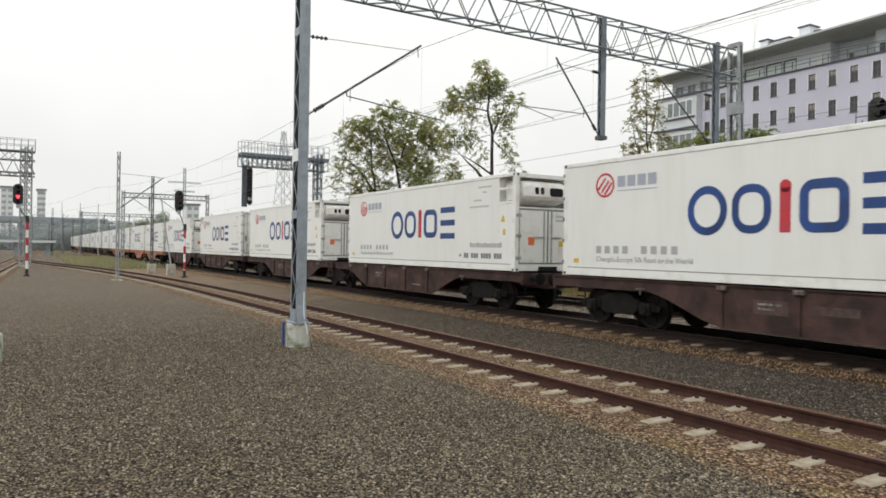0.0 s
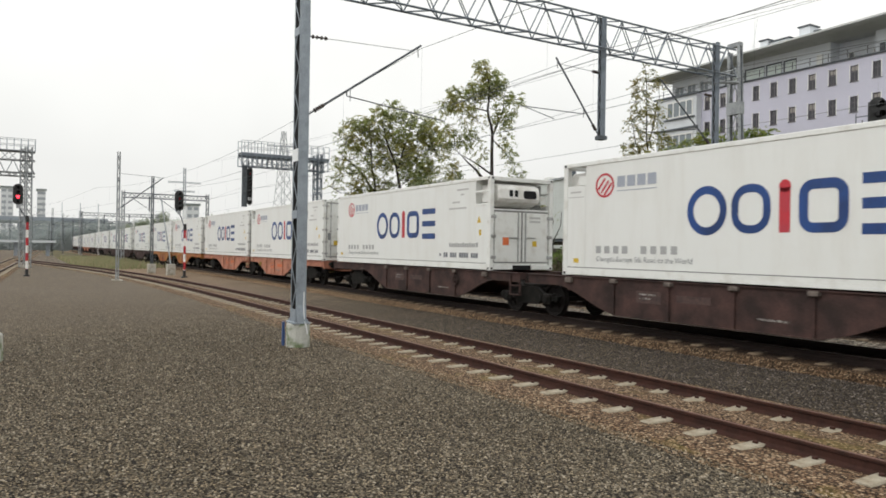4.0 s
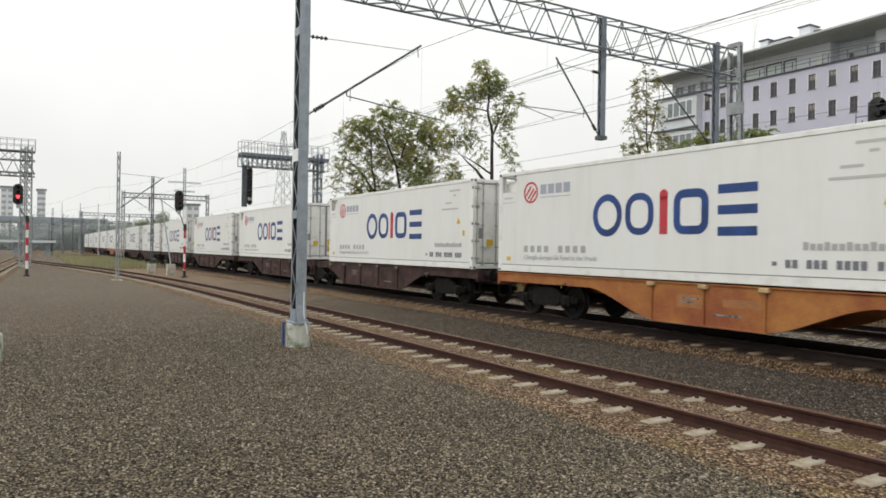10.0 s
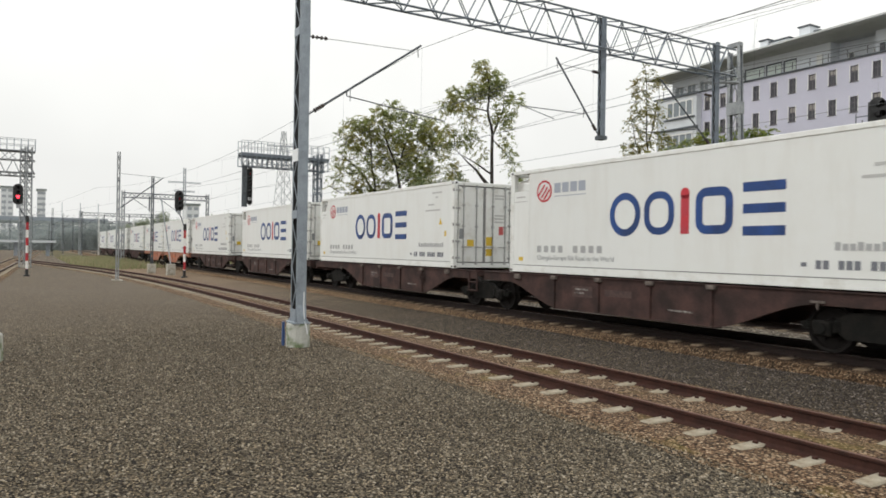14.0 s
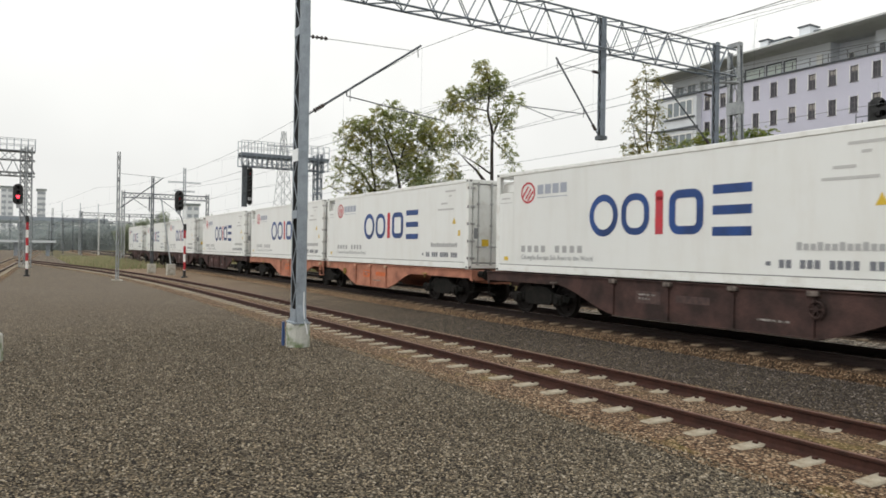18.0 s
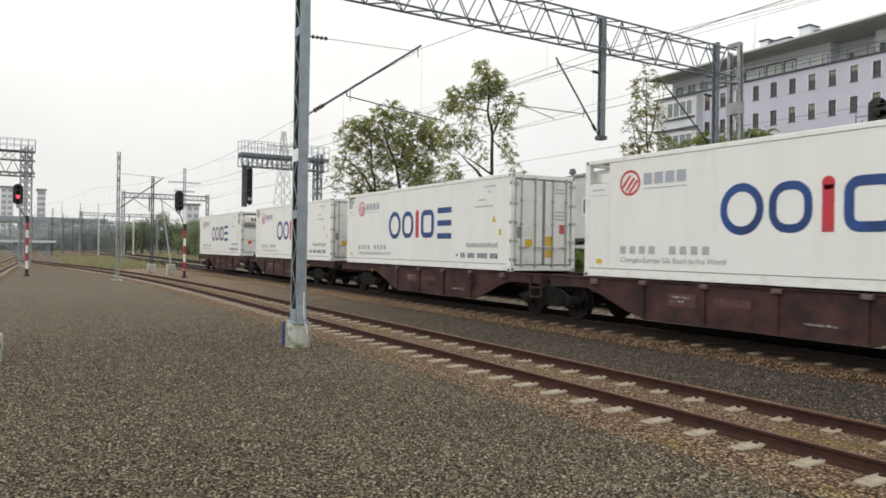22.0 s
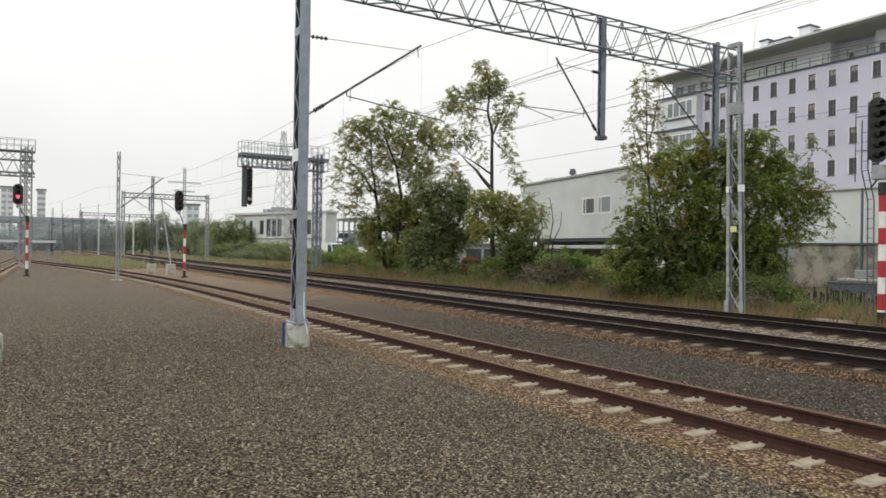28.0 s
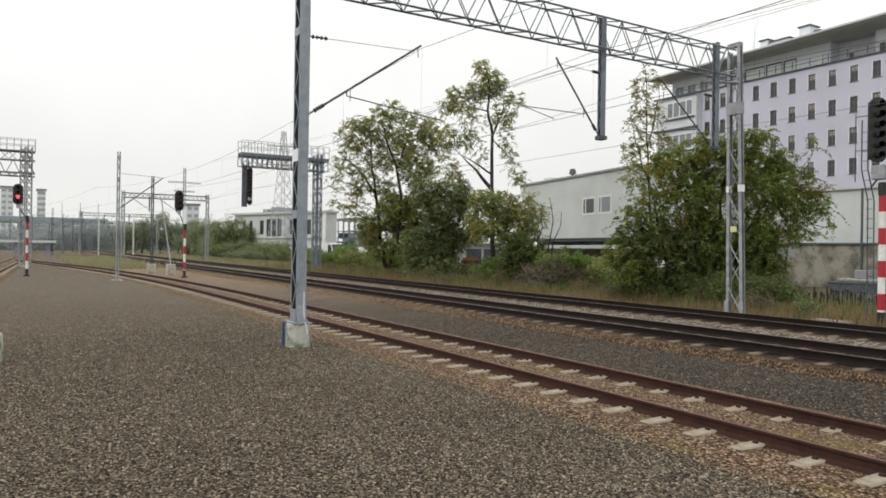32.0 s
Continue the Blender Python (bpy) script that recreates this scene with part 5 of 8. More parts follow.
# ---- signal bridges and further posts down the line ----
def signal_bridge(x, y0, y1, zdeck, post_ys, label, deep=0.0, mat=mat_steel_dark, spread=(0.0,), skirt=False):
    t = thing("signal_bridge", label, "signal bridge", pose(x, post_ys[0], ground_z(x, post_ys[0])), group="signal bridges")
    g = ground_z(x, post_ys[0])
    o = post_ys[0]
    for y in post_ys:
        for dx in (-0.45, 0.45):
            for sy in spread:
                part("lattice_post", lattice(Mesh(), (dx, y - o + sy, 0), (dx, y - o + sy, zdeck - g + 1.2), (0.2, 0.2), 16, 0.03, 0.05), mat, t)
        part("footing", Mesh().box(-0.8, 0.8, y - o - 0.4, y - o + 0.4, -0.2, 0.25, 0, 0.03), mat_concrete, t)
    a, b = min(y0, y1) - o, max(y0, y1) - o
    d = Mesh()
    zc, zh = (zdeck - g + 0.08, 0.42) if skirt else (zdeck - g + 0.35, 0.4)
    lattice(d, (0, a, zc), (0, b, zc), (0.55, zh), max(6, int((b - a) / 0.7)), 0.03, 0.045)
    part("deck_truss", d, mat, t)
    if skirt:
        for s in (-0.6, 0.6):
            part("edge_beam", Mesh().box(s - 0.03, s + 0.03, a, b, zdeck - g + 0.56, zdeck - g + 0.78), mat_portal, t)
            for k in range(int((b - a) / 0.45) + 1):
                part("upright", Mesh().tube((s, a + 0.45 * k, zdeck - g - 0.35), (s, a + 0.45 * k, zdeck - g + 0.56), 0.045, n=4), mat_galv, t)
    if deep:
        low = Mesh()
        lattice(low, (0, a, zdeck - g - deep), (0, b, zdeck - g - deep), (0.5, 0.16), max(6, int((b - a) / 0.6)), 0.03, 0.045)
        part("lower_truss", low, mat, t)
        n = max(3, int((b - a) / 1.1))
        for k in range(n):
            ya, yb = a + (b - a) * k / n, a + (b - a) * (k + 1) / n
            part("brace", Mesh().tube((0.5, ya, zdeck - g - deep), (0.5, (ya + yb) / 2, zdeck - g), 0.04, n=5).tube((0.5, (ya + yb) / 2, zdeck - g), (0.5, yb, zdeck - g - deep), 0.04, n=5), mat, t)
    part("walkway", Mesh().box(-0.6, 0.6, a, b, zdeck - g + 0.8, zdeck - g + 0.84), mat_galv, t)
    n = max(5, int((b - a) / 0.55))
    for s in (-0.6, 0.6):
        for z in (1.35, 1.9):
            part("handrail", Mesh().tube((s, a, zdeck - g + z), (s, b, zdeck - g + z), 0.025, n=5), mat_steel_pale, t)
        for k in range(n + 1):
            y = a + (b - a) * k / n
            part("baluster", Mesh().tube((s, y, zdeck - g + 0.8), (s, y, zdeck - g + 1.9), 0.03, n=4), mat_galv, t)
    return t, g, o


t, g, o = signal_bridge(-65.0, 17.2, 25.4, 9.3, (24.5,), "grey steel signal bridge reaching over the tracks", mat=mat_portal, skirt=True)
part("signal_shield", Mesh().box(-0.08, 0.06, 17.66 - o - 0.24, 17.66 - o + 0.24, 5.35 - g, 8.95 - g, 0, 0.02), mat_steel_dark, t)
signal_head(t, 0.12, 18.1 - o, 7.2 - g, 10, -2, 0.5, 100)
part("plate", Mesh().box(0.16, 0.2, 18.1 - o - 0.16, 18.1 - o + 0.16, 5.95 - g, 6.2 - g), mat_plate, t)
part("hanger", Mesh().tube((0, 18.0 - o, 8.6 - g), (0, 18.0 - o, 9.5 - g), 0.06), mat_steel_dark, t)
py = thing("power_pylon", "pale grey lattice power pylon behind the verge", "pylon", pose(-114.1, 37.2, 0, 0, 0, 17))
for a, b, c, d in ((-0.3, 4.0, 2.3, 1.6), (4.0, 9.0, 1.6, 1.0), (9.0, 14.5, 1.0, 0.6), (14.5, 20.5, 0.6, 0.25)):
    for sx in (-1, 1):
        for sy in (-1, 1):
            part("tower_leg", Mesh().tube((sx * c, sy * c, a), (sx * d, sy * d, b), 0.045, n=4), mat_steel_pale, py)
    for k in range(3):
        z0, z1 = a + (b - a) * k / 3, a + (b - a) * (k + 1) / 3
        w0, w1 = c + (d - c) * k / 3, c + (d - c) * (k + 1) / 3
        for s in (-1, 1):
            for p, q in (((w0, s * w0, z0), (-w1, s * w1, z1)), ((-w0, s * w0, z0), (w1, s * w1, z1)), ((s * w0, w0, z0), (s * w1, -w1, z1)), ((s * w0, -w0, z0), (s * w1, w1, z1))):
                part("brace", Mesh().tube(p, q, 0.03, n=4), mat_steel_pale, py)
for z, w in ((15.0, 3.4), (18.0, 2.6)):
    part("cross_arm", Mesh().tube((-w * 0.5, -w * 0.86, z), (w * 0.5, w * 0.86, z), 0.08, n=5), mat_steel_pale, py)
signal_bridge(-78.0, -16.0, 1.6, 9.5, (0.9,), "grey steel signal bridge over the sidings", 1.35, mat_steel_pale, (-0.27, 0.27))


def plain_mast(x, y, h, r, mat, label, footing=0.0, arm=None):
    g = ground_z(x, y)
    t = thing("catenary_mast", label, "catenary mast", pose(x, y, g), group="catenary masts")
    part("mast", lattice(Mesh(), (0, 0, footing), (0, 0, h - g), (r, r * 0.7), max(8, int(h / 0.6)), 0.012, 0.03), mat, t)
    part("footing", Mesh().box(-0.3, 0.3, -0.3, 0.3, -0.2, max(footing, 0.06), 0, 0.03), mat_concrete, t)
    if arm:
        ax, ay, z0, z1 = arm
        part("bracket", Mesh().tube((0, 0, z0 - g), (ax, ay, z1 - g), 0.035, n=6).tube((0, 0, z1 + 0.15 - g), (ax, ay, z1 - g), 0.012, n=5), mat_steel_dark, t)
    return t


plain_mast(-49.57, 5.59, 7.6, 0.095, mat_steel_pale, "pale grey slim catenary mast beside the siding", 0.0, (0.3, 2.6, 4.0, 6.1))
plain_mast(-63.1, 9.68, 7.4, 0.11, mat_steel_dark, "dark grey catenary mast on a concrete footing", 0.75)
ct = tagged(part("concrete_block", Mesh().box(-0.33, 0.33, -0.3, 0.3, -0.1, 0.85, 0, 0.04), mat_concrete), "pale concrete block beside the track", "concrete block")
ct.matrix_basis = pose(-58.2, 10.3, GZ)
strut = tagged(part("guy_strut", Mesh().tube((0, 0, 0.8), (-2.2, -0.4, 6.0), 0.05, n=6), mat_steel_pale), "thin pale grey guy strut rising from a concrete block", "strut")
strut.matrix_basis = pose(-58.2, 10.3, GZ)


for x, y, h in ((-148.9, 17.9, 7.0), (-148.7, 19.5, 6.6), (-149.4, 13.6, 7.4)):
    plain_mast(x, y, h, 0.12, mat_white, "slim white lineside post beside the distant tracks")


def far_portal(x, y0, y1, h):
    t = thing("far_portal", "grey steel catenary portal over the distant tracks", "catenary portal", pose(x, y0, GZ), group="distant portals")
    for y in (0, y1 - y0):
        part("post", lattice(Mesh(), (0, y, 0), (0, y, h), (0.16, 0.16), 12, 0.03, 0.05), mat_steel_pale, t)
    part("truss", lattice(Mesh(), (0, 0, h - 0.6), (0, y1 - y0, h - 0.6), (0.2, 0.3), 20, 0.03, 0.05), mat_steel_dark, t)
    for f in (0.3, 0.62):
        y = (y1 - y0) * f
        part("drop_post", Mesh().box(-0.08, 0.08, y - 0.08, y + 0.08, h - 2.6, h - 0.6), mat_steel_dark, t)
        part("bracket", Mesh().tube((0, y, h - 2.4), (0.2, y - 2.2, h - 0.9), 0.04, n=5), mat_steel_dark, t)


for x, y0, y1 in ((-102, 11.6, 22.2), (-172, 10.5, 26), (-230, 9.0, 28), (-300, 2, 32), (-390, -4, 40)):
    far_portal(x, y0 + bend(x), y1 + bend(x), 9.3)
for x, y in ((-95, -4.5), (-135, 1.0), (-180, -3.0), (-240, -1.0), (-150, 6.0), (-205, 8.0), (-330, -18), (-190, 3.5), (-225, 14.0), (-160, 11.5), (-260, 9.5), (-175, 9.0), (-290, 22.0)):
    plain_mast(x, y, 8.3, 0.15, mat_steel_dark, "dark grey distant catenary mast", 0.0, (0.0, 2.6, 5.2, 7.0))

# ---- plants ----
def leaf_material(name, *tones, clear=0.45, turn=None):
    """Leaves with a tone each; turn: colour and share of broad patches that have changed colour."""
    k = Nodes(name, 0.75)
    c = k.ramp(k.island(), *[(i / (len(tones) - 1), t) for i, t in enumerate(tones)])
    if turn:
        patch = k.ramp(k.noise(0.55, 3, 0.6), (0.62 - 0.3 * turn[1], (0, 0, 0)), (0.8 - 0.3 * turn[1], (1, 1, 1)))
        c = k.mix(k.math("MULTIPLY", patch, k.math("MULTIPLY_ADD", k.island(), 0.35, 0.42)), c, turn[0])
    k.b.inputs["Specular IOR Level"].default_value = 0.15
    k.color(c)
    if clear:
        tr = k.n.new("ShaderNodeBsdfTranslucent")
        k.link(c, tr.inputs["Color"])
        mx = k.n.new("ShaderNodeMixShader")
        mx.inputs[0].default_value = clear
        out = k.n["Material Output"]
        k.link(k.b.outputs[0], mx.inputs[1])
        k.link(tr.outputs[0], mx.inputs[2])
        k.link(mx.outputs[0], out.inputs["Surface"])
    return k.m


mat_leaf = leaf_material("green_leaves", (0.089, 0.115, 0.043), (0.197, 0.230, 0.085), (0.296, 0.325, 0.123), (0.425, 0.390, 0.180))
mat_leaf_tree = leaf_material("olive_green_leaves", (0.098, 0.130, 0.045), (0.205, 0.248, 0.086), (0.325, 0.365, 0.130), (0.44, 0.445, 0.18), turn=((0.44, 0.35, 0.11), 0.5), clear=0.5)
mat_leaf_elder = leaf_material("long_green_leaves", (0.066, 0.108, 0.028), (0.140, 0.196, 0.048), (0.226, 0.282, 0.070), (0.315, 0.345, 0.098), turn=((0.38, 0.29, 0.07), 0.42), clear=0.5)
mat_leaf_thin = leaf_material("yellowing_sapling_leaves", (0.095, 0.115, 0.045), (0.195, 0.210, 0.080), (0.300, 0.290, 0.115), (0.400, 0.330, 0.150), turn=((0.36, 0.25, 0.10), 0.35))
mat_leaf_fresh = leaf_material("fresh_green_leaves", (0.076, 0.136, 0.027), (0.145, 0.238, 0.048), (0.221, 0.332, 0.072), (0.255, 0.281, 0.096))
mat_leaf_dull = leaf_material("grey_green_leaves", (0.075, 0.105, 0.050), (0.155, 0.195, 0.088), (0.250, 0.290, 0.130), (0.335, 0.330, 0.160))
# Distance haze is put into these two paler, greyer leaf colours.
mat_leaf_far = leaf_material("distant_haze_paled_leaves", (0.118, 0.155, 0.090), (0.185, 0.228, 0.132), (0.262, 0.305, 0.176), (0.345, 0.365, 0.225))
mat_leaf_haze = leaf_material("haze_tinted_grey_green_leaves", (0.180, 0.210, 0.150), (0.245, 0.280, 0.195), (0.310, 0.350, 0.245), (0.370, 0.395, 0.290))
# Dark green weeds; for undergrowth the shade below trees is put into the colour.
mat_leaf_dark = leaf_material("dark_green_leaves_with_shade", (0.055, 0.078, 0.030), (0.112, 0.150, 0.052), (0.175, 0.214, 0.072), (0.205, 0.205, 0.09))
mat_bark = worn("dark_bark", (0.05, 0.042, 0.036), (0.026, 0.022, 0.02), 0.9, 0, 8.0, 0.5)
mat_twig = leaf_material("brown_twigs", (0.090, 0.074, 0.054), (0.186, 0.150, 0.110), (0.282, 0.234, 0.180), (0.180, 0.174, 0.090))
mat_weed = leaf_material("yellow_green_weeds", (0.185, 0.195, 0.105), (0.265, 0.275, 0.150), (0.350, 0.335, 0.185), (0.390, 0.300, 0.215))
mat_dry = leaf_material("dry_grass", (0.150, 0.142, 0.058), (0.225, 0.155, 0.085), (0.340, 0.240, 0.140), (0.185, 0.200, 0.075), turn=((0.25, 0.125, 0.075), 0.42))


def leaves(m, rng, c, spread, n, size):
    o = len(m.v)
    pos = rng.normal(0, 1, (n, 3)) * np.array(spread) * 0.55 + np.array(c)
    a = rng.normal(0, 1, (n, 3))
    a /= np.linalg.norm(a, axis=1)[:, None]
    b = np.cross(a, rng.normal(0, 1, (n, 3)))
    b /= np.linalg.norm(b, axis=1)[:, None]
    s = size * rng.uniform(0.6, 1.4, n)[:, None]
    quad = np.stack([pos - a * s, pos + b * s * 0.45, pos + a * s, pos - b * s * 0.45], 1).reshape(-1, 3)
    m.v += [tuple(p) for p in quad]
    m.f += [(o + 4 * i, o + 4 * i + 1, o + 4 * i + 2, o + 4 * i + 3) for i in range(n)]
    m.mi += [0] * n


def limb(m, p, q, r0, r1, rng, k=4, wob=0.12):
    p, q = Vector(p), Vector(q)
    pts = [p.lerp(q, i / k) for i in range(k + 1)]
    d = (q - p).length * wob
    for i in range(1, k):
        pts[i] += Vector(rng.normal(0, d * 0.3, 3))
    for i in range(k):
        m.tube(pts[i], pts[i + 1], r0 + (r1 - r0) * i / k, r0 + (r1 - r0) * (i + 1) / k, 7, caps=False)
    return pts


def tree(name, label, x, y, stems, blobs, mat, seed, clumps, per, size, spread, trunk=0.16, twig=0.03, gap=-0.4, boughs=()):
    """stems: tops of the main stems; blobs: centres and radii of crown masses (relative to the foot)."""
    rng = np.random.default_rng(seed)
    t = thing(name, label, {"tree": "tree", "weed_clump": "weeds"}.get(name, "bush"), pose(x, y, ground_z(x, y) - 0.05, 0, 0, 59.5), group="weed clumps" if name == "weed_clump" else "lineside trees and bushes")
    w, lv = Mesh(), Mesh()
    nodes = []
    for sx, sy, sz in stems:
        nodes += limb(w, (rng.normal(0, 0.15), rng.normal(0, 0.15), 0), (sx, sy, sz), trunk, trunk * 0.25, rng, 6, 0.12)[2:]
    for p, q, r in boughs:
        nodes += limb(w, p, q, r, r * 0.55, rng, 4, 0.05)[1:-1]
    if not nodes:
        nodes = [Vector((0, 0, 0.2))]
    weights = np.array([(b[3] * b[4] * b[5]) ** 0.7 for b in blobs], float)
    weights /= weights.sum()
    for _ in range(clumps):
        b = blobs[rng.choice(len(blobs), p=weights)]
        d = rng.normal(0, 1, 3)
        d /= np.linalg.norm(d)
        d *= rng.uniform(0.3, 1.0) ** 0.5 * (0.82 + 0.6 * noise.noise(Vector(d) * 1.9 + Vector((seed, b[0], b[2]))))
        c = Vector((b[0] + d[0] * b[3], b[1] + d[1] * b[4], b[2] + d[2] * b[5]))
        if c.z < 0.15 or noise.noise(c * 1.05 + Vector((seed * 3.1, 7, 2))) < gap:
            continue
        n = min(nodes, key=lambda k: (k - c).length + 0.8 * max(0, k.z - c.z + 0.4))
        if rng.uniform() < 0.6 and len(nodes) < 160:
            nodes += limb(w, n, c, twig, twig * 0.3, rng, 3, 0.2)[2:]
        leaves(lv, rng, c, spread, per, size)
    part("trunk", w, mat_bark, t)
    part("crown", lv, mat, t)
    return t


def sprays(m, rng, origins, away, length, n, size, droop):
    """Leafy twigs: each carries n leaves in two rows and bends down towards its tip."""
    k = len(origins)
    o, d = np.repeat(origins, n, 0), np.repeat(away, n, 0)
    u = np.tile(np.linspace(0.08, 1.0, n), k)[:, None]
    ln = np.repeat(length, n)[:, None]
    pos = o + d * ln * u + np.array([0, 0, -1.0]) * droop * ln * u * u + rng.normal(0, 0.05, (k * n, 3)) * ln
    side = np.cross(d, np.repeat(rng.normal(0, 1, (k, 3)) * 0.4 + np.array([0, 0, 1.0]), n, 0))
    side /= np.linalg.norm(side, axis=1)[:, None] + 1e-6
    row = np.tile(np.where(np.arange(n) % 2, 1.0, -1.0), k)[:, None]
    a = side * row + 0.55 * d + rng.normal(0, 0.35, (k * n, 3)) + np.array([0, 0, -0.35])
    a /= np.linalg.norm(a, axis=1)[:, None]
    b = np.cross(a, rng.normal(0, 0.5, (k * n, 3)) + np.array([0, 0, 1.0]))
    b /= np.linalg.norm(b, axis=1)[:, None] + 1e-6
    sz = size * rng.uniform(0.6, 1.35, k * n)[:, None]
    mid = pos + a * sz * 0.9
    quad = np.stack([pos, mid + b * sz * 0.5, pos + a * sz * 2.0, mid - b * sz * 0.5], 1).reshape(-1, 3)
    f0 = len(m.v)
    m.v += [tuple(p) for p in quad]
    m.f += [(f0 + 4 * i, f0 + 4 * i + 1, f0 + 4 * i + 2, f0 + 4 * i + 3) for i in range(k * n)]
    m.mi += [0] * (k * n)


def grown_tree(name, label, x, y, stems, masses, mat, seed, per_m2, n, size, length, droop=0.35, twig=0.02, gap=-0.25):
    """stems: lines of (x, z, depth) with a foot radius; masses: crown parts (x, z, half width, half height, density)."""
    rng = np.random.default_rng(seed)
    t = thing(name, label, "tree" if name == "tree" else "bush", pose(x, y, ground_z(x, y) - 0.05, 0, 0, 59.5), group="lineside trees and bushes")
    w, lv, nodes = Mesh(), Mesh(), []
    for r0, line in stems:
        pts = [Vector((a, c, b)) for a, b, c in line]
        fine = []
        for p, q in zip(pts[:-1], pts[1:]):
            fine += [p.lerp(q, i / 3) + Vector(rng.normal(0, 0.018, 3)) * (q - p).length for i in range(3)]
        fine.append(pts[-1])
        kk = len(fine) - 1
        for i in range(kk):
            w.tube(fine[i], fine[i + 1], r0 * (1 - 0.85 * i / kk), r0 * (1 - 0.85 * (i + 1) / kk), 7, caps=False)
        nodes += fine[1:]
    for cx, cz, rx, rz, dens in masses:
        depth = 0.75 * rx + 0.3
        off = rng.uniform(-0.35, 0.35) * rx
        k = max(4, int(dens * per_m2 * math.pi * rx * rz))
        d = rng.normal(0, 1, (k, 3))
        d /= np.linalg.norm(d, axis=1)[:, None]
        c = d * (rng.uniform(0.05, 1.0, (k, 1)) ** 0.42) * np.array([rx, depth, rz]) + np.array([cx, off, cz])
        keep = [i for i in range(k) if c[i, 2] > 0.1 and noise.noise(Vector(c[i]) * (1.5 / max(0.6, length)) + Vector((seed * 3.1, 7, 2))) > gap - 0.3 * max(0.0, dens - 0.65)]
        c, d = c[keep], d[keep]
        for p in c[:: 9]:
            g = Vector(p)
            near = min(nodes, key=lambda q: (q - g).length + 0.9 * max(0, q.z - g.z + 0.3))
            if (near - g).length < 4.5:
                nodes.append(limb(w, near, g, twig, twig * 0.35, rng, 3, 0.16)[2])
        away = d * np.array([1, 1, 0.6]) + rng.normal(0, 0.45, d.shape) + np.array([0, 0, 0.12])
        away /= np.linalg.norm(away, axis=1)[:, None]
        sprays(lv, rng, c - away * length * 0.5, away, length * rng.uniform(0.6, 1.3, len(c)), n, size, droop)
    part("trunk", w, mat_bark, t)
    part("crown", lv, mat, t)
    return t


grown_tree("tree", "leafy green multi-stemmed tree beyond the tracks", -54.86, 26.9, [(0.2, [(-0.01, 0.28, 0.0), (-0.48, 2.64, 0.0), (-1.05, 6.66, 0.4), (-2.09, 8.32, 0.2), (-3.98, 9.97, 0.3)]), (0.2, [(0.28, 0.28, 0.0), (0.98, 4.06, -0.5), (1.13, 6.43, -0.6), (0.75, 8.79, -0.5), (-0.20, 11.15, -0.3), (-0.76, 13.28, 0.0)]), (0.12, [(0.98, 4.06, -0.5), (2.17, 7.37, 0.4), (2.50, 10.68, 0.6)]), (0.1, [(-1.05, 6.66, 0.4), (-1.38, 9.74, -0.4), (-1.62, 12.81, -0.3)]), (0.09, [(0.75, 8.79, -0.5), (1.69, 11.63, 0.2), (1.93, 13.28, 0.2)])],
           [(-2.80, 11.39, 1.80, 1.80, 0.72), (-3.98, 9.26, 0.80, 1.13, 0.6), (-1.14, 12.48, 1.80, 1.51, 0.72), (0.18, 13.71, 1.23, 0.95, 0.72), (1.69, 12.00, 1.89, 1.70, 0.72), (3.40, 11.86, 1.04, 1.56, 0.9), (0.28, 10.21, 2.27, 1.80, 0.75), (-2.09, 8.79, 1.56, 1.13, 0.6), (2.40, 8.79, 1.61, 1.80, 1), (4.06, 10.21, 0.85, 1.61, 0.45), (-2.66, 6.66, 0.85, 0.95, 0.35), (-0.39, 7.37, 1.13, 1.13, 0.7), (-0.01, 4.63, 1.32, 1.42, 1.1), (2.64, 5.39, 1.61, 1.80, 1.2), (-1.71, 5.10, 0.57, 1.23, 0.22), (1.32, 2.55, 1.70, 1.51, 0.9), (-4.4, 7.5, 0.95, 0.9, 0.35), (-2.4, 7.4, 1.1, 1.0, 0.75), (-2.9, 5.3, 0.95, 1.0, 0.55), (-1.7, 4.0, 0.95, 1.1, 0.8), (-4.3, 5.6, 0.7, 0.9, 0.3), (-0.6, 2.0, 1.3, 1.1, 0.8), (0.6, 5.6, 1.4, 1.5, 1.3), (1.6, 4.2, 1.3, 1.4, 1.3), (-1.5, 3.4, 1.0, 1.2, 1.1)], mat_leaf_tree, 11, 62, 15, 0.093, 0.62, 0.35, 0.03, -0.03)
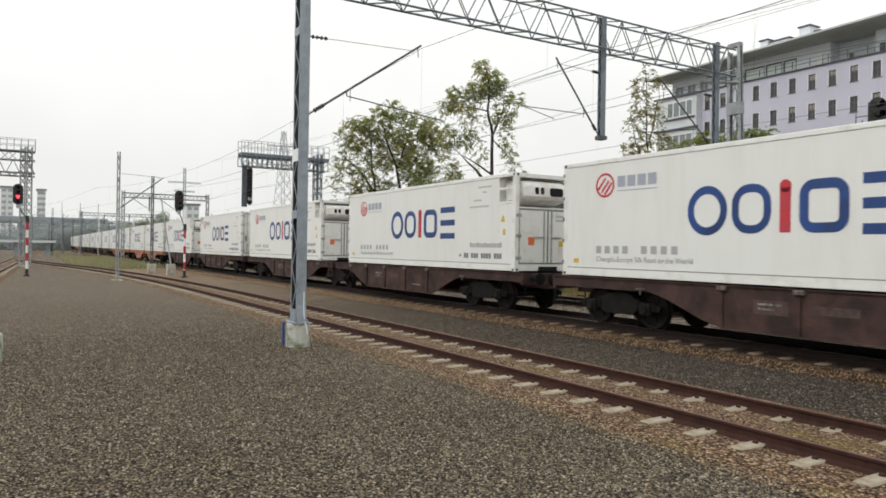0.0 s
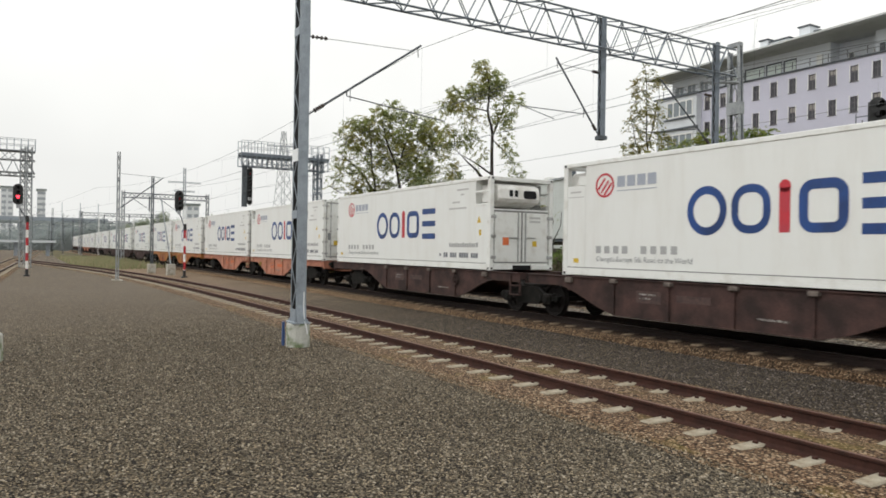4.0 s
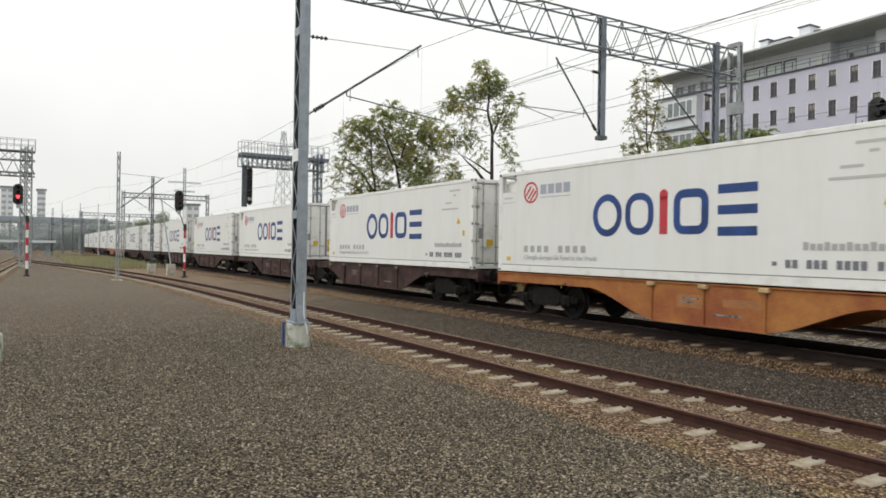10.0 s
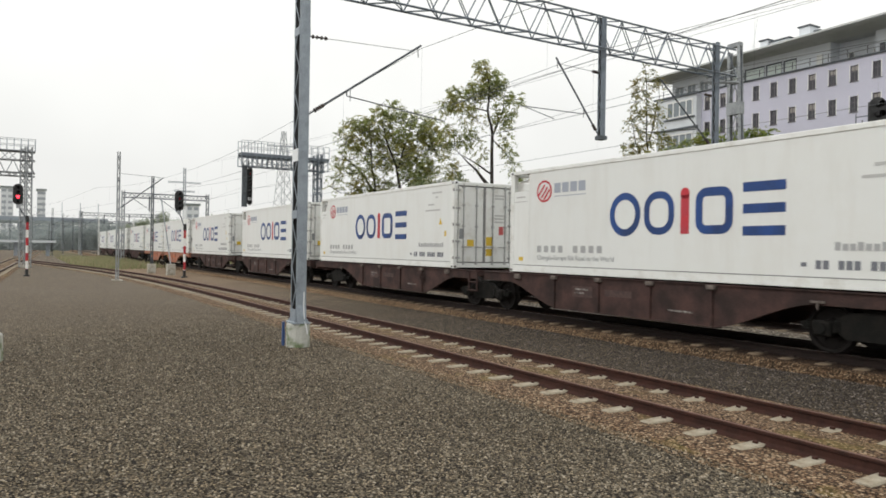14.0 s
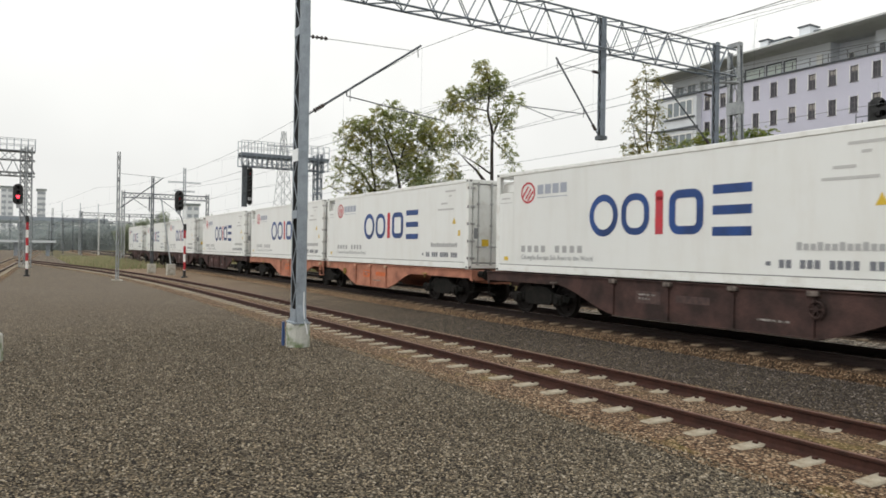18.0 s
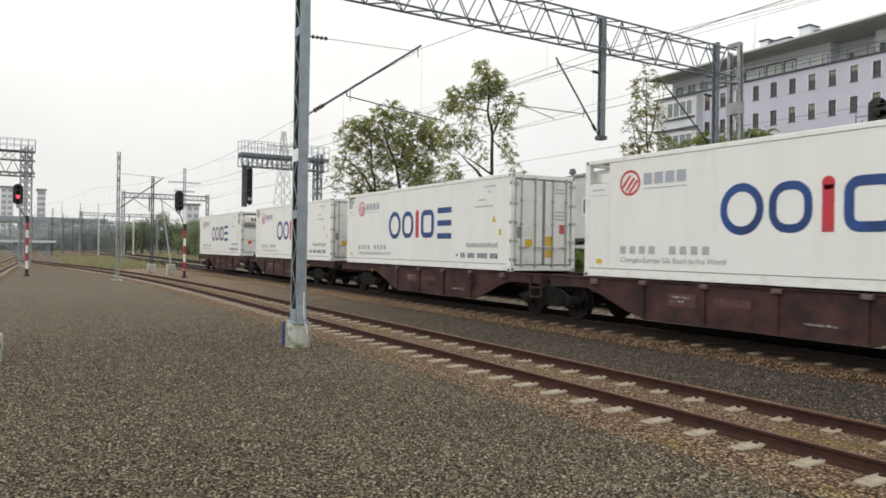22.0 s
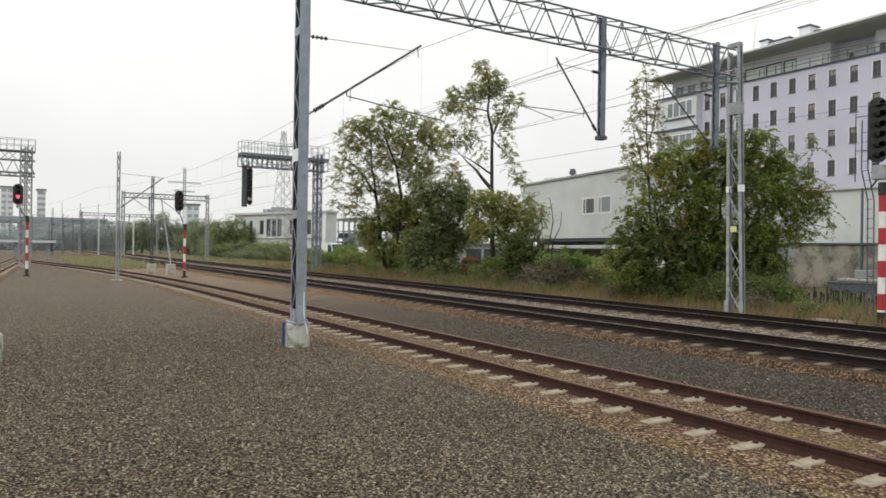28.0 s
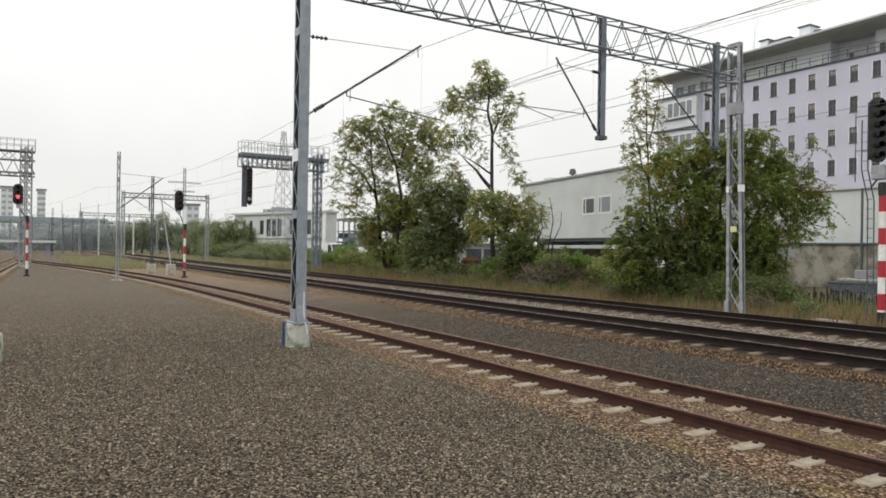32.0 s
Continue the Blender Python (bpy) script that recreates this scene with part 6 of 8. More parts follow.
grown_tree("tree", "tall sparse tree with autumn leaves and a broken limb", -40.3, 27.8, [(0.17, [(-0.08, 0.30, 0.0), (-0.19, 3.79, 0.0), (-0.27, 6.25, 0.0), (-0.27, 9.85, 0.0), (-0.64, 11.52, 0.0), (-0.57, 13.26, 0.0), (-0.95, 14.86, 0.0)]), (0.07, [(-0.27, 9.85, 0.0), (0.34, 11.18, 0.2), (0.68, 13.26, 0.3)]), (0.15, [(-0.27, 6.14, 0.0), (-1.33, 7.39, 0.0), (-2.39, 8.45, 0.0)]), (0.08, [(-0.23, 7.13, 0.0), (-1.40, 7.92, 0.0), (-2.46, 8.49, 0.0)]), (0.05, [(-0.64, 11.37, 0.0), (-1.90, 11.75, 0.3), (-3.03, 12.51, 0.4)]), (0.04, [(-0.27, 9.47, 0.0), (0.57, 8.72, 0.2), (1.25, 7.58, 0.2)])],
           [(-1.02, 14.33, 0.61, 0.76, 0.7), (-0.27, 13.34, 0.91, 0.99, 0.9), (-1.40, 12.70, 0.91, 0.76, 0.8), (-2.84, 12.43, 0.76, 0.68, 0.7), (-2.27, 11.60, 1.06, 0.45, 0.55), (1.14, 12.13, 0.76, 0.64, 0.5), (0.38, 11.18, 0.99, 0.91, 0.5), (-1.63, 10.80, 1.06, 0.53, 0.28), (-3.52, 11.52, 0.61, 0.68, 0.35), (0.57, 9.47, 0.68, 1.44, 0.25), (1.14, 7.88, 0.53, 0.91, 0.28), (-3.22, 9.47, 0.8, 1.2, 0.45), (-2.08, 9.6, 0.9, 0.9, 0.38), (-1.0, 8.6, 0.6, 1.1, 0.25), (1.63, 6.90, 0.53, 0.68, 0.4), (-3.22, 7.58, 0.76, 0.91, 0.3)], mat_leaf_tree, 12, 108, 14, 0.078, 0.5, 0.45, 0.016, -0.12)
grown_tree("tree", "dense broad tree with long drooping leaf sprays turning yellow", -22.2, 26.6, [(0.1, [(-1.53, 0.29, 0.0), (-1.71, 2.12, 0.0), (-2.08, 3.89, 0.3), (-2.44, 5.92, 0.3)]), (0.09, [(-1.12, 0.34, 0.0), (-1.07, 2.62, -0.4), (-1.33, 5.16, -0.3)]), (0.12, [(0.50, 0.24, 0.0), (0.60, 2.62, 0.0), (0.95, 5.16, 0.2), (1.26, 6.67, 0.2)]), (0.11, [(1.21, 0.24, 0.0), (1.71, 2.88, -0.4), (2.78, 5.16, -0.3)]), (0.09, [(1.46, 0.34, 0.0), (2.98, 2.88, 0.3), (4.95, 3.51, 0.2)]), (0.06, [(-0.31, 0.29, 0.0), (-0.51, 2.62, -0.6), (-0.06, 5.41, -0.5)])],
           [(-1.07, 6.37, 1.22, 0.86, 1), (-2.34, 5.79, 1.06, 0.96, 0.6), (0.19, 6.88, 1.06, 0.81, 1), (0.70, 5.66, 1.47, 1.22, 1.1), (2.22, 6.98, 0.71, 0.81, 0.8), (2.85, 6.12, 1.06, 0.96, 1), (3.99, 5.61, 0.96, 0.81, 0.8), (4.75, 4.90, 0.81, 0.71, 0.8), (5.41, 4.04, 0.56, 0.51, 0.6), (5.92, 3.53, 0.28, 0.23, 0.4), (4.12, 4.40, 1.16, 0.86, 1), (2.47, 4.90, 1.47, 1.22, 1.1), (-0.82, 4.60, 1.47, 1.22, 1.1), (-2.59, 4.14, 0.96, 1.06, 0.7), (-3.40, 3.33, 0.66, 0.91, 0.6), (-3.71, 2.32, 0.66, 0.91, 0.8), (-3.05, 1.56, 0.96, 0.81, 0.9), (-1.83, 2.88, 1.22, 1.06, 0.85), (0.19, 2.88, 1.47, 1.42, 1.1), (2.22, 2.88, 1.37, 1.22, 1.1), (3.74, 3.08, 0.96, 0.51, 0.8), (4.75, 3.18, 0.71, 0.25, 0.6), (2.60, 1.61, 0.91, 0.86, 0.8), (-0.31, 1.15, 1.42, 0.76, 0.6), (1.46, 1.10, 1.01, 0.86, 0.8), (4.93, 7.13, 0.28, 0.41, 0.5), (3.28, 1.61, 0.56, 0.56, 0.5), (2.60, 7.49, 0.66, 0.51, 0.7), (1.46, 7.28, 0.71, 0.51, 0.7), (3.54, 6.62, 0.61, 0.61, 0.7)], mat_leaf_elder, 13, 62, 31, 0.061, 0.64, 0.55, 0.018, -0.1)
grown_tree("tree", "slender sparse sapling with thin yellowing leaves", -25.4, 26.2, [(0.07, [(0.63, 0.30, 0.0), (0.36, 3.44, 0.0), (0.22, 5.62, 0.0), (0.11, 8.90, 0.0), (-0.05, 11.14, 0.0)]), (0.035, [(0.22, 5.62, 0.0), (-0.46, 7.53, 0.2), (-0.68, 9.03, 0.2)]), (0.035, [(0.17, 7.26, 0.0), (0.63, 9.17, 0.2), (0.74, 10.67, 0.2)])],
           [(-0.24, 9.72, 0.55, 0.93, 0.4), (0.36, 8.90, 0.66, 0.76, 0.4), (-0.52, 8.57, 0.49, 0.66, 0.35), (0.63, 10.26, 0.38, 0.55, 0.3), (0.03, 10.86, 0.35, 0.38, 0.35), (0.08, 7.48, 0.93, 0.66, 0.45), (-0.79, 6.93, 0.49, 0.66, 0.3), (-0.46, 5.84, 0.71, 0.71, 0.4), (0.96, 7.40, 0.55, 0.55, 0.35)], mat_leaf_thin, 23, 85, 14, 0.066, 0.42, 0.5, 0.011, -0.35)
grown_tree("bush", "tall grey-green bush below the trees", -47, 27, [(0.09, [(0.26, 0.20, 0.0), (0.47, 3.06, 0.0), (1.10, 6.85, 0.0)]), (0.08, [(-0.37, 0.20, 0.0), (-1.00, 3.06, 0.0), (-1.12, 4.75, 0.0)]), (0.08, [(0.89, 0.20, 0.0), (1.74, 3.90, 0.0), (2.16, 6.85, 0.0)])],
           [(0.89, 5.50, 1.60, 1.77, 1), (1.95, 6.09, 0.84, 1.35, 1), (0.31, 3.06, 1.60, 1.93, 1.3), (-1.12, 2.22, 1.43, 1.60, 1.1), (1.82, 2.73, 0.93, 1.09, 0.6), (-0.16, 1.04, 2.19, 0.84, 1.2), (1.23, 7.61, 0.76, 1.01, 0.25), (2.66, 3.69, 1.01, 1.26, 0.9), (-0.79, 6.43, 1.18, 1.26, 0.8)], mat_leaf_dull, 14, 66, 17, 0.092, 0.6, 0.35, 0.02, -0.2)
grown_tree("bush", "broad olive-green bush at the trackside", -38.2, 26.2, [(0.09, [(1.20, 0.11, 0.0), (0.84, 2.26, 0.0), (-0.05, 4.78, 0.0)]), (0.08, [(1.56, 0.11, 0.0), (1.74, 2.62, 0.0), (1.56, 5.13, 0.0)]), (0.07, [(1.92, 0.11, 0.0), (2.46, 2.62, 0.0), (3.10, 4.42, 0.0)])],
           [(-0.41, 5.28, 1.18, 0.93, 1), (0.66, 4.78, 1.22, 1.22, 1.1), (1.74, 4.20, 1.08, 1.22, 1), (-1.13, 4.20, 0.86, 0.79, 0.8), (0.02, 3.63, 1.51, 0.50, 0.8), (2.31, 5.49, 0.65, 0.65, 0.45), (3.03, 4.56, 0.57, 0.79, 0.45), (2.67, 3.27, 0.65, 0.79, 0.5), (-0.77, 3.20, 1.00, 0.50, 0.8), (1.02, 3.16, 1.08, 0.72, 0.9)], mat_leaf_tree, 15, 66, 17, 0.08, 0.52, 0.45, 0.018, -0.12)
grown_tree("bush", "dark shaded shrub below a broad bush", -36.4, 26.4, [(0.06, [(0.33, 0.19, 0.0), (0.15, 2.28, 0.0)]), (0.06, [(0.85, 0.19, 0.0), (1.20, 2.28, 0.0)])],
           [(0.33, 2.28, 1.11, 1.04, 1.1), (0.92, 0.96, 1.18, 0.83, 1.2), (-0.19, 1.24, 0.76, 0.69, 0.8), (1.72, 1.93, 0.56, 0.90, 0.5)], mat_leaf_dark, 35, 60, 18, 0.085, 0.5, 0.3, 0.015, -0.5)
grown_tree("bush", "bright green shrub beside the brick wall", -40.4, 25.8, [(0.04, [(1.45, 0.09, 0.0), (1.45, 1.32, 0.0)])],
           [(1.37, 1.13, 0.67, 0.67, 1.2), (1.97, 0.83, 0.52, 0.52, 1)], mat_leaf_fresh, 36, 60, 18, 0.08, 0.45, 0.3, 0.012, -0.6)
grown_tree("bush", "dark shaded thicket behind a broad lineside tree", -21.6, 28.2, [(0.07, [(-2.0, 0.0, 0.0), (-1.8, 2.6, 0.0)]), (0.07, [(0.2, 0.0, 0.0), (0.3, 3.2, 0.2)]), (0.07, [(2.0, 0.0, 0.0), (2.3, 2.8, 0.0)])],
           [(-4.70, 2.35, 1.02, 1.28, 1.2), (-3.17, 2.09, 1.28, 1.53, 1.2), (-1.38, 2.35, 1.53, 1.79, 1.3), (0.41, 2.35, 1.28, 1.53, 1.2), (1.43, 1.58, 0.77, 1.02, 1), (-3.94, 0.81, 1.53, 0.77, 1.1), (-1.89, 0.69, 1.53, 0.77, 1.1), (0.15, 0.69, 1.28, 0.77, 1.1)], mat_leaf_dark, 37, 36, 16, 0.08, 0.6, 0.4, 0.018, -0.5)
tree("bush", "leafless brown twiggy shrub in the verge", -31.6, 25.6, [(-0.9, 0, 2.0), (0.5, 0, 2.4), (1.4, 0, 1.5), (-1.6, 0, 1.4), (0, 0, 1.8), (2.0, 0, 1.2)], [(0, 0, 0.95, 1.9, 1.0, 0.85), (1.6, 0, 0.65, 1.2, 0.9, 0.55)], mat_twig, 16, 190, 26, 0.06, (0.4, 0.4, 0.35), 0.03, 0.012)
tree("tree", "bare dead sapling with dark stems", -33.4, 26.6, [(0.2, 0, 5.2), (-0.3, 0, 4.2), (0.9, 0, 4.4)], [(0.2, 0, 3.6, 0.9, 0.6, 1.6)], mat_leaf_dull, 17, 26, 8, 0.06, (0.3, 0.3, 0.3), 0.06, 0.015)
tree("bush", "bright green bush in the verge", -71.6, 30.5, [(0, 0, 1.8)], [(0, 0, 1.2, 1.7, 1.2, 1.2), (2.0, 0, 0.9, 1.5, 1.1, 0.9)], mat_leaf_fresh, 18, 200, 60, 0.09, (0.5, 0.5, 0.4), 0.05, 0.02)
grown_tree("bush", "fresh green bush in the verge", -31.2, 27.2, [(0.04, [(-0.9, 0.0, 0.0), (-1.2, 1.5, 0.0)]), (0.04, [(0.3, 0.0, 0.0), (0.2, 1.7, 0.0)]), (0.03, [(2.4, 0.0, 0.0), (2.6, 1.1, 0.0)])],
           [(-1.6, 1.62, 0.75, 0.55, 1), (-0.4, 1.75, 0.85, 0.6, 1.1), (0.5, 1.3, 0.8, 0.6, 1.1), (-0.5, 0.9, 1.1, 0.5, 1), (1.2, 0.8, 0.7, 0.5, 1), (2.5, 0.7, 0.75, 0.5, 1)], mat_leaf_fresh, 19, 58, 18, 0.075, 0.45, 0.35, 0.012, -0.35)
random.seed(17)
for i in range(26):
    x = -64 + 1.95 * i + random.uniform(-0.7, 0.7)
    y = 23.4 + random.uniform(0.0, 2.2) + bend(x)
    h = random.uniform(0.45, 1.0)
    kind = i % 4
    tree("weed_clump", ("withered brown weed clump in the verge", "dull green weed clump in the verge", "dry straw-coloured weed clump in the verge", "dark green weed clump in the verge")[kind], x, y, [(random.uniform(-0.3, 0.3), 0, h) for _ in range(4)], [(0, 0, h * 0.55, 0.55, 0.4, h * 0.5), (0.4, 0.1, h * 0.4, 0.4, 0.3, h * 0.4)], (mat_twig, mat_leaf_dull, mat_dry, mat_leaf_dark)[kind], 300 + i, 34, 26, 0.045, (0.2, 0.2, 0.22), 0.012, 0.006)
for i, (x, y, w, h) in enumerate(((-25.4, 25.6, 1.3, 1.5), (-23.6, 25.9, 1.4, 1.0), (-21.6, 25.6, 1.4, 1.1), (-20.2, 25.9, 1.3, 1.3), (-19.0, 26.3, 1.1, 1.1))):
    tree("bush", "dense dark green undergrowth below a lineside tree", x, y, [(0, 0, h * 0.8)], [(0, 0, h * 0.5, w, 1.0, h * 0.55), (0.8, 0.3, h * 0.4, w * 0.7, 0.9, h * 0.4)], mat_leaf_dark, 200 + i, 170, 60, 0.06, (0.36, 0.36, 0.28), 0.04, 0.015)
for i in range(4):
    x, y = -22.5 + 1.15 * i, 26.4 + 1.3 * (i % 3)
    tree("bush", "withered brown scrub in the lineside verge", x, y, [(-0.4, 0, 0.9), (0.4, 0, 1.0), (0, 0, 0.8)], [(0, 0, 0.55, 1.1, 0.8, 0.5), (0.7, 0, 0.4, 0.8, 0.7, 0.4)], mat_twig if i % 3 else mat_leaf_dark, 220 + i, 110, 34, 0.06, (0.34, 0.34, 0.26), 0.02, 0.01)
for i in range(7):
    x = -74 + 4.0 * i
    tree("bush", "dark green hedge bush behind the lineside trees", x, 37.5 + 0.6 * (i % 2), [(0, 0, 2.6)], [(0, 0, 1.7, 2.2, 1.3, 1.7), (1.4, 0.3, 1.2, 1.6, 1.1, 1.2)], mat_leaf_dull, 240 + i, 110, 60, 0.1, (0.55, 0.55, 0.4), 0.06, 0.02)
random.seed(5)
for i in range(24):
    x = -150 + 5.2 * i + random.uniform(-1.5, 1.5)
    y = 28.0 + random.uniform(-1.2, 3.0) + bend(x) * (1 if x < -60 else 0)
    h = random.uniform(1.0, 2.2) if x > -60 else random.uniform(1.4, 3.0)
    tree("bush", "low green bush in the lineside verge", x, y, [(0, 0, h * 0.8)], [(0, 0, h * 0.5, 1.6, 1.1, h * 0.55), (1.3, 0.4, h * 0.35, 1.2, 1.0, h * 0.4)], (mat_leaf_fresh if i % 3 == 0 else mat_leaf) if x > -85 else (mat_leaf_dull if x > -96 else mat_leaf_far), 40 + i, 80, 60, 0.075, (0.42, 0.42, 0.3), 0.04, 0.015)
for i in range(7):
    x = -104 - 9 * i
    lift = (0.42, 0.4, 0.5)[i] if i < 3 else 0.8
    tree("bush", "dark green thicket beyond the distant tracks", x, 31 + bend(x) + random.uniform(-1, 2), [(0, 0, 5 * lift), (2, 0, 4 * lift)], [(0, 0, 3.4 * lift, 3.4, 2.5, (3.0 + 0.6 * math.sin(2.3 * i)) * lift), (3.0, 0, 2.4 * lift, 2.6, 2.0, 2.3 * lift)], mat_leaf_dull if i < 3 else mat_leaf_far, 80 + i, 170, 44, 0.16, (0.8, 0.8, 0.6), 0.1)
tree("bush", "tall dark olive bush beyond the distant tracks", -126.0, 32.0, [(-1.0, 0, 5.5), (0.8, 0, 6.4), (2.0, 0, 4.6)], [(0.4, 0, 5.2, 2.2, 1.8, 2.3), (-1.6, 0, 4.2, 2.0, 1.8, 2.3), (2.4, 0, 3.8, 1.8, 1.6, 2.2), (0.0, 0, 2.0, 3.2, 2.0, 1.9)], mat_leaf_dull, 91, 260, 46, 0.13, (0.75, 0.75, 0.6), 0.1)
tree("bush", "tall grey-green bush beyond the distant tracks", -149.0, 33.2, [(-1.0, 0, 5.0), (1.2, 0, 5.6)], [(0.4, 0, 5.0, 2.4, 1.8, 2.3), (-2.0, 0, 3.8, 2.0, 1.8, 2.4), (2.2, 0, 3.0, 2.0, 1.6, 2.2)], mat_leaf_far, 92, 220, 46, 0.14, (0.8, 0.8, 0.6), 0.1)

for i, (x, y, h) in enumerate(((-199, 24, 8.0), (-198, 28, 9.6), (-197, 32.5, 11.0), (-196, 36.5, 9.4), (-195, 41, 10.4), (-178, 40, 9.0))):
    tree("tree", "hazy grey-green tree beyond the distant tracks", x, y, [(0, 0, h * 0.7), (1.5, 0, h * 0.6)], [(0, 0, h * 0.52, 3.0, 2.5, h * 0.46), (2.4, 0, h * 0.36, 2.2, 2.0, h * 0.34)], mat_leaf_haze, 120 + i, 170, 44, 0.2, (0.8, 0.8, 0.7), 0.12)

# ---- buildings ----
mat_lilac = worn("lilac_render", (0.52, 0.515, 0.605), (0.46, 0.455, 0.535), 0.85, 0, 0.25, 0.05)
mat_paleblue = worn("pale_grey_render", (0.64, 0.665, 0.69), (0.54, 0.565, 0.59), 0.85, 0, 0.3, 0.05)
mat_offwhite = worn("offwhite_render", (0.56, 0.59, 0.575), (0.46, 0.475, 0.455), 0.85, 0, 0.3, 0.05)
mat_greywall = worn("grey_stained_wall", (0.3, 0.27, 0.225), (0.17, 0.15, 0.125), 0.9, 0, 0.6, 0.1)
mat_roof = worn("grey_roof", (0.54, 0.555, 0.55), (0.44, 0.455, 0.45), 0.8, 0, 0.4)
mat_glass = plain("dark_window_glass", (0.05, 0.05, 0.06), 0.12)
# Paler base colour: part of the sky's reflection is painted into the glass.
mat_skyglass = plain("pale_reflection_tinted_glass", (0.2, 0.23, 0.25), 0.08)
mat_frame = plain("brown_window_frame", (0.1, 0.088, 0.098), 0.5)
mat_blind = plain("grey_beige_blind", (0.3, 0.28, 0.26), 0.8)
mat_greenglass = plain("pale_green_glazing", (0.62, 0.69, 0.65), 0.25)
mat_framewhite = plain("white_window_frame", (0.7, 0.7, 0.68), 0.5)


def wall_with_openings(m, x0, x1, z0, z1, holes, thick):
    """A wall in the plane y = 0 to thick with rectangular holes (x0, x1, z0, z1)."""
    xs = sorted({x0, x1, *[v for h in holes for v in h[:2]]})
    zs = sorted({z0, z1, *[v for h in holes for v in h[2:]]})
    nx, nz = len(xs) - 1, len(zs) - 1

    def solid(i, j):
        if not (0 <= i < nx and 0 <= j < nz):
            return False
        cx, cz = (xs[i] + xs[i + 1]) / 2, (zs[j] + zs[j + 1]) / 2
        return not any(a < cx < b and c < cz < d for a, b, c, d in holes)

    def v(i, j, k):
        return (i * (nz + 1) + j) * 2 + k

    fs = []
    for i in range(nx):
        for j in range(nz):
            if not solid(i, j):
                continue
            fs.append((v(i, j, 0), v(i + 1, j, 0), v(i + 1, j + 1, 0), v(i, j + 1, 0)))
            fs.append((v(i, j + 1, 1), v(i + 1, j + 1, 1), v(i + 1, j, 1), v(i, j, 1)))
            if not solid(i - 1, j):
                fs.append((v(i, j, 0), v(i, j + 1, 0), v(i, j + 1, 1), v(i, j, 1)))
            if not solid(i + 1, j):
                fs.append((v(i + 1, j, 1), v(i + 1, j + 1, 1), v(i + 1, j + 1, 0), v(i + 1, j, 0)))
            if not solid(i, j - 1):
                fs.append((v(i, j, 0), v(i, j, 1), v(i + 1, j, 1), v(i + 1, j, 0)))
            if not solid(i, j + 1):
                fs.append((v(i + 1, j + 1, 0), v(i + 1, j + 1, 1), v(i, j + 1, 1), v(i, j + 1, 0)))
    return m.add([(x, y, z) for x in xs for z in zs for y in (0, thick)], fs)


def window(parent, x0, x1, z0, z1, frame_mat, y=0.12, mull=1, sill=True, glass=None, transom=0.0):
    w = Mesh()
    f = 0.07 if x1 - x0 < 1.5 else 0.15
    w.box(x0, x1, y, y + 0.06, z0, z0 + f).box(x0, x1, y, y + 0.06, z1 - f, z1).box(x0, x0 + f, y, y + 0.06, z0 + f, z1 - f).box(x1 - f, x1, y, y + 0.06, z0 + f, z1 - f)
    for k in range(mull):
        xm = x0 + (x1 - x0) * (k + 1) / (mull + 1)
        w.box(xm - f / 2, xm + f / 2, y, y + 0.06, z0 + f, z1 - f)
    if transom:
        zm = z0 + (z1 - z0) * transom
        w.box(x0 + f, x1 - f, y - 0.004, y + 0.055, zm - 0.035, zm + 0.035)
    win = part("window", w, frame_mat, parent)
    part("pane", Mesh().box(x0 + f, x1 - f, y + 0.03, y + 0.04, z0 + f, z1 - f), glass or mat_glass, win)
    if sill:
        part("sill", Mesh().box(x0 - 0.06, x1 + 0.06, -0.08, 0.1, z0 - 0.06, z0), mat_frame, win)
    return win


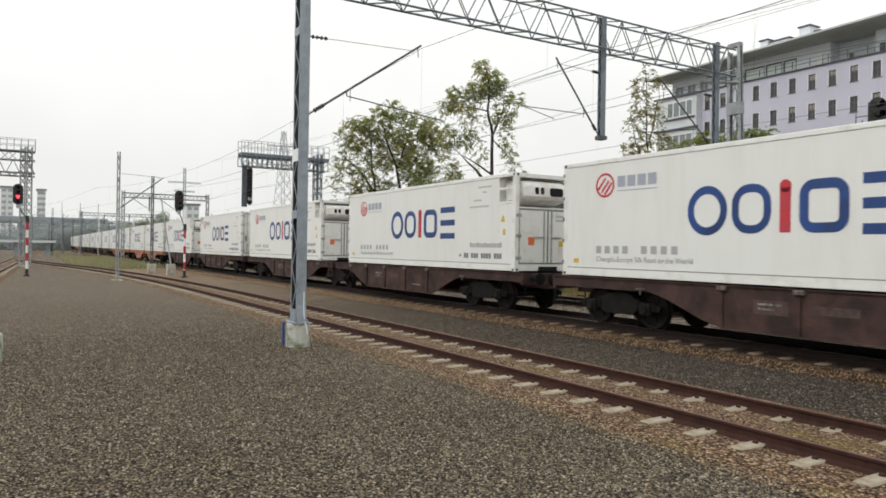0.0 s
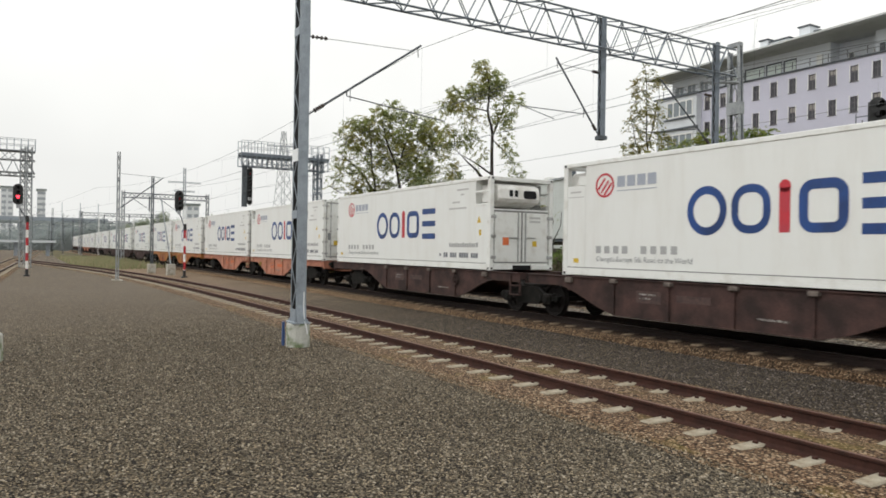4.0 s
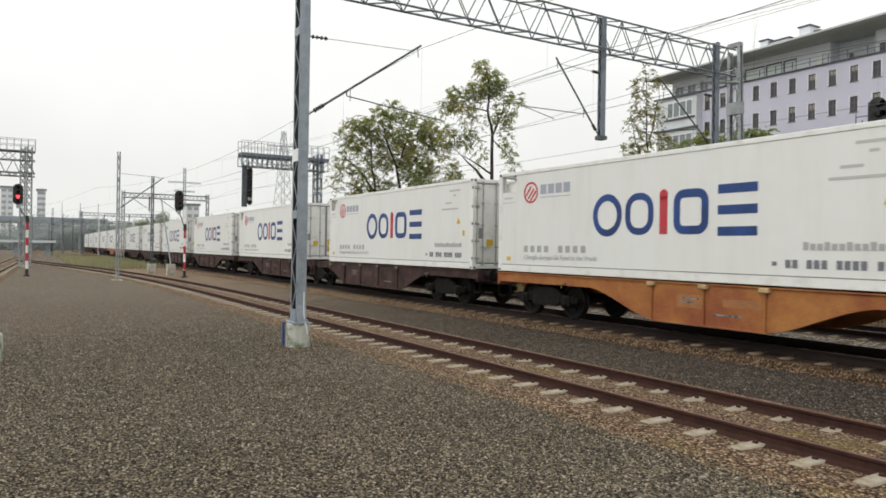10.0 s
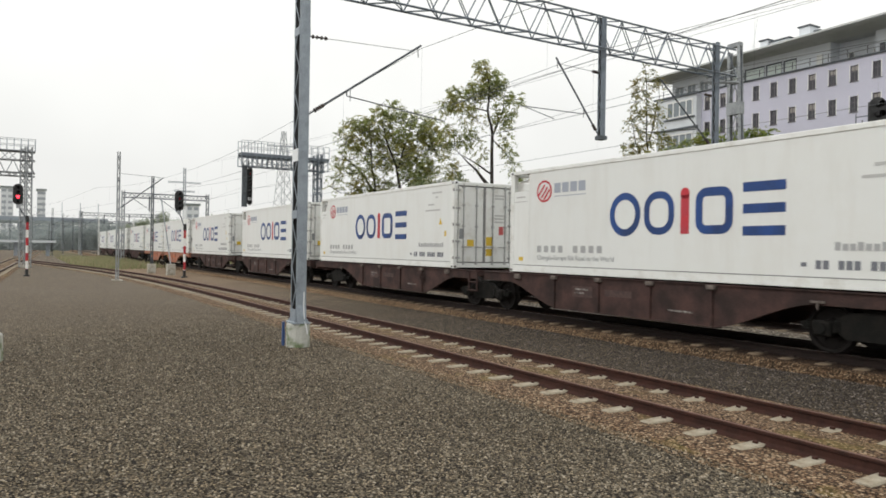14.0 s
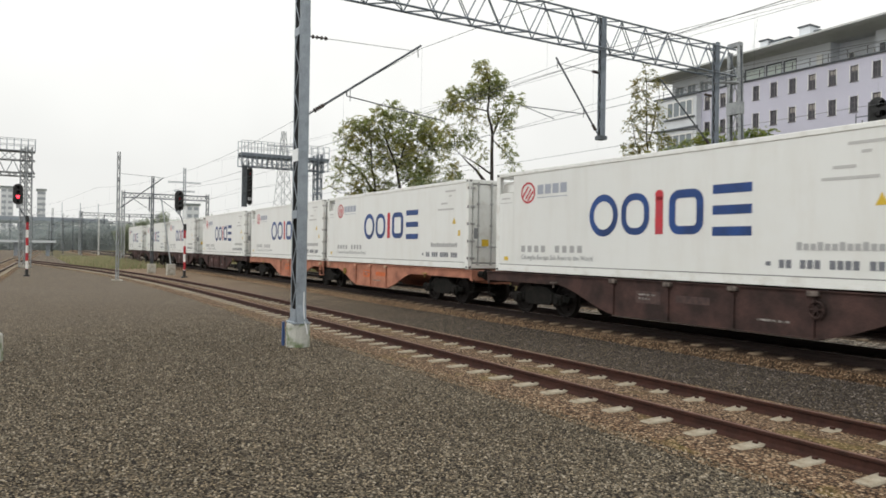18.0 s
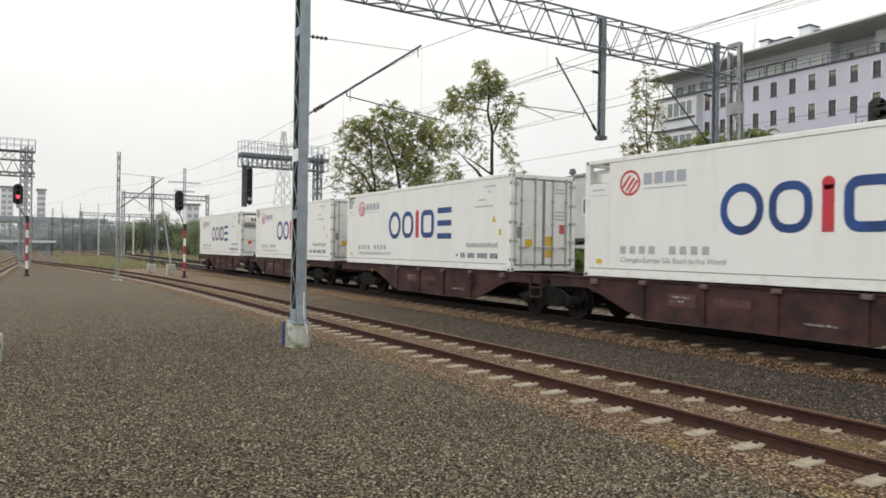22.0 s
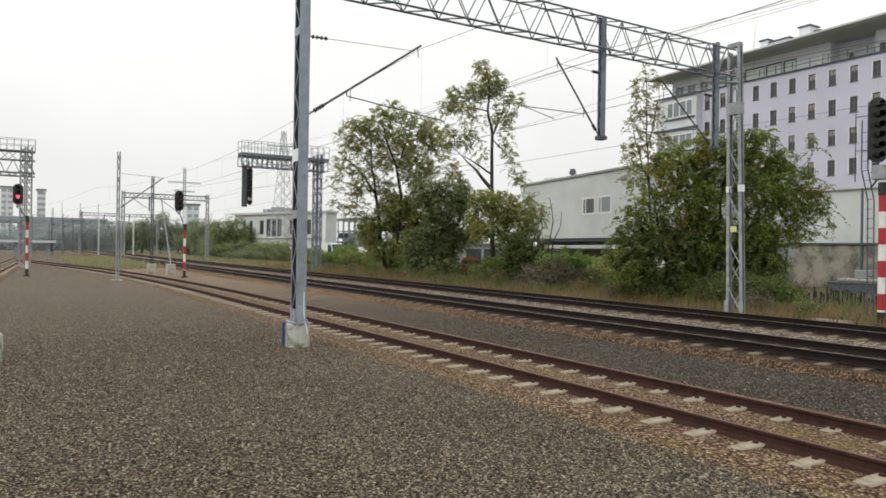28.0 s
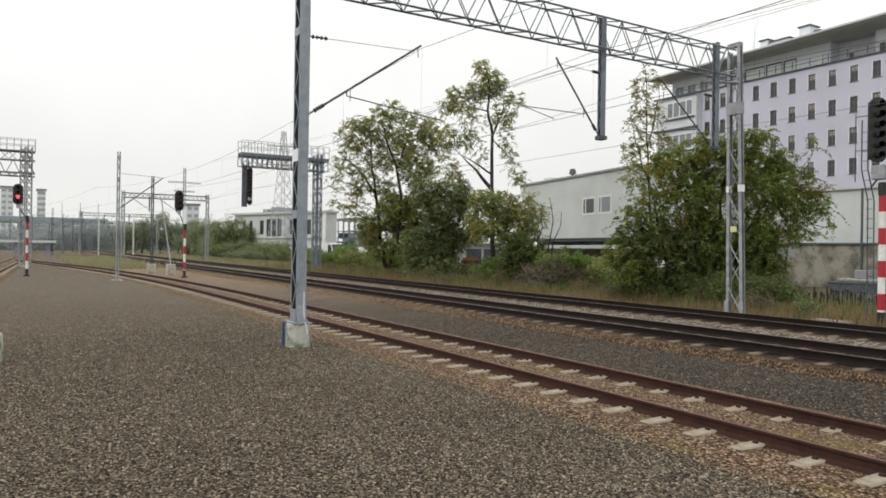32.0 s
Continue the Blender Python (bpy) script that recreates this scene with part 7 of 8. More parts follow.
def lilac_block():
    x0, y = -66.8, 72.0
    t = thing("apartment_building", "six-storey lilac building with small dark windows and overhanging grey roof", "building", pose(x0, y, 0))
    L = 44.0
    top = 21.5
    holes = []
    for z in (19.2, 16.12, 13.05, 9.97):
        for k in range(16):
            x = 6.65 + 2.23 * k
            holes.append((x + 0.03, x + 0.83, z + 0.03, z + 1.62))
    part("wall", wall_with_openings(Mesh(), 0, L, 0, top, holes, 0.35), mat_lilac, t)
    part("wall", Mesh().box(0, 0.35, 0.352, 16, 0, top), mat_lilac, t)
    part("wall", Mesh().box(L - 0.35, L, 0.352, 16, 0, top), mat_lilac, t)
    part("wall", Mesh().box(0.352, L - 0.352, 15.65, 16, 0, top), mat_lilac, t)
    part("core_wall", Mesh().box(0.36, L - 0.36, 2.5, 2.7, 0, top - 0.1), mat_roof, t)
    rnd = random.Random(4)
    for a, b, c, d in holes:
        w = window(t, a, b, c, d, mat_frame, transom=0.62)
        if rnd.random() < 0.45:
            part("blind", Mesh().box(a + 0.075, b - 0.075, 0.135, 0.148, d - rnd.uniform(0.45, 0.7), d - 0.075), mat_blind, w)
        for s0, s1 in ((a - 0.08, a), (b, b + 0.08)):
            part("surround", Mesh().box(s0, s1, -0.03, -0.002, c - 0.05, d + 0.1), mat_white, w)
    part("cornice", Mesh().box(-0.15, L + 0.15, -0.2, 0.3, top, top + 0.14, 0, 0.03), mat_steel_dark, t)
    up_holes = [(1.0 + 1.9 * k, 2.3 + 1.9 * k, 22.0, 23.1) for k in range(3)] + [(u, v - 0.12, 21.8, 23.3) for u, v in ((8.6, 11.3), (11.3, 14.07), (14.07, 16.26), (16.26, 18.0))]
    panels = wall_with_openings(Mesh(), 0.5, 21.7, top + 0.2, 24.3, up_holes, 0.3).box(21.4, 21.7, 0.302, 1.9, top + 0.2, 24.3)
    panels.box(21.7, 26.3, 1.6, 1.9, top + 0.2, 24.3).box(26.3, 26.6, 0.302, 1.9, top + 0.2, 24.3).box(26.3, L - 0.5, 0.0, 0.3, top + 0.2, 24.3)
    uo = part("attic_wall", panels, mat_greyblue, t)
    uo.matrix_basis = pose(0, 1.2, 0)
    for a, b, c, d in up_holes:
        if a > 8:
            window(t, a, b, c, d, mat_steel_dark, 1.3, 0, False, mat_greenglass)
        else:
            window(t, a, b, c, d, mat_framewhite, 1.3, 1, False, mat_skyglass)
    for a, b, c, d in ((22.74, 23.33, 22.0, 22.95), (25.3, 25.8, 21.9, 22.9)):
        window(t, a, b, c, d, mat_framewhite, 2.7, 0, False)
    window(t, 26.75, 27.3, 21.9, 22.8, mat_steel_dark, 1.12, 0, False)
    part("vent_box", Mesh().box(20.28, 20.91, 1.0, 1.19, 22.0, 23.0, 0, 0.02), mat_white, t)
    part("core_wall", Mesh().box(0.6, L - 0.6, 4.0, 4.2, top, 24.2), mat_greyblue, t)
    rf = Mesh()
    secs = [[(xa, -2.0, e), (xa, -2.0, e + 0.18), (xa, 5.0, 25.7), (xa, 16.0, 25.7), (xa, 16.0, 24.9), (xa, 1.3, 24.1)] for xa, e in ((-1.4, 23.95), (L + 2, 24.85))]
    rf.sweep(secs)
    rf.add(secs[0], [(0, 1, 2, 3, 4, 5)])
    rf.add(secs[1], [(5, 4, 3, 2, 1, 0)])
    part("roof", rf, mat_roof, t)
    for cx, w, h in ((12.0, 1.0, 1.1), (13.3, 2.4, 0.7), (16.9, 1.3, 1.45), (18.8, 0.5, 0.6)):
        ch = part("chimney", Mesh().box(cx, cx + w, 3, 4.6, 25.0, 25.6 + h, 0, 0.05), mat_greyblue, t)
        part("chimney_cap", Mesh().box(cx - 0.12, cx + w + 0.12, 2.85, 4.75, 25.602 + h, 25.75 + h, 0, 0.02), mat_steel_dark, ch)
    part("parapet_rail", Mesh().tube((0, -0.2, 22.5), (L, -0.2, 22.5), 0.022, n=5), mat_steel_dark, t)
    for k in range(22):
        part("rail_post", Mesh().box(2.0 * k + 0.3, 2.0 * k + 0.36, -0.23, -0.17, top + 0.2, 22.5), mat_steel_dark, t)
    # pale end bay with wide windows
    part("end_bay", Mesh().box(-0.1, 6.2, -0.9, -0.002, 0, top - 0.3), mat_paleblue, t)
    for z in (18.7, 14.6, 10.6):
        part("ledge", Mesh().box(-0.4, 6.5, -1.2, -0.9, z + 2.55, z + 2.75), mat_steel_dark, t)
        part("ledge", Mesh().box(1.2, 6.0, -1.1, -0.9, z - 0.25, z - 0.1), mat_steel_dark, t)
        window(t, 1.6, 5.7, z, z + 2.05, mat_framewhite, -0.98, 3, False, mat_skyglass)
    return t


mat_greyblue = worn("grey_blue_render", (0.72, 0.75, 0.79), (0.64, 0.67, 0.71), 0.85, 0, 0.3, 0.05)
lilac_block()


def white_hall():
    t = thing("low_building", "off-white flat-roofed two-storey hall behind the trees", "building", pose(-52.76, 39.31, 0, 0, 0, -10.55))
    L = 17.5
    holes = [(10.37, 12.17, 4.57, 5.93), (12.52, 14.35, 4.57, 5.93)]
    part("wall", wall_with_openings(Mesh(), 0, L, 2.85, 7.6, holes, 0.3), mat_offwhite, t)
    for a, b, c, d in ((0, 0.3, 0.302, 12), (L - 0.3, L, 0.302, 12), (0.302, L - 0.302, 11.7, 12)):
        part("wall", Mesh().box(a, b, c, d, 2.85, 7.6), mat_offwhite, t)
    part("plinth_wall", Mesh().box(0.3, L - 0.3, 1.4, 1.7, -0.2, 2.6), mat_greywall, t)
    part("canopy", Mesh().box(5.5, L + 0.2, -0.9, 1.39, 2.02, 2.28, 0, 0.02), mat_offwhite, t)
    part("soffit", Mesh().box(0, L, 0.15, 1.39, 2.6, 2.84), mat_steel_dark, t)
    part("roof", Mesh().box(-0.15, L + 0.15, -0.15, 12.2, 7.6, 7.75), mat_steel_pale, t)
    part("inner_wall", Mesh().box(0.32, L - 0.32, 2.4, 2.6, 2.6, 7.4), mat_roof, t)
    for a, b, c, d in holes:
        window(t, a, b, c, d, mat_framewhite, -0.02, 0, False, mat_glass if a < 12 else mat_skyglass, 0.0)
        part("casement", Mesh().box(a + 0.42, a + 0.54, -0.03, 0.03, c + 0.15, d - 0.15), mat_framewhite, t)
    part("roof_vent", Mesh().tube((5.35, 2, 7.7), (5.35, 2, 8.35), 0.15, n=10).tube((5.35, 2, 8.3), (5.35, 2, 8.72), 0.3, 0.22, n=12), mat_steel_dark, t)
    part("skylight", Mesh().box(3.9, 4.9, 0.05, 1.4, 7.752, 8.0, 0, 0.03), mat_white, t)
    for k in range(12):
        part("gate_slat", Mesh().box(12.5 + 0.32 * k, 12.72 + 0.32 * k, 1.3, 1.39, 0.0, 2.2), mat_steel_pale, t)
    return t


white_hall()
an = thing("annex_building", "white rendered annex with a stained grey base wall", "building", pose(-31.5, 44.0, 0))
part("wall", Mesh().box(0, 22, 0, 0.3, 2.5, 5.85), mat_offwhite, an)
part("wall", Mesh().box(0, 0.3, 0.302, 9, 2.5, 5.85), mat_offwhite, an)
part("wall", Mesh().box(21.7, 22, 0.302, 9, 2.5, 5.85), mat_offwhite, an)
part("wall", Mesh().box(0.302, 21.698, 8.7, 9, 2.5, 5.85), mat_offwhite, an)
part("lower_wall", Mesh().box(0, 22, 0, 9, -0.2, 2.449), mat_greywall, an)
part("base_wall", Mesh().box(-3, 22.2, -0.6, -0.2, -0.2, 2.45), worn("stained_base_wall", (0.285, 0.27, 0.225), (0.095, 0.085, 0.07), 0.9, 0, 1.3, 0.2, (0.42, 0.66)), an)
part("wall_cap", Mesh().box(-3.1, 22.3, -0.72, -0.18, 2.452, 2.58, 0, 0.02), mat_steel_dark, an)
part("down_pipe", Mesh().tube((6.9, -0.68, -0.1), (6.9, -0.68, 5.8), 0.07, n=8), mat_steel_dark, an)
part("roof", Mesh().box(-0.2, 22.2, -0.2, 9.2, 5.85, 6.0), mat_roof, an)
part("window_pane", Mesh().box(1.2, 2.6, -0.63, -0.6, 1.6, 2.3), mat_greymark, an)
sk = thing("skip_container", "dark grey low skip with pale objects on top", "skip", pose(-22.3, 39.7, ground_z(-22.3, 39.7)))
part("skip_body", Mesh().prism([(-1.6, 0.5), (-1.4, 0.0), (1.5, 0.0), (1.7, 0.5)], -0.8, 0.8), mat_steel_dark, sk)
part("skip_rim", Mesh().box(-1.65, 1.75, -0.85, 0.85, 0.5, 0.58, 0, 0.02), mat_steel_dark, sk)
part("cover_sheet", Mesh().box(-1.3, 0.8, -0.5, 0.5, 0.58, 0.78, 0, 0.06), mat_dullpale, sk)
part("crate", Mesh().box(-0.4, 0.4, -0.4, 0.4, 0.78, 1.25, 0, 0.03), mat_greymark, sk)
for k in range(40):
    h = random.uniform(0.3, 0.72)
    pk = tagged(part("picket", Mesh().box(-0.032, 0.032, -0.02, 0.02, 0, h, 0, 0.008), mat_bark), "dark weathered wooden picket", "fence picket", "old picket fence")
    px = -19.6 + 0.1 * k + random.uniform(-0.04, 0.04)
    pk.matrix_basis = pose(px, 29.5, ground_z(px, 29.5) - 0.02, random.uniform(-3, 3), random.uniform(-4, 4), 10)
shed = thing("brick_shed", "low shed with pale wall and two dark doors", "shed", pose(-53.9, 33.1, 0, 0, 0, 56))
part("wall", Mesh().box(0, 4.4, 0, 0.25, -0.3, 2.3), mat_offwhite, shed)
part("wall", Mesh().box(0, 0.25, 0.252, 3.8, -0.3, 2.3), mat_offwhite, shed)
part("wall", Mesh().box(4.15, 4.4, 0.252, 3.8, -0.3, 2.3), mat_offwhite, shed)
part("wall", Mesh().box(0.252, 4.148, 3.55, 3.8, -0.3, 2.3), mat_offwhite, shed)
part("roof", Mesh().box(-0.2, 4.6, -0.3, 4, 2.302, 2.45), mat_roof, shed)
for x in (0.9, 2.4):
    part("door", Mesh().box(x, x + 1.3, -0.06, -0.002, -0.2, 1.9), mat_steel_dark, shed)
wl_ = tagged(part("brick_wall", Mesh().box(0, 1.6, 0, 0.3, -0.3, 1.0, 0, 0.02), worn("brown_brick", (0.12, 0.075, 0.055), (0.07, 0.045, 0.035), 0.9, 0, 3.0)), "low brown brick wall in the verge", "wall")
wl_.matrix_basis = pose(-48.4, 30.2, 0, 0, 0, 57)
heap = tagged(part("leaf_heap", Mesh().prism([(0, 0), (0.25, 0.2), (0.8, 0.3), (1.3, 0.16), (1.55, 0)], 0.02, 0.28), worn("orange_leaves", (0.35, 0.16, 0.07), (0.2, 0.09, 0.04), 0.9, 0, 8.0)), "orange-brown heap lying on a low brick wall", "leaf heap")
heap.matrix_basis = pose(-48.4, 30.2, 1.0, 0, 0, 57)
pillar = tagged(part("white_pillar", Mesh().box(-0.13, 0.13, -0.13, 0.13, -0.2, 4.4, 0, 0.02), mat_white), "white concrete pillar among the trees", "pillar")
pillar.matrix_basis = pose(-72.5, 33.2, 0)


def parked_car(x, y, turn, paint, label):
    t = thing("car", label, "car", pose(x, y, ground_z(x, y), 0, 0, turn), group="parked cars")
    part("body", Mesh().prism([(-2.1, 0.3), (2.1, 0.3), (2.15, 0.65), (1.9, 0.8), (0.95, 0.9), (-1.9, 0.92), (-2.15, 0.7)], -0.86, 0.86), paint, t)
    part("cabin", Mesh().prism([(-1.75, 0.91), (-1.3, 1.42), (0.2, 1.45), (0.95, 0.9)], -0.74, 0.74), mat_glass, t)
    part("roof", Mesh().prism([(-1.3, 1.425), (0.2, 1.455), (0.1, 1.5), (-1.2, 1.48)], -0.72, 0.72), paint, t)
    for sx in (-1.3, 1.3):
        for s in (-1, 1):
            w = part("wheel", Mesh().tube((sx, s * 0.7, 0.31), (sx, s * 0.88, 0.31), 0.31, n=14), mat_black, t)
            part("rim", Mesh().tube((sx, s * 0.88, 0.31), (sx, s * 0.89, 0.31), 0.19, n=10), mat_steel_pale, w)


def parked_van(x, y, turn, h, label):
    t = thing("van", label, "van", pose(x, y, ground_z(x, y), 0, 0, turn), group="parked vans")
    part("body", Mesh().prism([(-2.4, 0.35), (2.4, 0.35), (2.45, 0.9), (1.9, 1.25), (1.35, h - 0.08), (1.2, h), (-2.3, h), (-2.4, h - 0.1)], -0.95, 0.95), mat_white, t)
    part("windscreen", Mesh().prism([(1.92, 1.27), (1.42, h - 0.2), (1.44, h - 0.18), (1.95, 1.28)], -0.85, 0.85), mat_glass, t)
    for s in (-1, 1):
        part("side_window", Mesh().prism([(0.5, 1.3), (1.7, 1.3), (1.35, h - 0.25), (0.5, h - 0.25)], s * 0.953 - 0.003, s * 0.953 + 0.003), mat_glass, t)
        for sx in (-1.5, 1.5):
            w = part("wheel", Mesh().tube((sx, s * 0.75, 0.33), (sx, s * 0.97, 0.33), 0.33, n=14), mat_black, t)
            part("rim", Mesh().tube((sx, s * 0.97, 0.33), (sx, s * 0.98, 0.33), 0.2, n=10), mat_steel_pale, w)


parked_van(-101.2, 40.5, 10, 2.75, "tall white van parked behind the bushes")
parked_van(-88.0, 41.0, 5, 2.2, "low white van parked behind the bushes")
parked_car(-94.5, 44.0, 8, mat_steel_pale, "silver car parked behind the bushes")
bar = thing("barrier_rail", "white horizontal barrier rail on short posts by a pylon", "barrier", pose(-112.6, 34.5, ground_z(-107, 34.5)))
part("rail", Mesh().box(0, 11.0, -0.06, 0.06, 1.72, 2.15, 0, 0.02), mat_white, bar)
for k in range(4):
    part("post", Mesh().box(0.4 + 3.4 * k, 0.55 + 3.4 * k, 0.062, 0.2, -0.1, 2.0), mat_steel_pale, bar)
fr = thing("steel_frame", "grey open steel frame structure behind the parked cars", "frame", pose(-120.9, 47.6, 0, 0, 0, 2.6))
for k in range(7):
    for yy in (0, 3.0):
        part("post", Mesh().box(2.2 * k - 0.07, 2.2 * k + 0.07, yy - 0.07, yy + 0.07, -0.3, 6.4), mat_galv, fr)
for z in (2.2, 3.4, 4.6, 6.4):
    for yy in (0, 3.0):
        part("rail", Mesh().box(-0.2, 13.4, yy - 0.09, yy + 0.09, z, z + 0.14), mat_galv, fr)
part("back_wall", Mesh().box(-0.2, 13.4, 3.2, 3.4, -0.3, 4.5), mat_roof, fr)
random.seed(21)
for k in range(16):
    bx, bw, bz = random.uniform(0, 12.4), random.uniform(0.4, 1.1), random.choice((0.0, 2.36, 3.56))
    part("stored_crate", Mesh().box(bx, bx + bw, 1.0, 2.2, bz, bz + random.uniform(0.5, 1.0), 0, 0.03), random.choice((mat_steel_dark, mat_portal, mat_paleblue, mat_greymark)), fr)
part("roof", Mesh().box(-0.4, 13.6, -0.3, 3.5, 6.63, 6.8), mat_steel_pale, fr)


def left_hall():
    t = thing("low_building", "pale two-storey building with rows of windows behind the signal bridge", "building", pose(-129.7, 33.6, 0, 0, 0, 20.2))
    L = 24.1
    holes = [(2.4, 3.3, 3.9, 6.3), (4.3, 5.2, 3.9, 6.3), (7.2, 8.3, 3.9, 6.3)] + [(9.0 + 1.45 * k, 10.2 + 1.45 * k, 3.6, 6.5) for k in range(3)] + [(15.2 + 2.1 * k, 16.3 + 2.1 * k, 3.9, 6.3) for k in range(3)]
    part("wall", wall_with_openings(Mesh(), 0, L, -0.3, 7.3, holes, 0.3), mat_offwhite, t)
    part("wall", Mesh().box(L - 0.3, L, 0.302, 2.2, -0.3, 7.3), mat_offwhite, t)
    part("wall", Mesh().box(0, 0.3, 0.302, 2.2, -0.3, 7.3), mat_offwhite, t)
    part("inner_wall", Mesh().box(0.32, L - 0.32, 1.6, 1.8, 0, 7.2), mat_roof, t)
    part("roof", Mesh().box(-0.3, L + 0.3, -0.35, 2.4, 7.3, 7.65), mat_roof, t)
    part("wall", Mesh().box(0.302, L - 0.302, 1.95, 2.2, -0.3, 7.29), mat_offwhite, t)
    part("ledge", Mesh().box(0, L, -0.12, -0.002, 3.1, 3.3), mat_greywall, t)
    part("pilaster", Mesh().box(L - 2.2, L - 1.6, -0.2, -0.002, -0.3, 7.29), mat_white, t)
    part("pilaster", Mesh().box(L - 0.6, L, -0.2, -0.002, -0.3, 7.29), mat_white, t)
    for x, w, h in ((7.2, 1.4, 0.6), (9.4, 2.2, 0.9), (13.0, 1.2, 0.7)):
        part("roof_box", Mesh().box(x, x + w, 0.6, 1.8, 7.65, 7.65 + h, 0, 0.05), mat_steel_pale, t)
    for a, b, c, d in holes:
        window(t, a, b, c, d, mat_frame, 0.1, 1, False)
    return t


left_hall()
# Air haze is painted into the pale base colours of the far things.
mat_far = worn("haze_tinted_grey_facade", (0.68, 0.7, 0.71), (0.6, 0.63, 0.65), 0.95, 0, 0.08, 0.02)
mat_farglass = plain("haze_tinted_far_glass", (0.33, 0.36, 0.39), 0.4)
mat_farwood = leaf_material("haze_tinted_far_woods", (0.31, 0.345, 0.35), (0.35, 0.385, 0.385), (0.38, 0.415, 0.41), (0.42, 0.45, 0.435))


def far_block(x, y, w, d, h, storeys, label):
    t = thing("distant_building", label, "building", pose(x, y, 0), group="distant buildings")
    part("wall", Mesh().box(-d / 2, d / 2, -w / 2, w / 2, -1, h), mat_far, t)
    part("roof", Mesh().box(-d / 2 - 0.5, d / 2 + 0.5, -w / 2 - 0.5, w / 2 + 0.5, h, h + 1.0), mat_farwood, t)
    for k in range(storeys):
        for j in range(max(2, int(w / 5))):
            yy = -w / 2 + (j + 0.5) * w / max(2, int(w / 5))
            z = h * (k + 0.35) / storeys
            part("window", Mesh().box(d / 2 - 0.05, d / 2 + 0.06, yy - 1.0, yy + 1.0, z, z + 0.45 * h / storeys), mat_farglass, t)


far_block(-430, -24.5, 11, 12, 29.5, 10, "hazy pale grey distant tower block")
far_block(-470, -3.5, 6, 12, 32, 10, "hazy pale grey distant tower block")
far_block(-470, 13.0, 4, 8, 31.5, 10, "slender hazy pale grey distant tower block")
far_block(-372, 75, 6, 8, 21.5, 6, "hazy pale distant block with reddish bands")
for x, y, w, h in ((-600, 95, 150, 20), (-620, 20, 140, 19), (-700, -70, 170, 17), (-480, 110, 90, 15), (-330, 58, 60, 11), (-283, -4, 60, 8), (-276, 18, 36, 9)):
    rng = np.random.default_rng(int(-x))
    lv = Mesh()
    near = x > -300
    cols = [(-w / 2 + w * i / 60) for i in range(61)]
    tops = [h * (0.62 + 0.2 * math.sin(v * 0.13 + x) + 0.3 * noise.noise(Vector((v * 0.17, x, 1))) + 0.1 * noise.noise(Vector((v * 0.7, x, 5)))) for v in cols]
    lv.sweep([[(2.0, v, -0.5), (1.5, v, 0.7 * z), (0.0, v, z), (-2.0, v, -0.5)] for v, z in zip(cols, tops)], closed=False)
    for k in range(200 if near else 240):
        yy = rng.uniform(-w / 2, w / 2)
        zz = rng.uniform(0.5, h * (0.7 + 0.3 * math.sin(yy * 0.13 + x)))
        leaves(lv, rng, (rng.uniform(-3, 3), yy, zz), (3, 3.5, 2.2), 80 if near else 60, 0.32 if near else 0.5)
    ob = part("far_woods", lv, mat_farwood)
    ob.matrix_basis = pose(x, y, 0)
    tagged(ob, "hazy distant belt of trees along the horizon", "woods", kind="stuff")

# Blue-grey base colour with the haze of the far distance mixed in.
mat_haze = worn("haze_tinted_blue_grey", (0.31, 0.34, 0.375), (0.26, 0.29, 0.32), 0.95, 0, 0.08, 0.02)
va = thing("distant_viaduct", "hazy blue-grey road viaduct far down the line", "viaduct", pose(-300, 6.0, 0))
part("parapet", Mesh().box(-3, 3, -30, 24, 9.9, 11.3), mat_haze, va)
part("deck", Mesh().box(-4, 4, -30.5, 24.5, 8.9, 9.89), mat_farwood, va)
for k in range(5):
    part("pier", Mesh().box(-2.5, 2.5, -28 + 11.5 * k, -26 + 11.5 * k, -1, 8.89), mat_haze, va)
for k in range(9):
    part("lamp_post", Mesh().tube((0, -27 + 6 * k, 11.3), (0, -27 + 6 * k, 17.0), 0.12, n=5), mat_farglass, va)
br = thing("distant_footbridge", "low pale bridge deck beyond the sidings", "bridge", pose(-150, -2.0, 0))
part("deck", Mesh().box(-1.5, 1.5, -14, 8.6, 1.95, 2.35), mat_paleblue, br)
for k in range(5):
    part("pier", Mesh().box(-0.5, 0.5, -13 + 5 * k, -12.4 + 5 * k, -0.6, 1.94), mat_haze, br)
pn = thing("power_pylon", "hazy thin lattice pylon with a wide cross arm", "pylon", pose(-392.8, 75.7, 0))
part("tower_section", lattice(Mesh(), (0, 0, 0), (0, 0, 42.2), (0.5, 0.5), 22, 0.07, 0.12), mat_haze, pn)
for z, w in ((34.5, 8.2), (30.0, 5.0)):
    part("cross_arm", lattice(Mesh(), (0, -w, z), (0, w, z), (0.2, 0.3), 14, 0.06, 0.1), mat_haze, pn)

# ---- tracks, with their sleepers ----
track("main line track with dark worn rails on concrete sleepers", main_line, -600, 380, 0.0, mat_raildark, mat_railhead, SLEEPER_MAIN, -105, 2, 0.69, -7.84, 0.012)
track("far main line track with dark worn rails on concrete sleepers", far_line, -600, 380, 0.0, mat_raildark, mat_railhead, SLEEPER_MAIN, -105, -2, 0.69, -7.6, 0.012)
track("disused siding with rusty rails on pale concrete sleepers", siding_line, -104, 60, -0.27, mat_rust, mat_rustlight, SLEEPER_RUST, -80, 4, 0.708, -4.0, 0.022)
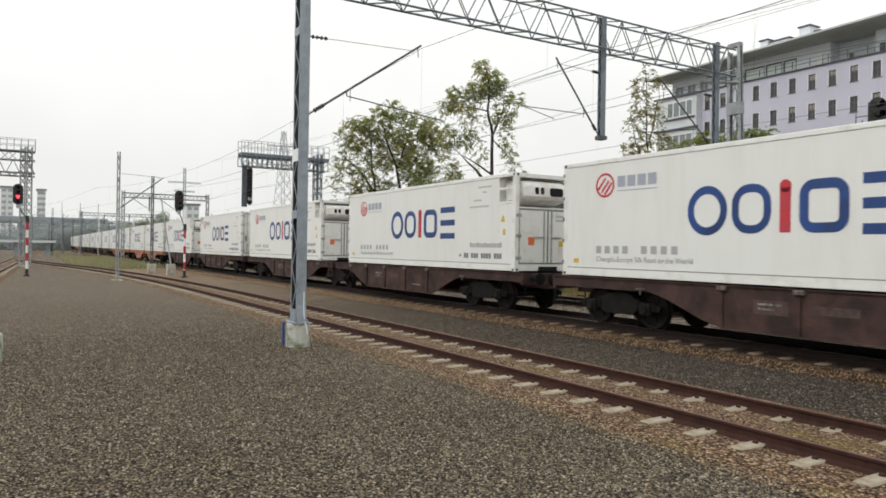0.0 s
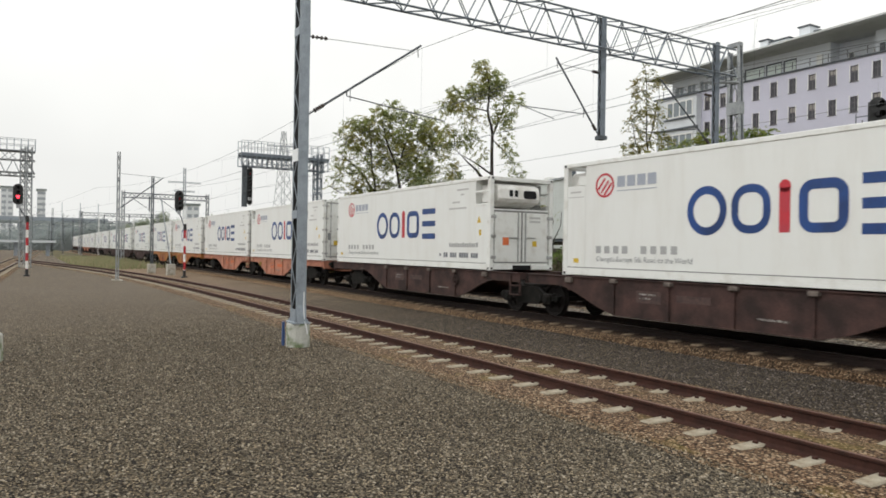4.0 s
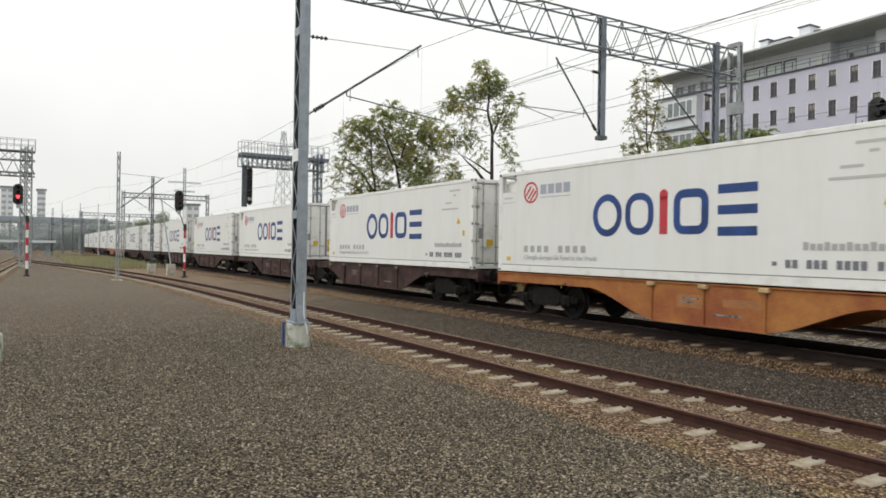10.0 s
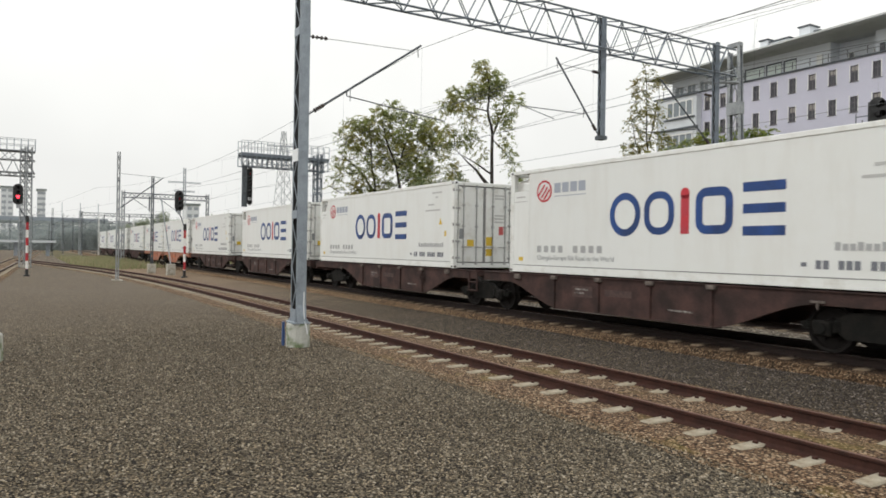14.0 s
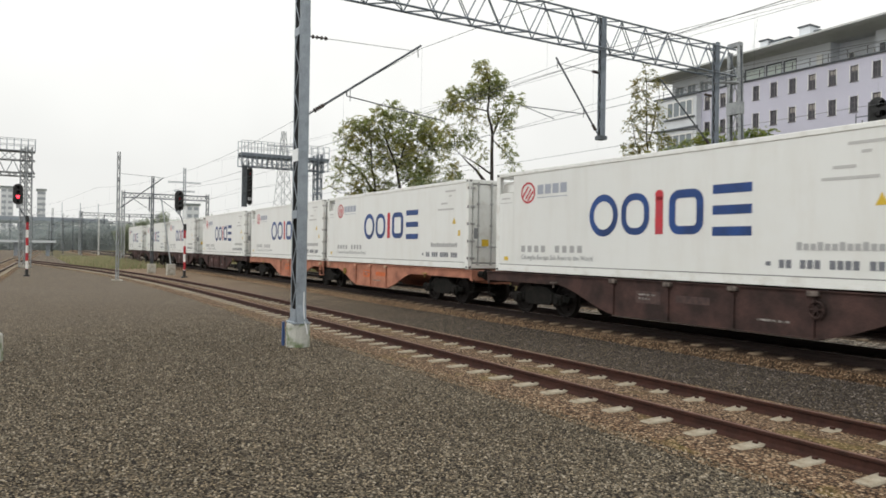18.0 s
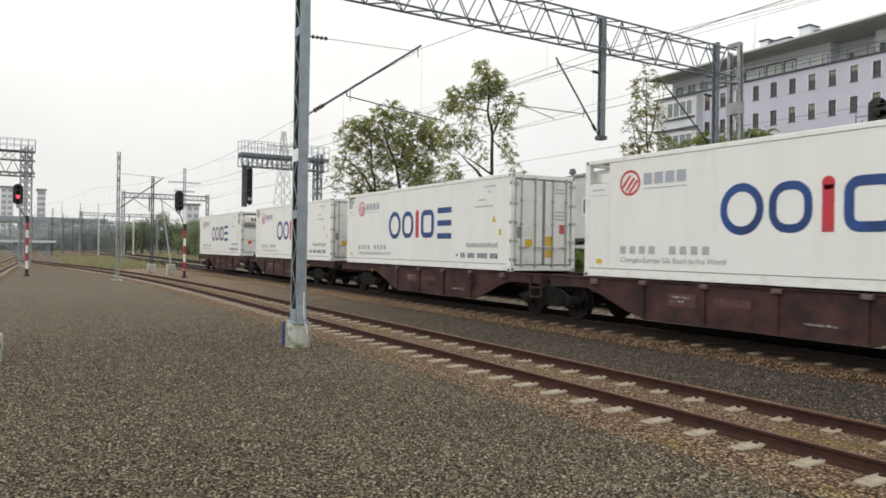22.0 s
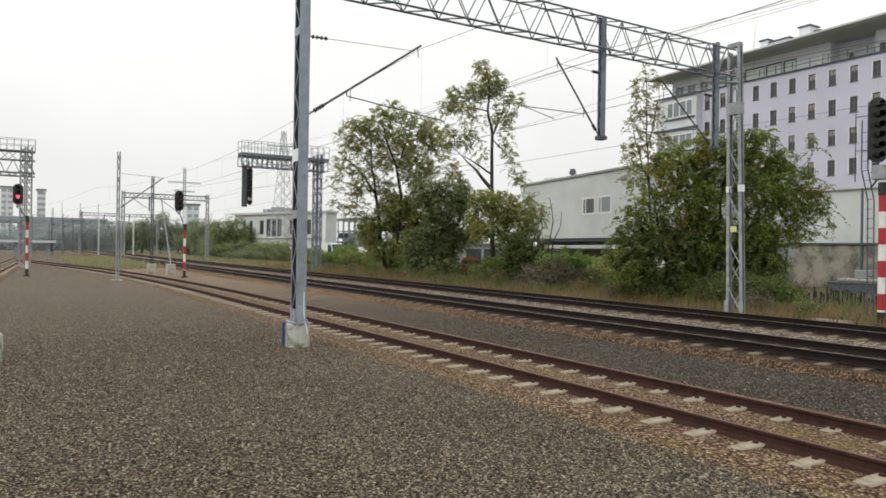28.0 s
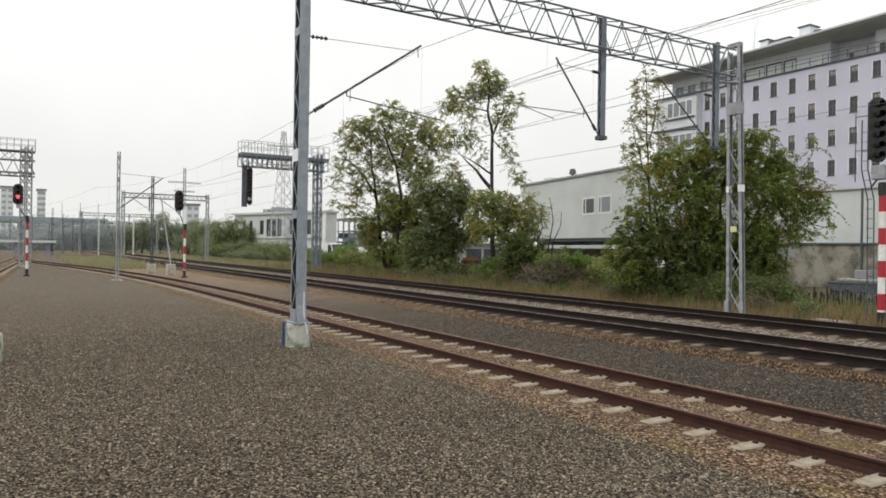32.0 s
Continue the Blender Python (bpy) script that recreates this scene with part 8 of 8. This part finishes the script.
track("rusty siding track on pale concrete sleepers", other_line, -330, 60, -0.27, mat_rust, mat_railhead, SLEEPER_RUST, -120, -40, 0.72, 0.0, 0.03)

slab = tagged(part("concrete_slab", Mesh().box(-0.68, 0.68, -0.2, 0.2, -0.05, 0.1, 0, 0.02), mat_greywall), "flat concrete slab beside the far track", "concrete slab")
slab.matrix_basis = pose(-13.95, 22.9, -0.4, 0, 0, -8)

# ---- loose stones and dry grass ----
rng = np.random.default_rng(3)
st = Mesh()
oct_f = [(0, 2, 4), (2, 1, 4), (1, 3, 4), (3, 0, 4), (2, 0, 5), (1, 2, 5), (3, 1, 5), (0, 3, 5)]


def scatter(m, n, xr, yf, size, zf):
    for _ in range(n):
        u = rng.uniform()
        x = xr[0] + (xr[1] - xr[0]) * u ** 0.5
        y = yf(x, rng.uniform())
        s = size * rng.uniform(0.5, 1.3)
        q = rng.normal(0, 1, (6, 3)) * 0.25
        base = np.array([(1, 0, 0), (-1, 0, 0), (0, 1, 0), (0, -1, 0), (0, 0, 0.8), (0, 0, -0.8)]) + q
        z = zf(x, y)
        m.v += [(x + s * a, y + s * b, z + s * (c * 0.7 + 0.25)) for a, b, c in base]
        k = len(m.v) - 6
        m.f += [(k + a, k + b, k + c) for a, b, c in oct_f]
    m.mi += [0] * (len(m.f) - len(m.mi))


mat_pebble = leaf_material("loose_stones", (0.022, 0.018, 0.012), (0.061, 0.051, 0.038), (0.104, 0.086, 0.064), (0.131, 0.111, 0.081), (0.171, 0.146, 0.108), (0.378, 0.326, 0.250), clear=0)
scatter(st, 66000, (-26, -3), lambda x, u: -0.5 + 6.85 * u, 0.0155, ground_z)
tagged(part("gravel", st, mat_pebble), "loose dark grey crushed stones", "gravel", kind="stuff")
mat_tanpebble = leaf_material("loose_tan_stones", (0.051, 0.030, 0.017), (0.136, 0.089, 0.051), (0.204, 0.140, 0.085), (0.255, 0.183, 0.119), (0.425, 0.357, 0.264), clear=0)
st2 = Mesh()
scatter(st2, 22000, (-32, -3), lambda x, u: siding_line(x) - 1.95 + 3.4 * (0.5 + 0.5 * math.sin(math.pi * (u - 0.5))) ** 0.85, 0.0155, lambda x, y: max(ground_z(x, y), -0.458) if y < siding_line(x) - 1.32 else -0.414 if -0.45 < y - siding_line(x) < 0.28 else (-0.456 if y < siding_line(x) + 1.15 else -0.42))
tagged(part("gravel", st2, mat_tanpebble), "loose tan ballast stones of the siding", "gravel", kind="stuff")
mat_oilpebble = leaf_material("loose_oily_stones", (0.020, 0.017, 0.015), (0.042, 0.035, 0.031), (0.062, 0.052, 0.046), (0.080, 0.067, 0.059), (0.105, 0.089, 0.078), (0.26, 0.225, 0.195), clear=0)
st3 = Mesh()
scatter(st3, 13000, (-25, -5), lambda x, u: siding_line(x) + 1.75 + 2.15 * u, 0.016, ground_z)
tagged(part("gravel", st3, mat_oilpebble), "loose dark oily stones between the tracks", "gravel", kind="stuff")
gr = Mesh()
rng = np.random.default_rng(8)
for _ in range(30000):
    u = rng.uniform()
    x = -130 + 122 * u ** 0.6
    y = 22.4 + 5.5 * rng.uniform() ** 1.4 + bend(x)
    h = rng.uniform(0.15, 0.45) + 0.5 * max(0.0, noise.noise(Vector((x * 0.5, y * 0.6, 4))))
    a = rng.uniform(0, math.pi)
    dx, dy = 0.017 * math.cos(a), 0.017 * math.sin(a)
    lx, ly = rng.normal(0, 0.12, 2)
    z = ground_z(x, y) - 0.03
    k = len(gr.v)
    gr.v += [(x - dx, y - dy, z), (x + dx, y + dy, z), (x + lx, y + ly, z + h)]
    gr.f.append((k, k + 1, k + 2))
    gr.mi.append(0)
gs = Mesh()
for _ in range(6000):
    x = rng.uniform(-125, -72)
    y = 5.0 + 7.2 * rng.uniform() + bend(x)
    if abs(y - siding_line(x)) < 2.0:
        continue
    h = rng.uniform(0.15, 0.7)
    a = rng.uniform(0, math.pi)
    dx, dy = 0.06 * math.cos(a), 0.06 * math.sin(a)
    lx, ly = rng.normal(0, 0.12, 2)
    z = ground_z(x, y) - 0.03
    k = len(gs.v)
    gs.v += [(x - dx, y - dy, z), (x + dx, y + dy, z), (x + lx, y + ly, z + h)]
    gs.f.append((k, k + 1, k + 2))
    gs.mi.append(0)
gt = Mesh()
for _ in range(5200):
    x = -100 + 92 * rng.uniform() ** 0.7
    y = 22.9 + 4.5 * rng.uniform() ** 1.2 + bend(x)
    dense = noise.noise(Vector((x * 0.35, y * 0.5, 21)))
    if dense < 0.0:
        continue
    h = rng.uniform(0.25, 0.5) + 0.6 * dense
    a = rng.uniform(0, math.pi)
    dx, dy = 0.04 * math.cos(a), 0.04 * math.sin(a)
    lx, ly = rng.normal(0, 0.15, 2)
    z = ground_z(x, y) - 0.03
    k = len(gt.v)
    gt.v += [(x - dx, y - dy, z), (x + dx, y + dy, z), (x + lx, y + ly, z + h)]
    gt.f.append((k, k + 1, k + 2))
    gt.mi.append(0)
gv = Mesh()
for _ in range(5000):
    x = -165 + 88 * rng.uniform() ** 0.8
    y = 21.6 + 5.2 * rng.uniform() + bend(x)
    h = rng.uniform(0.2, 0.6)
    a = rng.uniform(0, math.pi)
    dx, dy = 0.06 * math.cos(a), 0.06 * math.sin(a)
    lx, ly = rng.normal(0, 0.12, 2)
    z = ground_z(x, y) - 0.03
    k = len(gv.v)
    gv.v += [(x - dx, y - dy, z), (x + dx, y + dy, z), (x + lx, y + ly, z + h)]
    gv.f.append((k, k + 1, k + 2))
    gv.mi.append(0)
tagged(part("weeds", gv, mat_weed), "yellow-green weeds along the distant verge", "weeds", kind="stuff")
tagged(part("weeds", gt, mat_leaf_dark), "dark green weeds in patches along the verge", "weeds", kind="stuff")
tagged(part("weeds", gs, mat_weed), "yellow-green weeds between the diverging tracks", "weeds", kind="stuff")
tagged(part("dry_grass", gr, mat_dry), "brownish dry grass and weeds along the verge", "grass", kind="stuff")

motions()
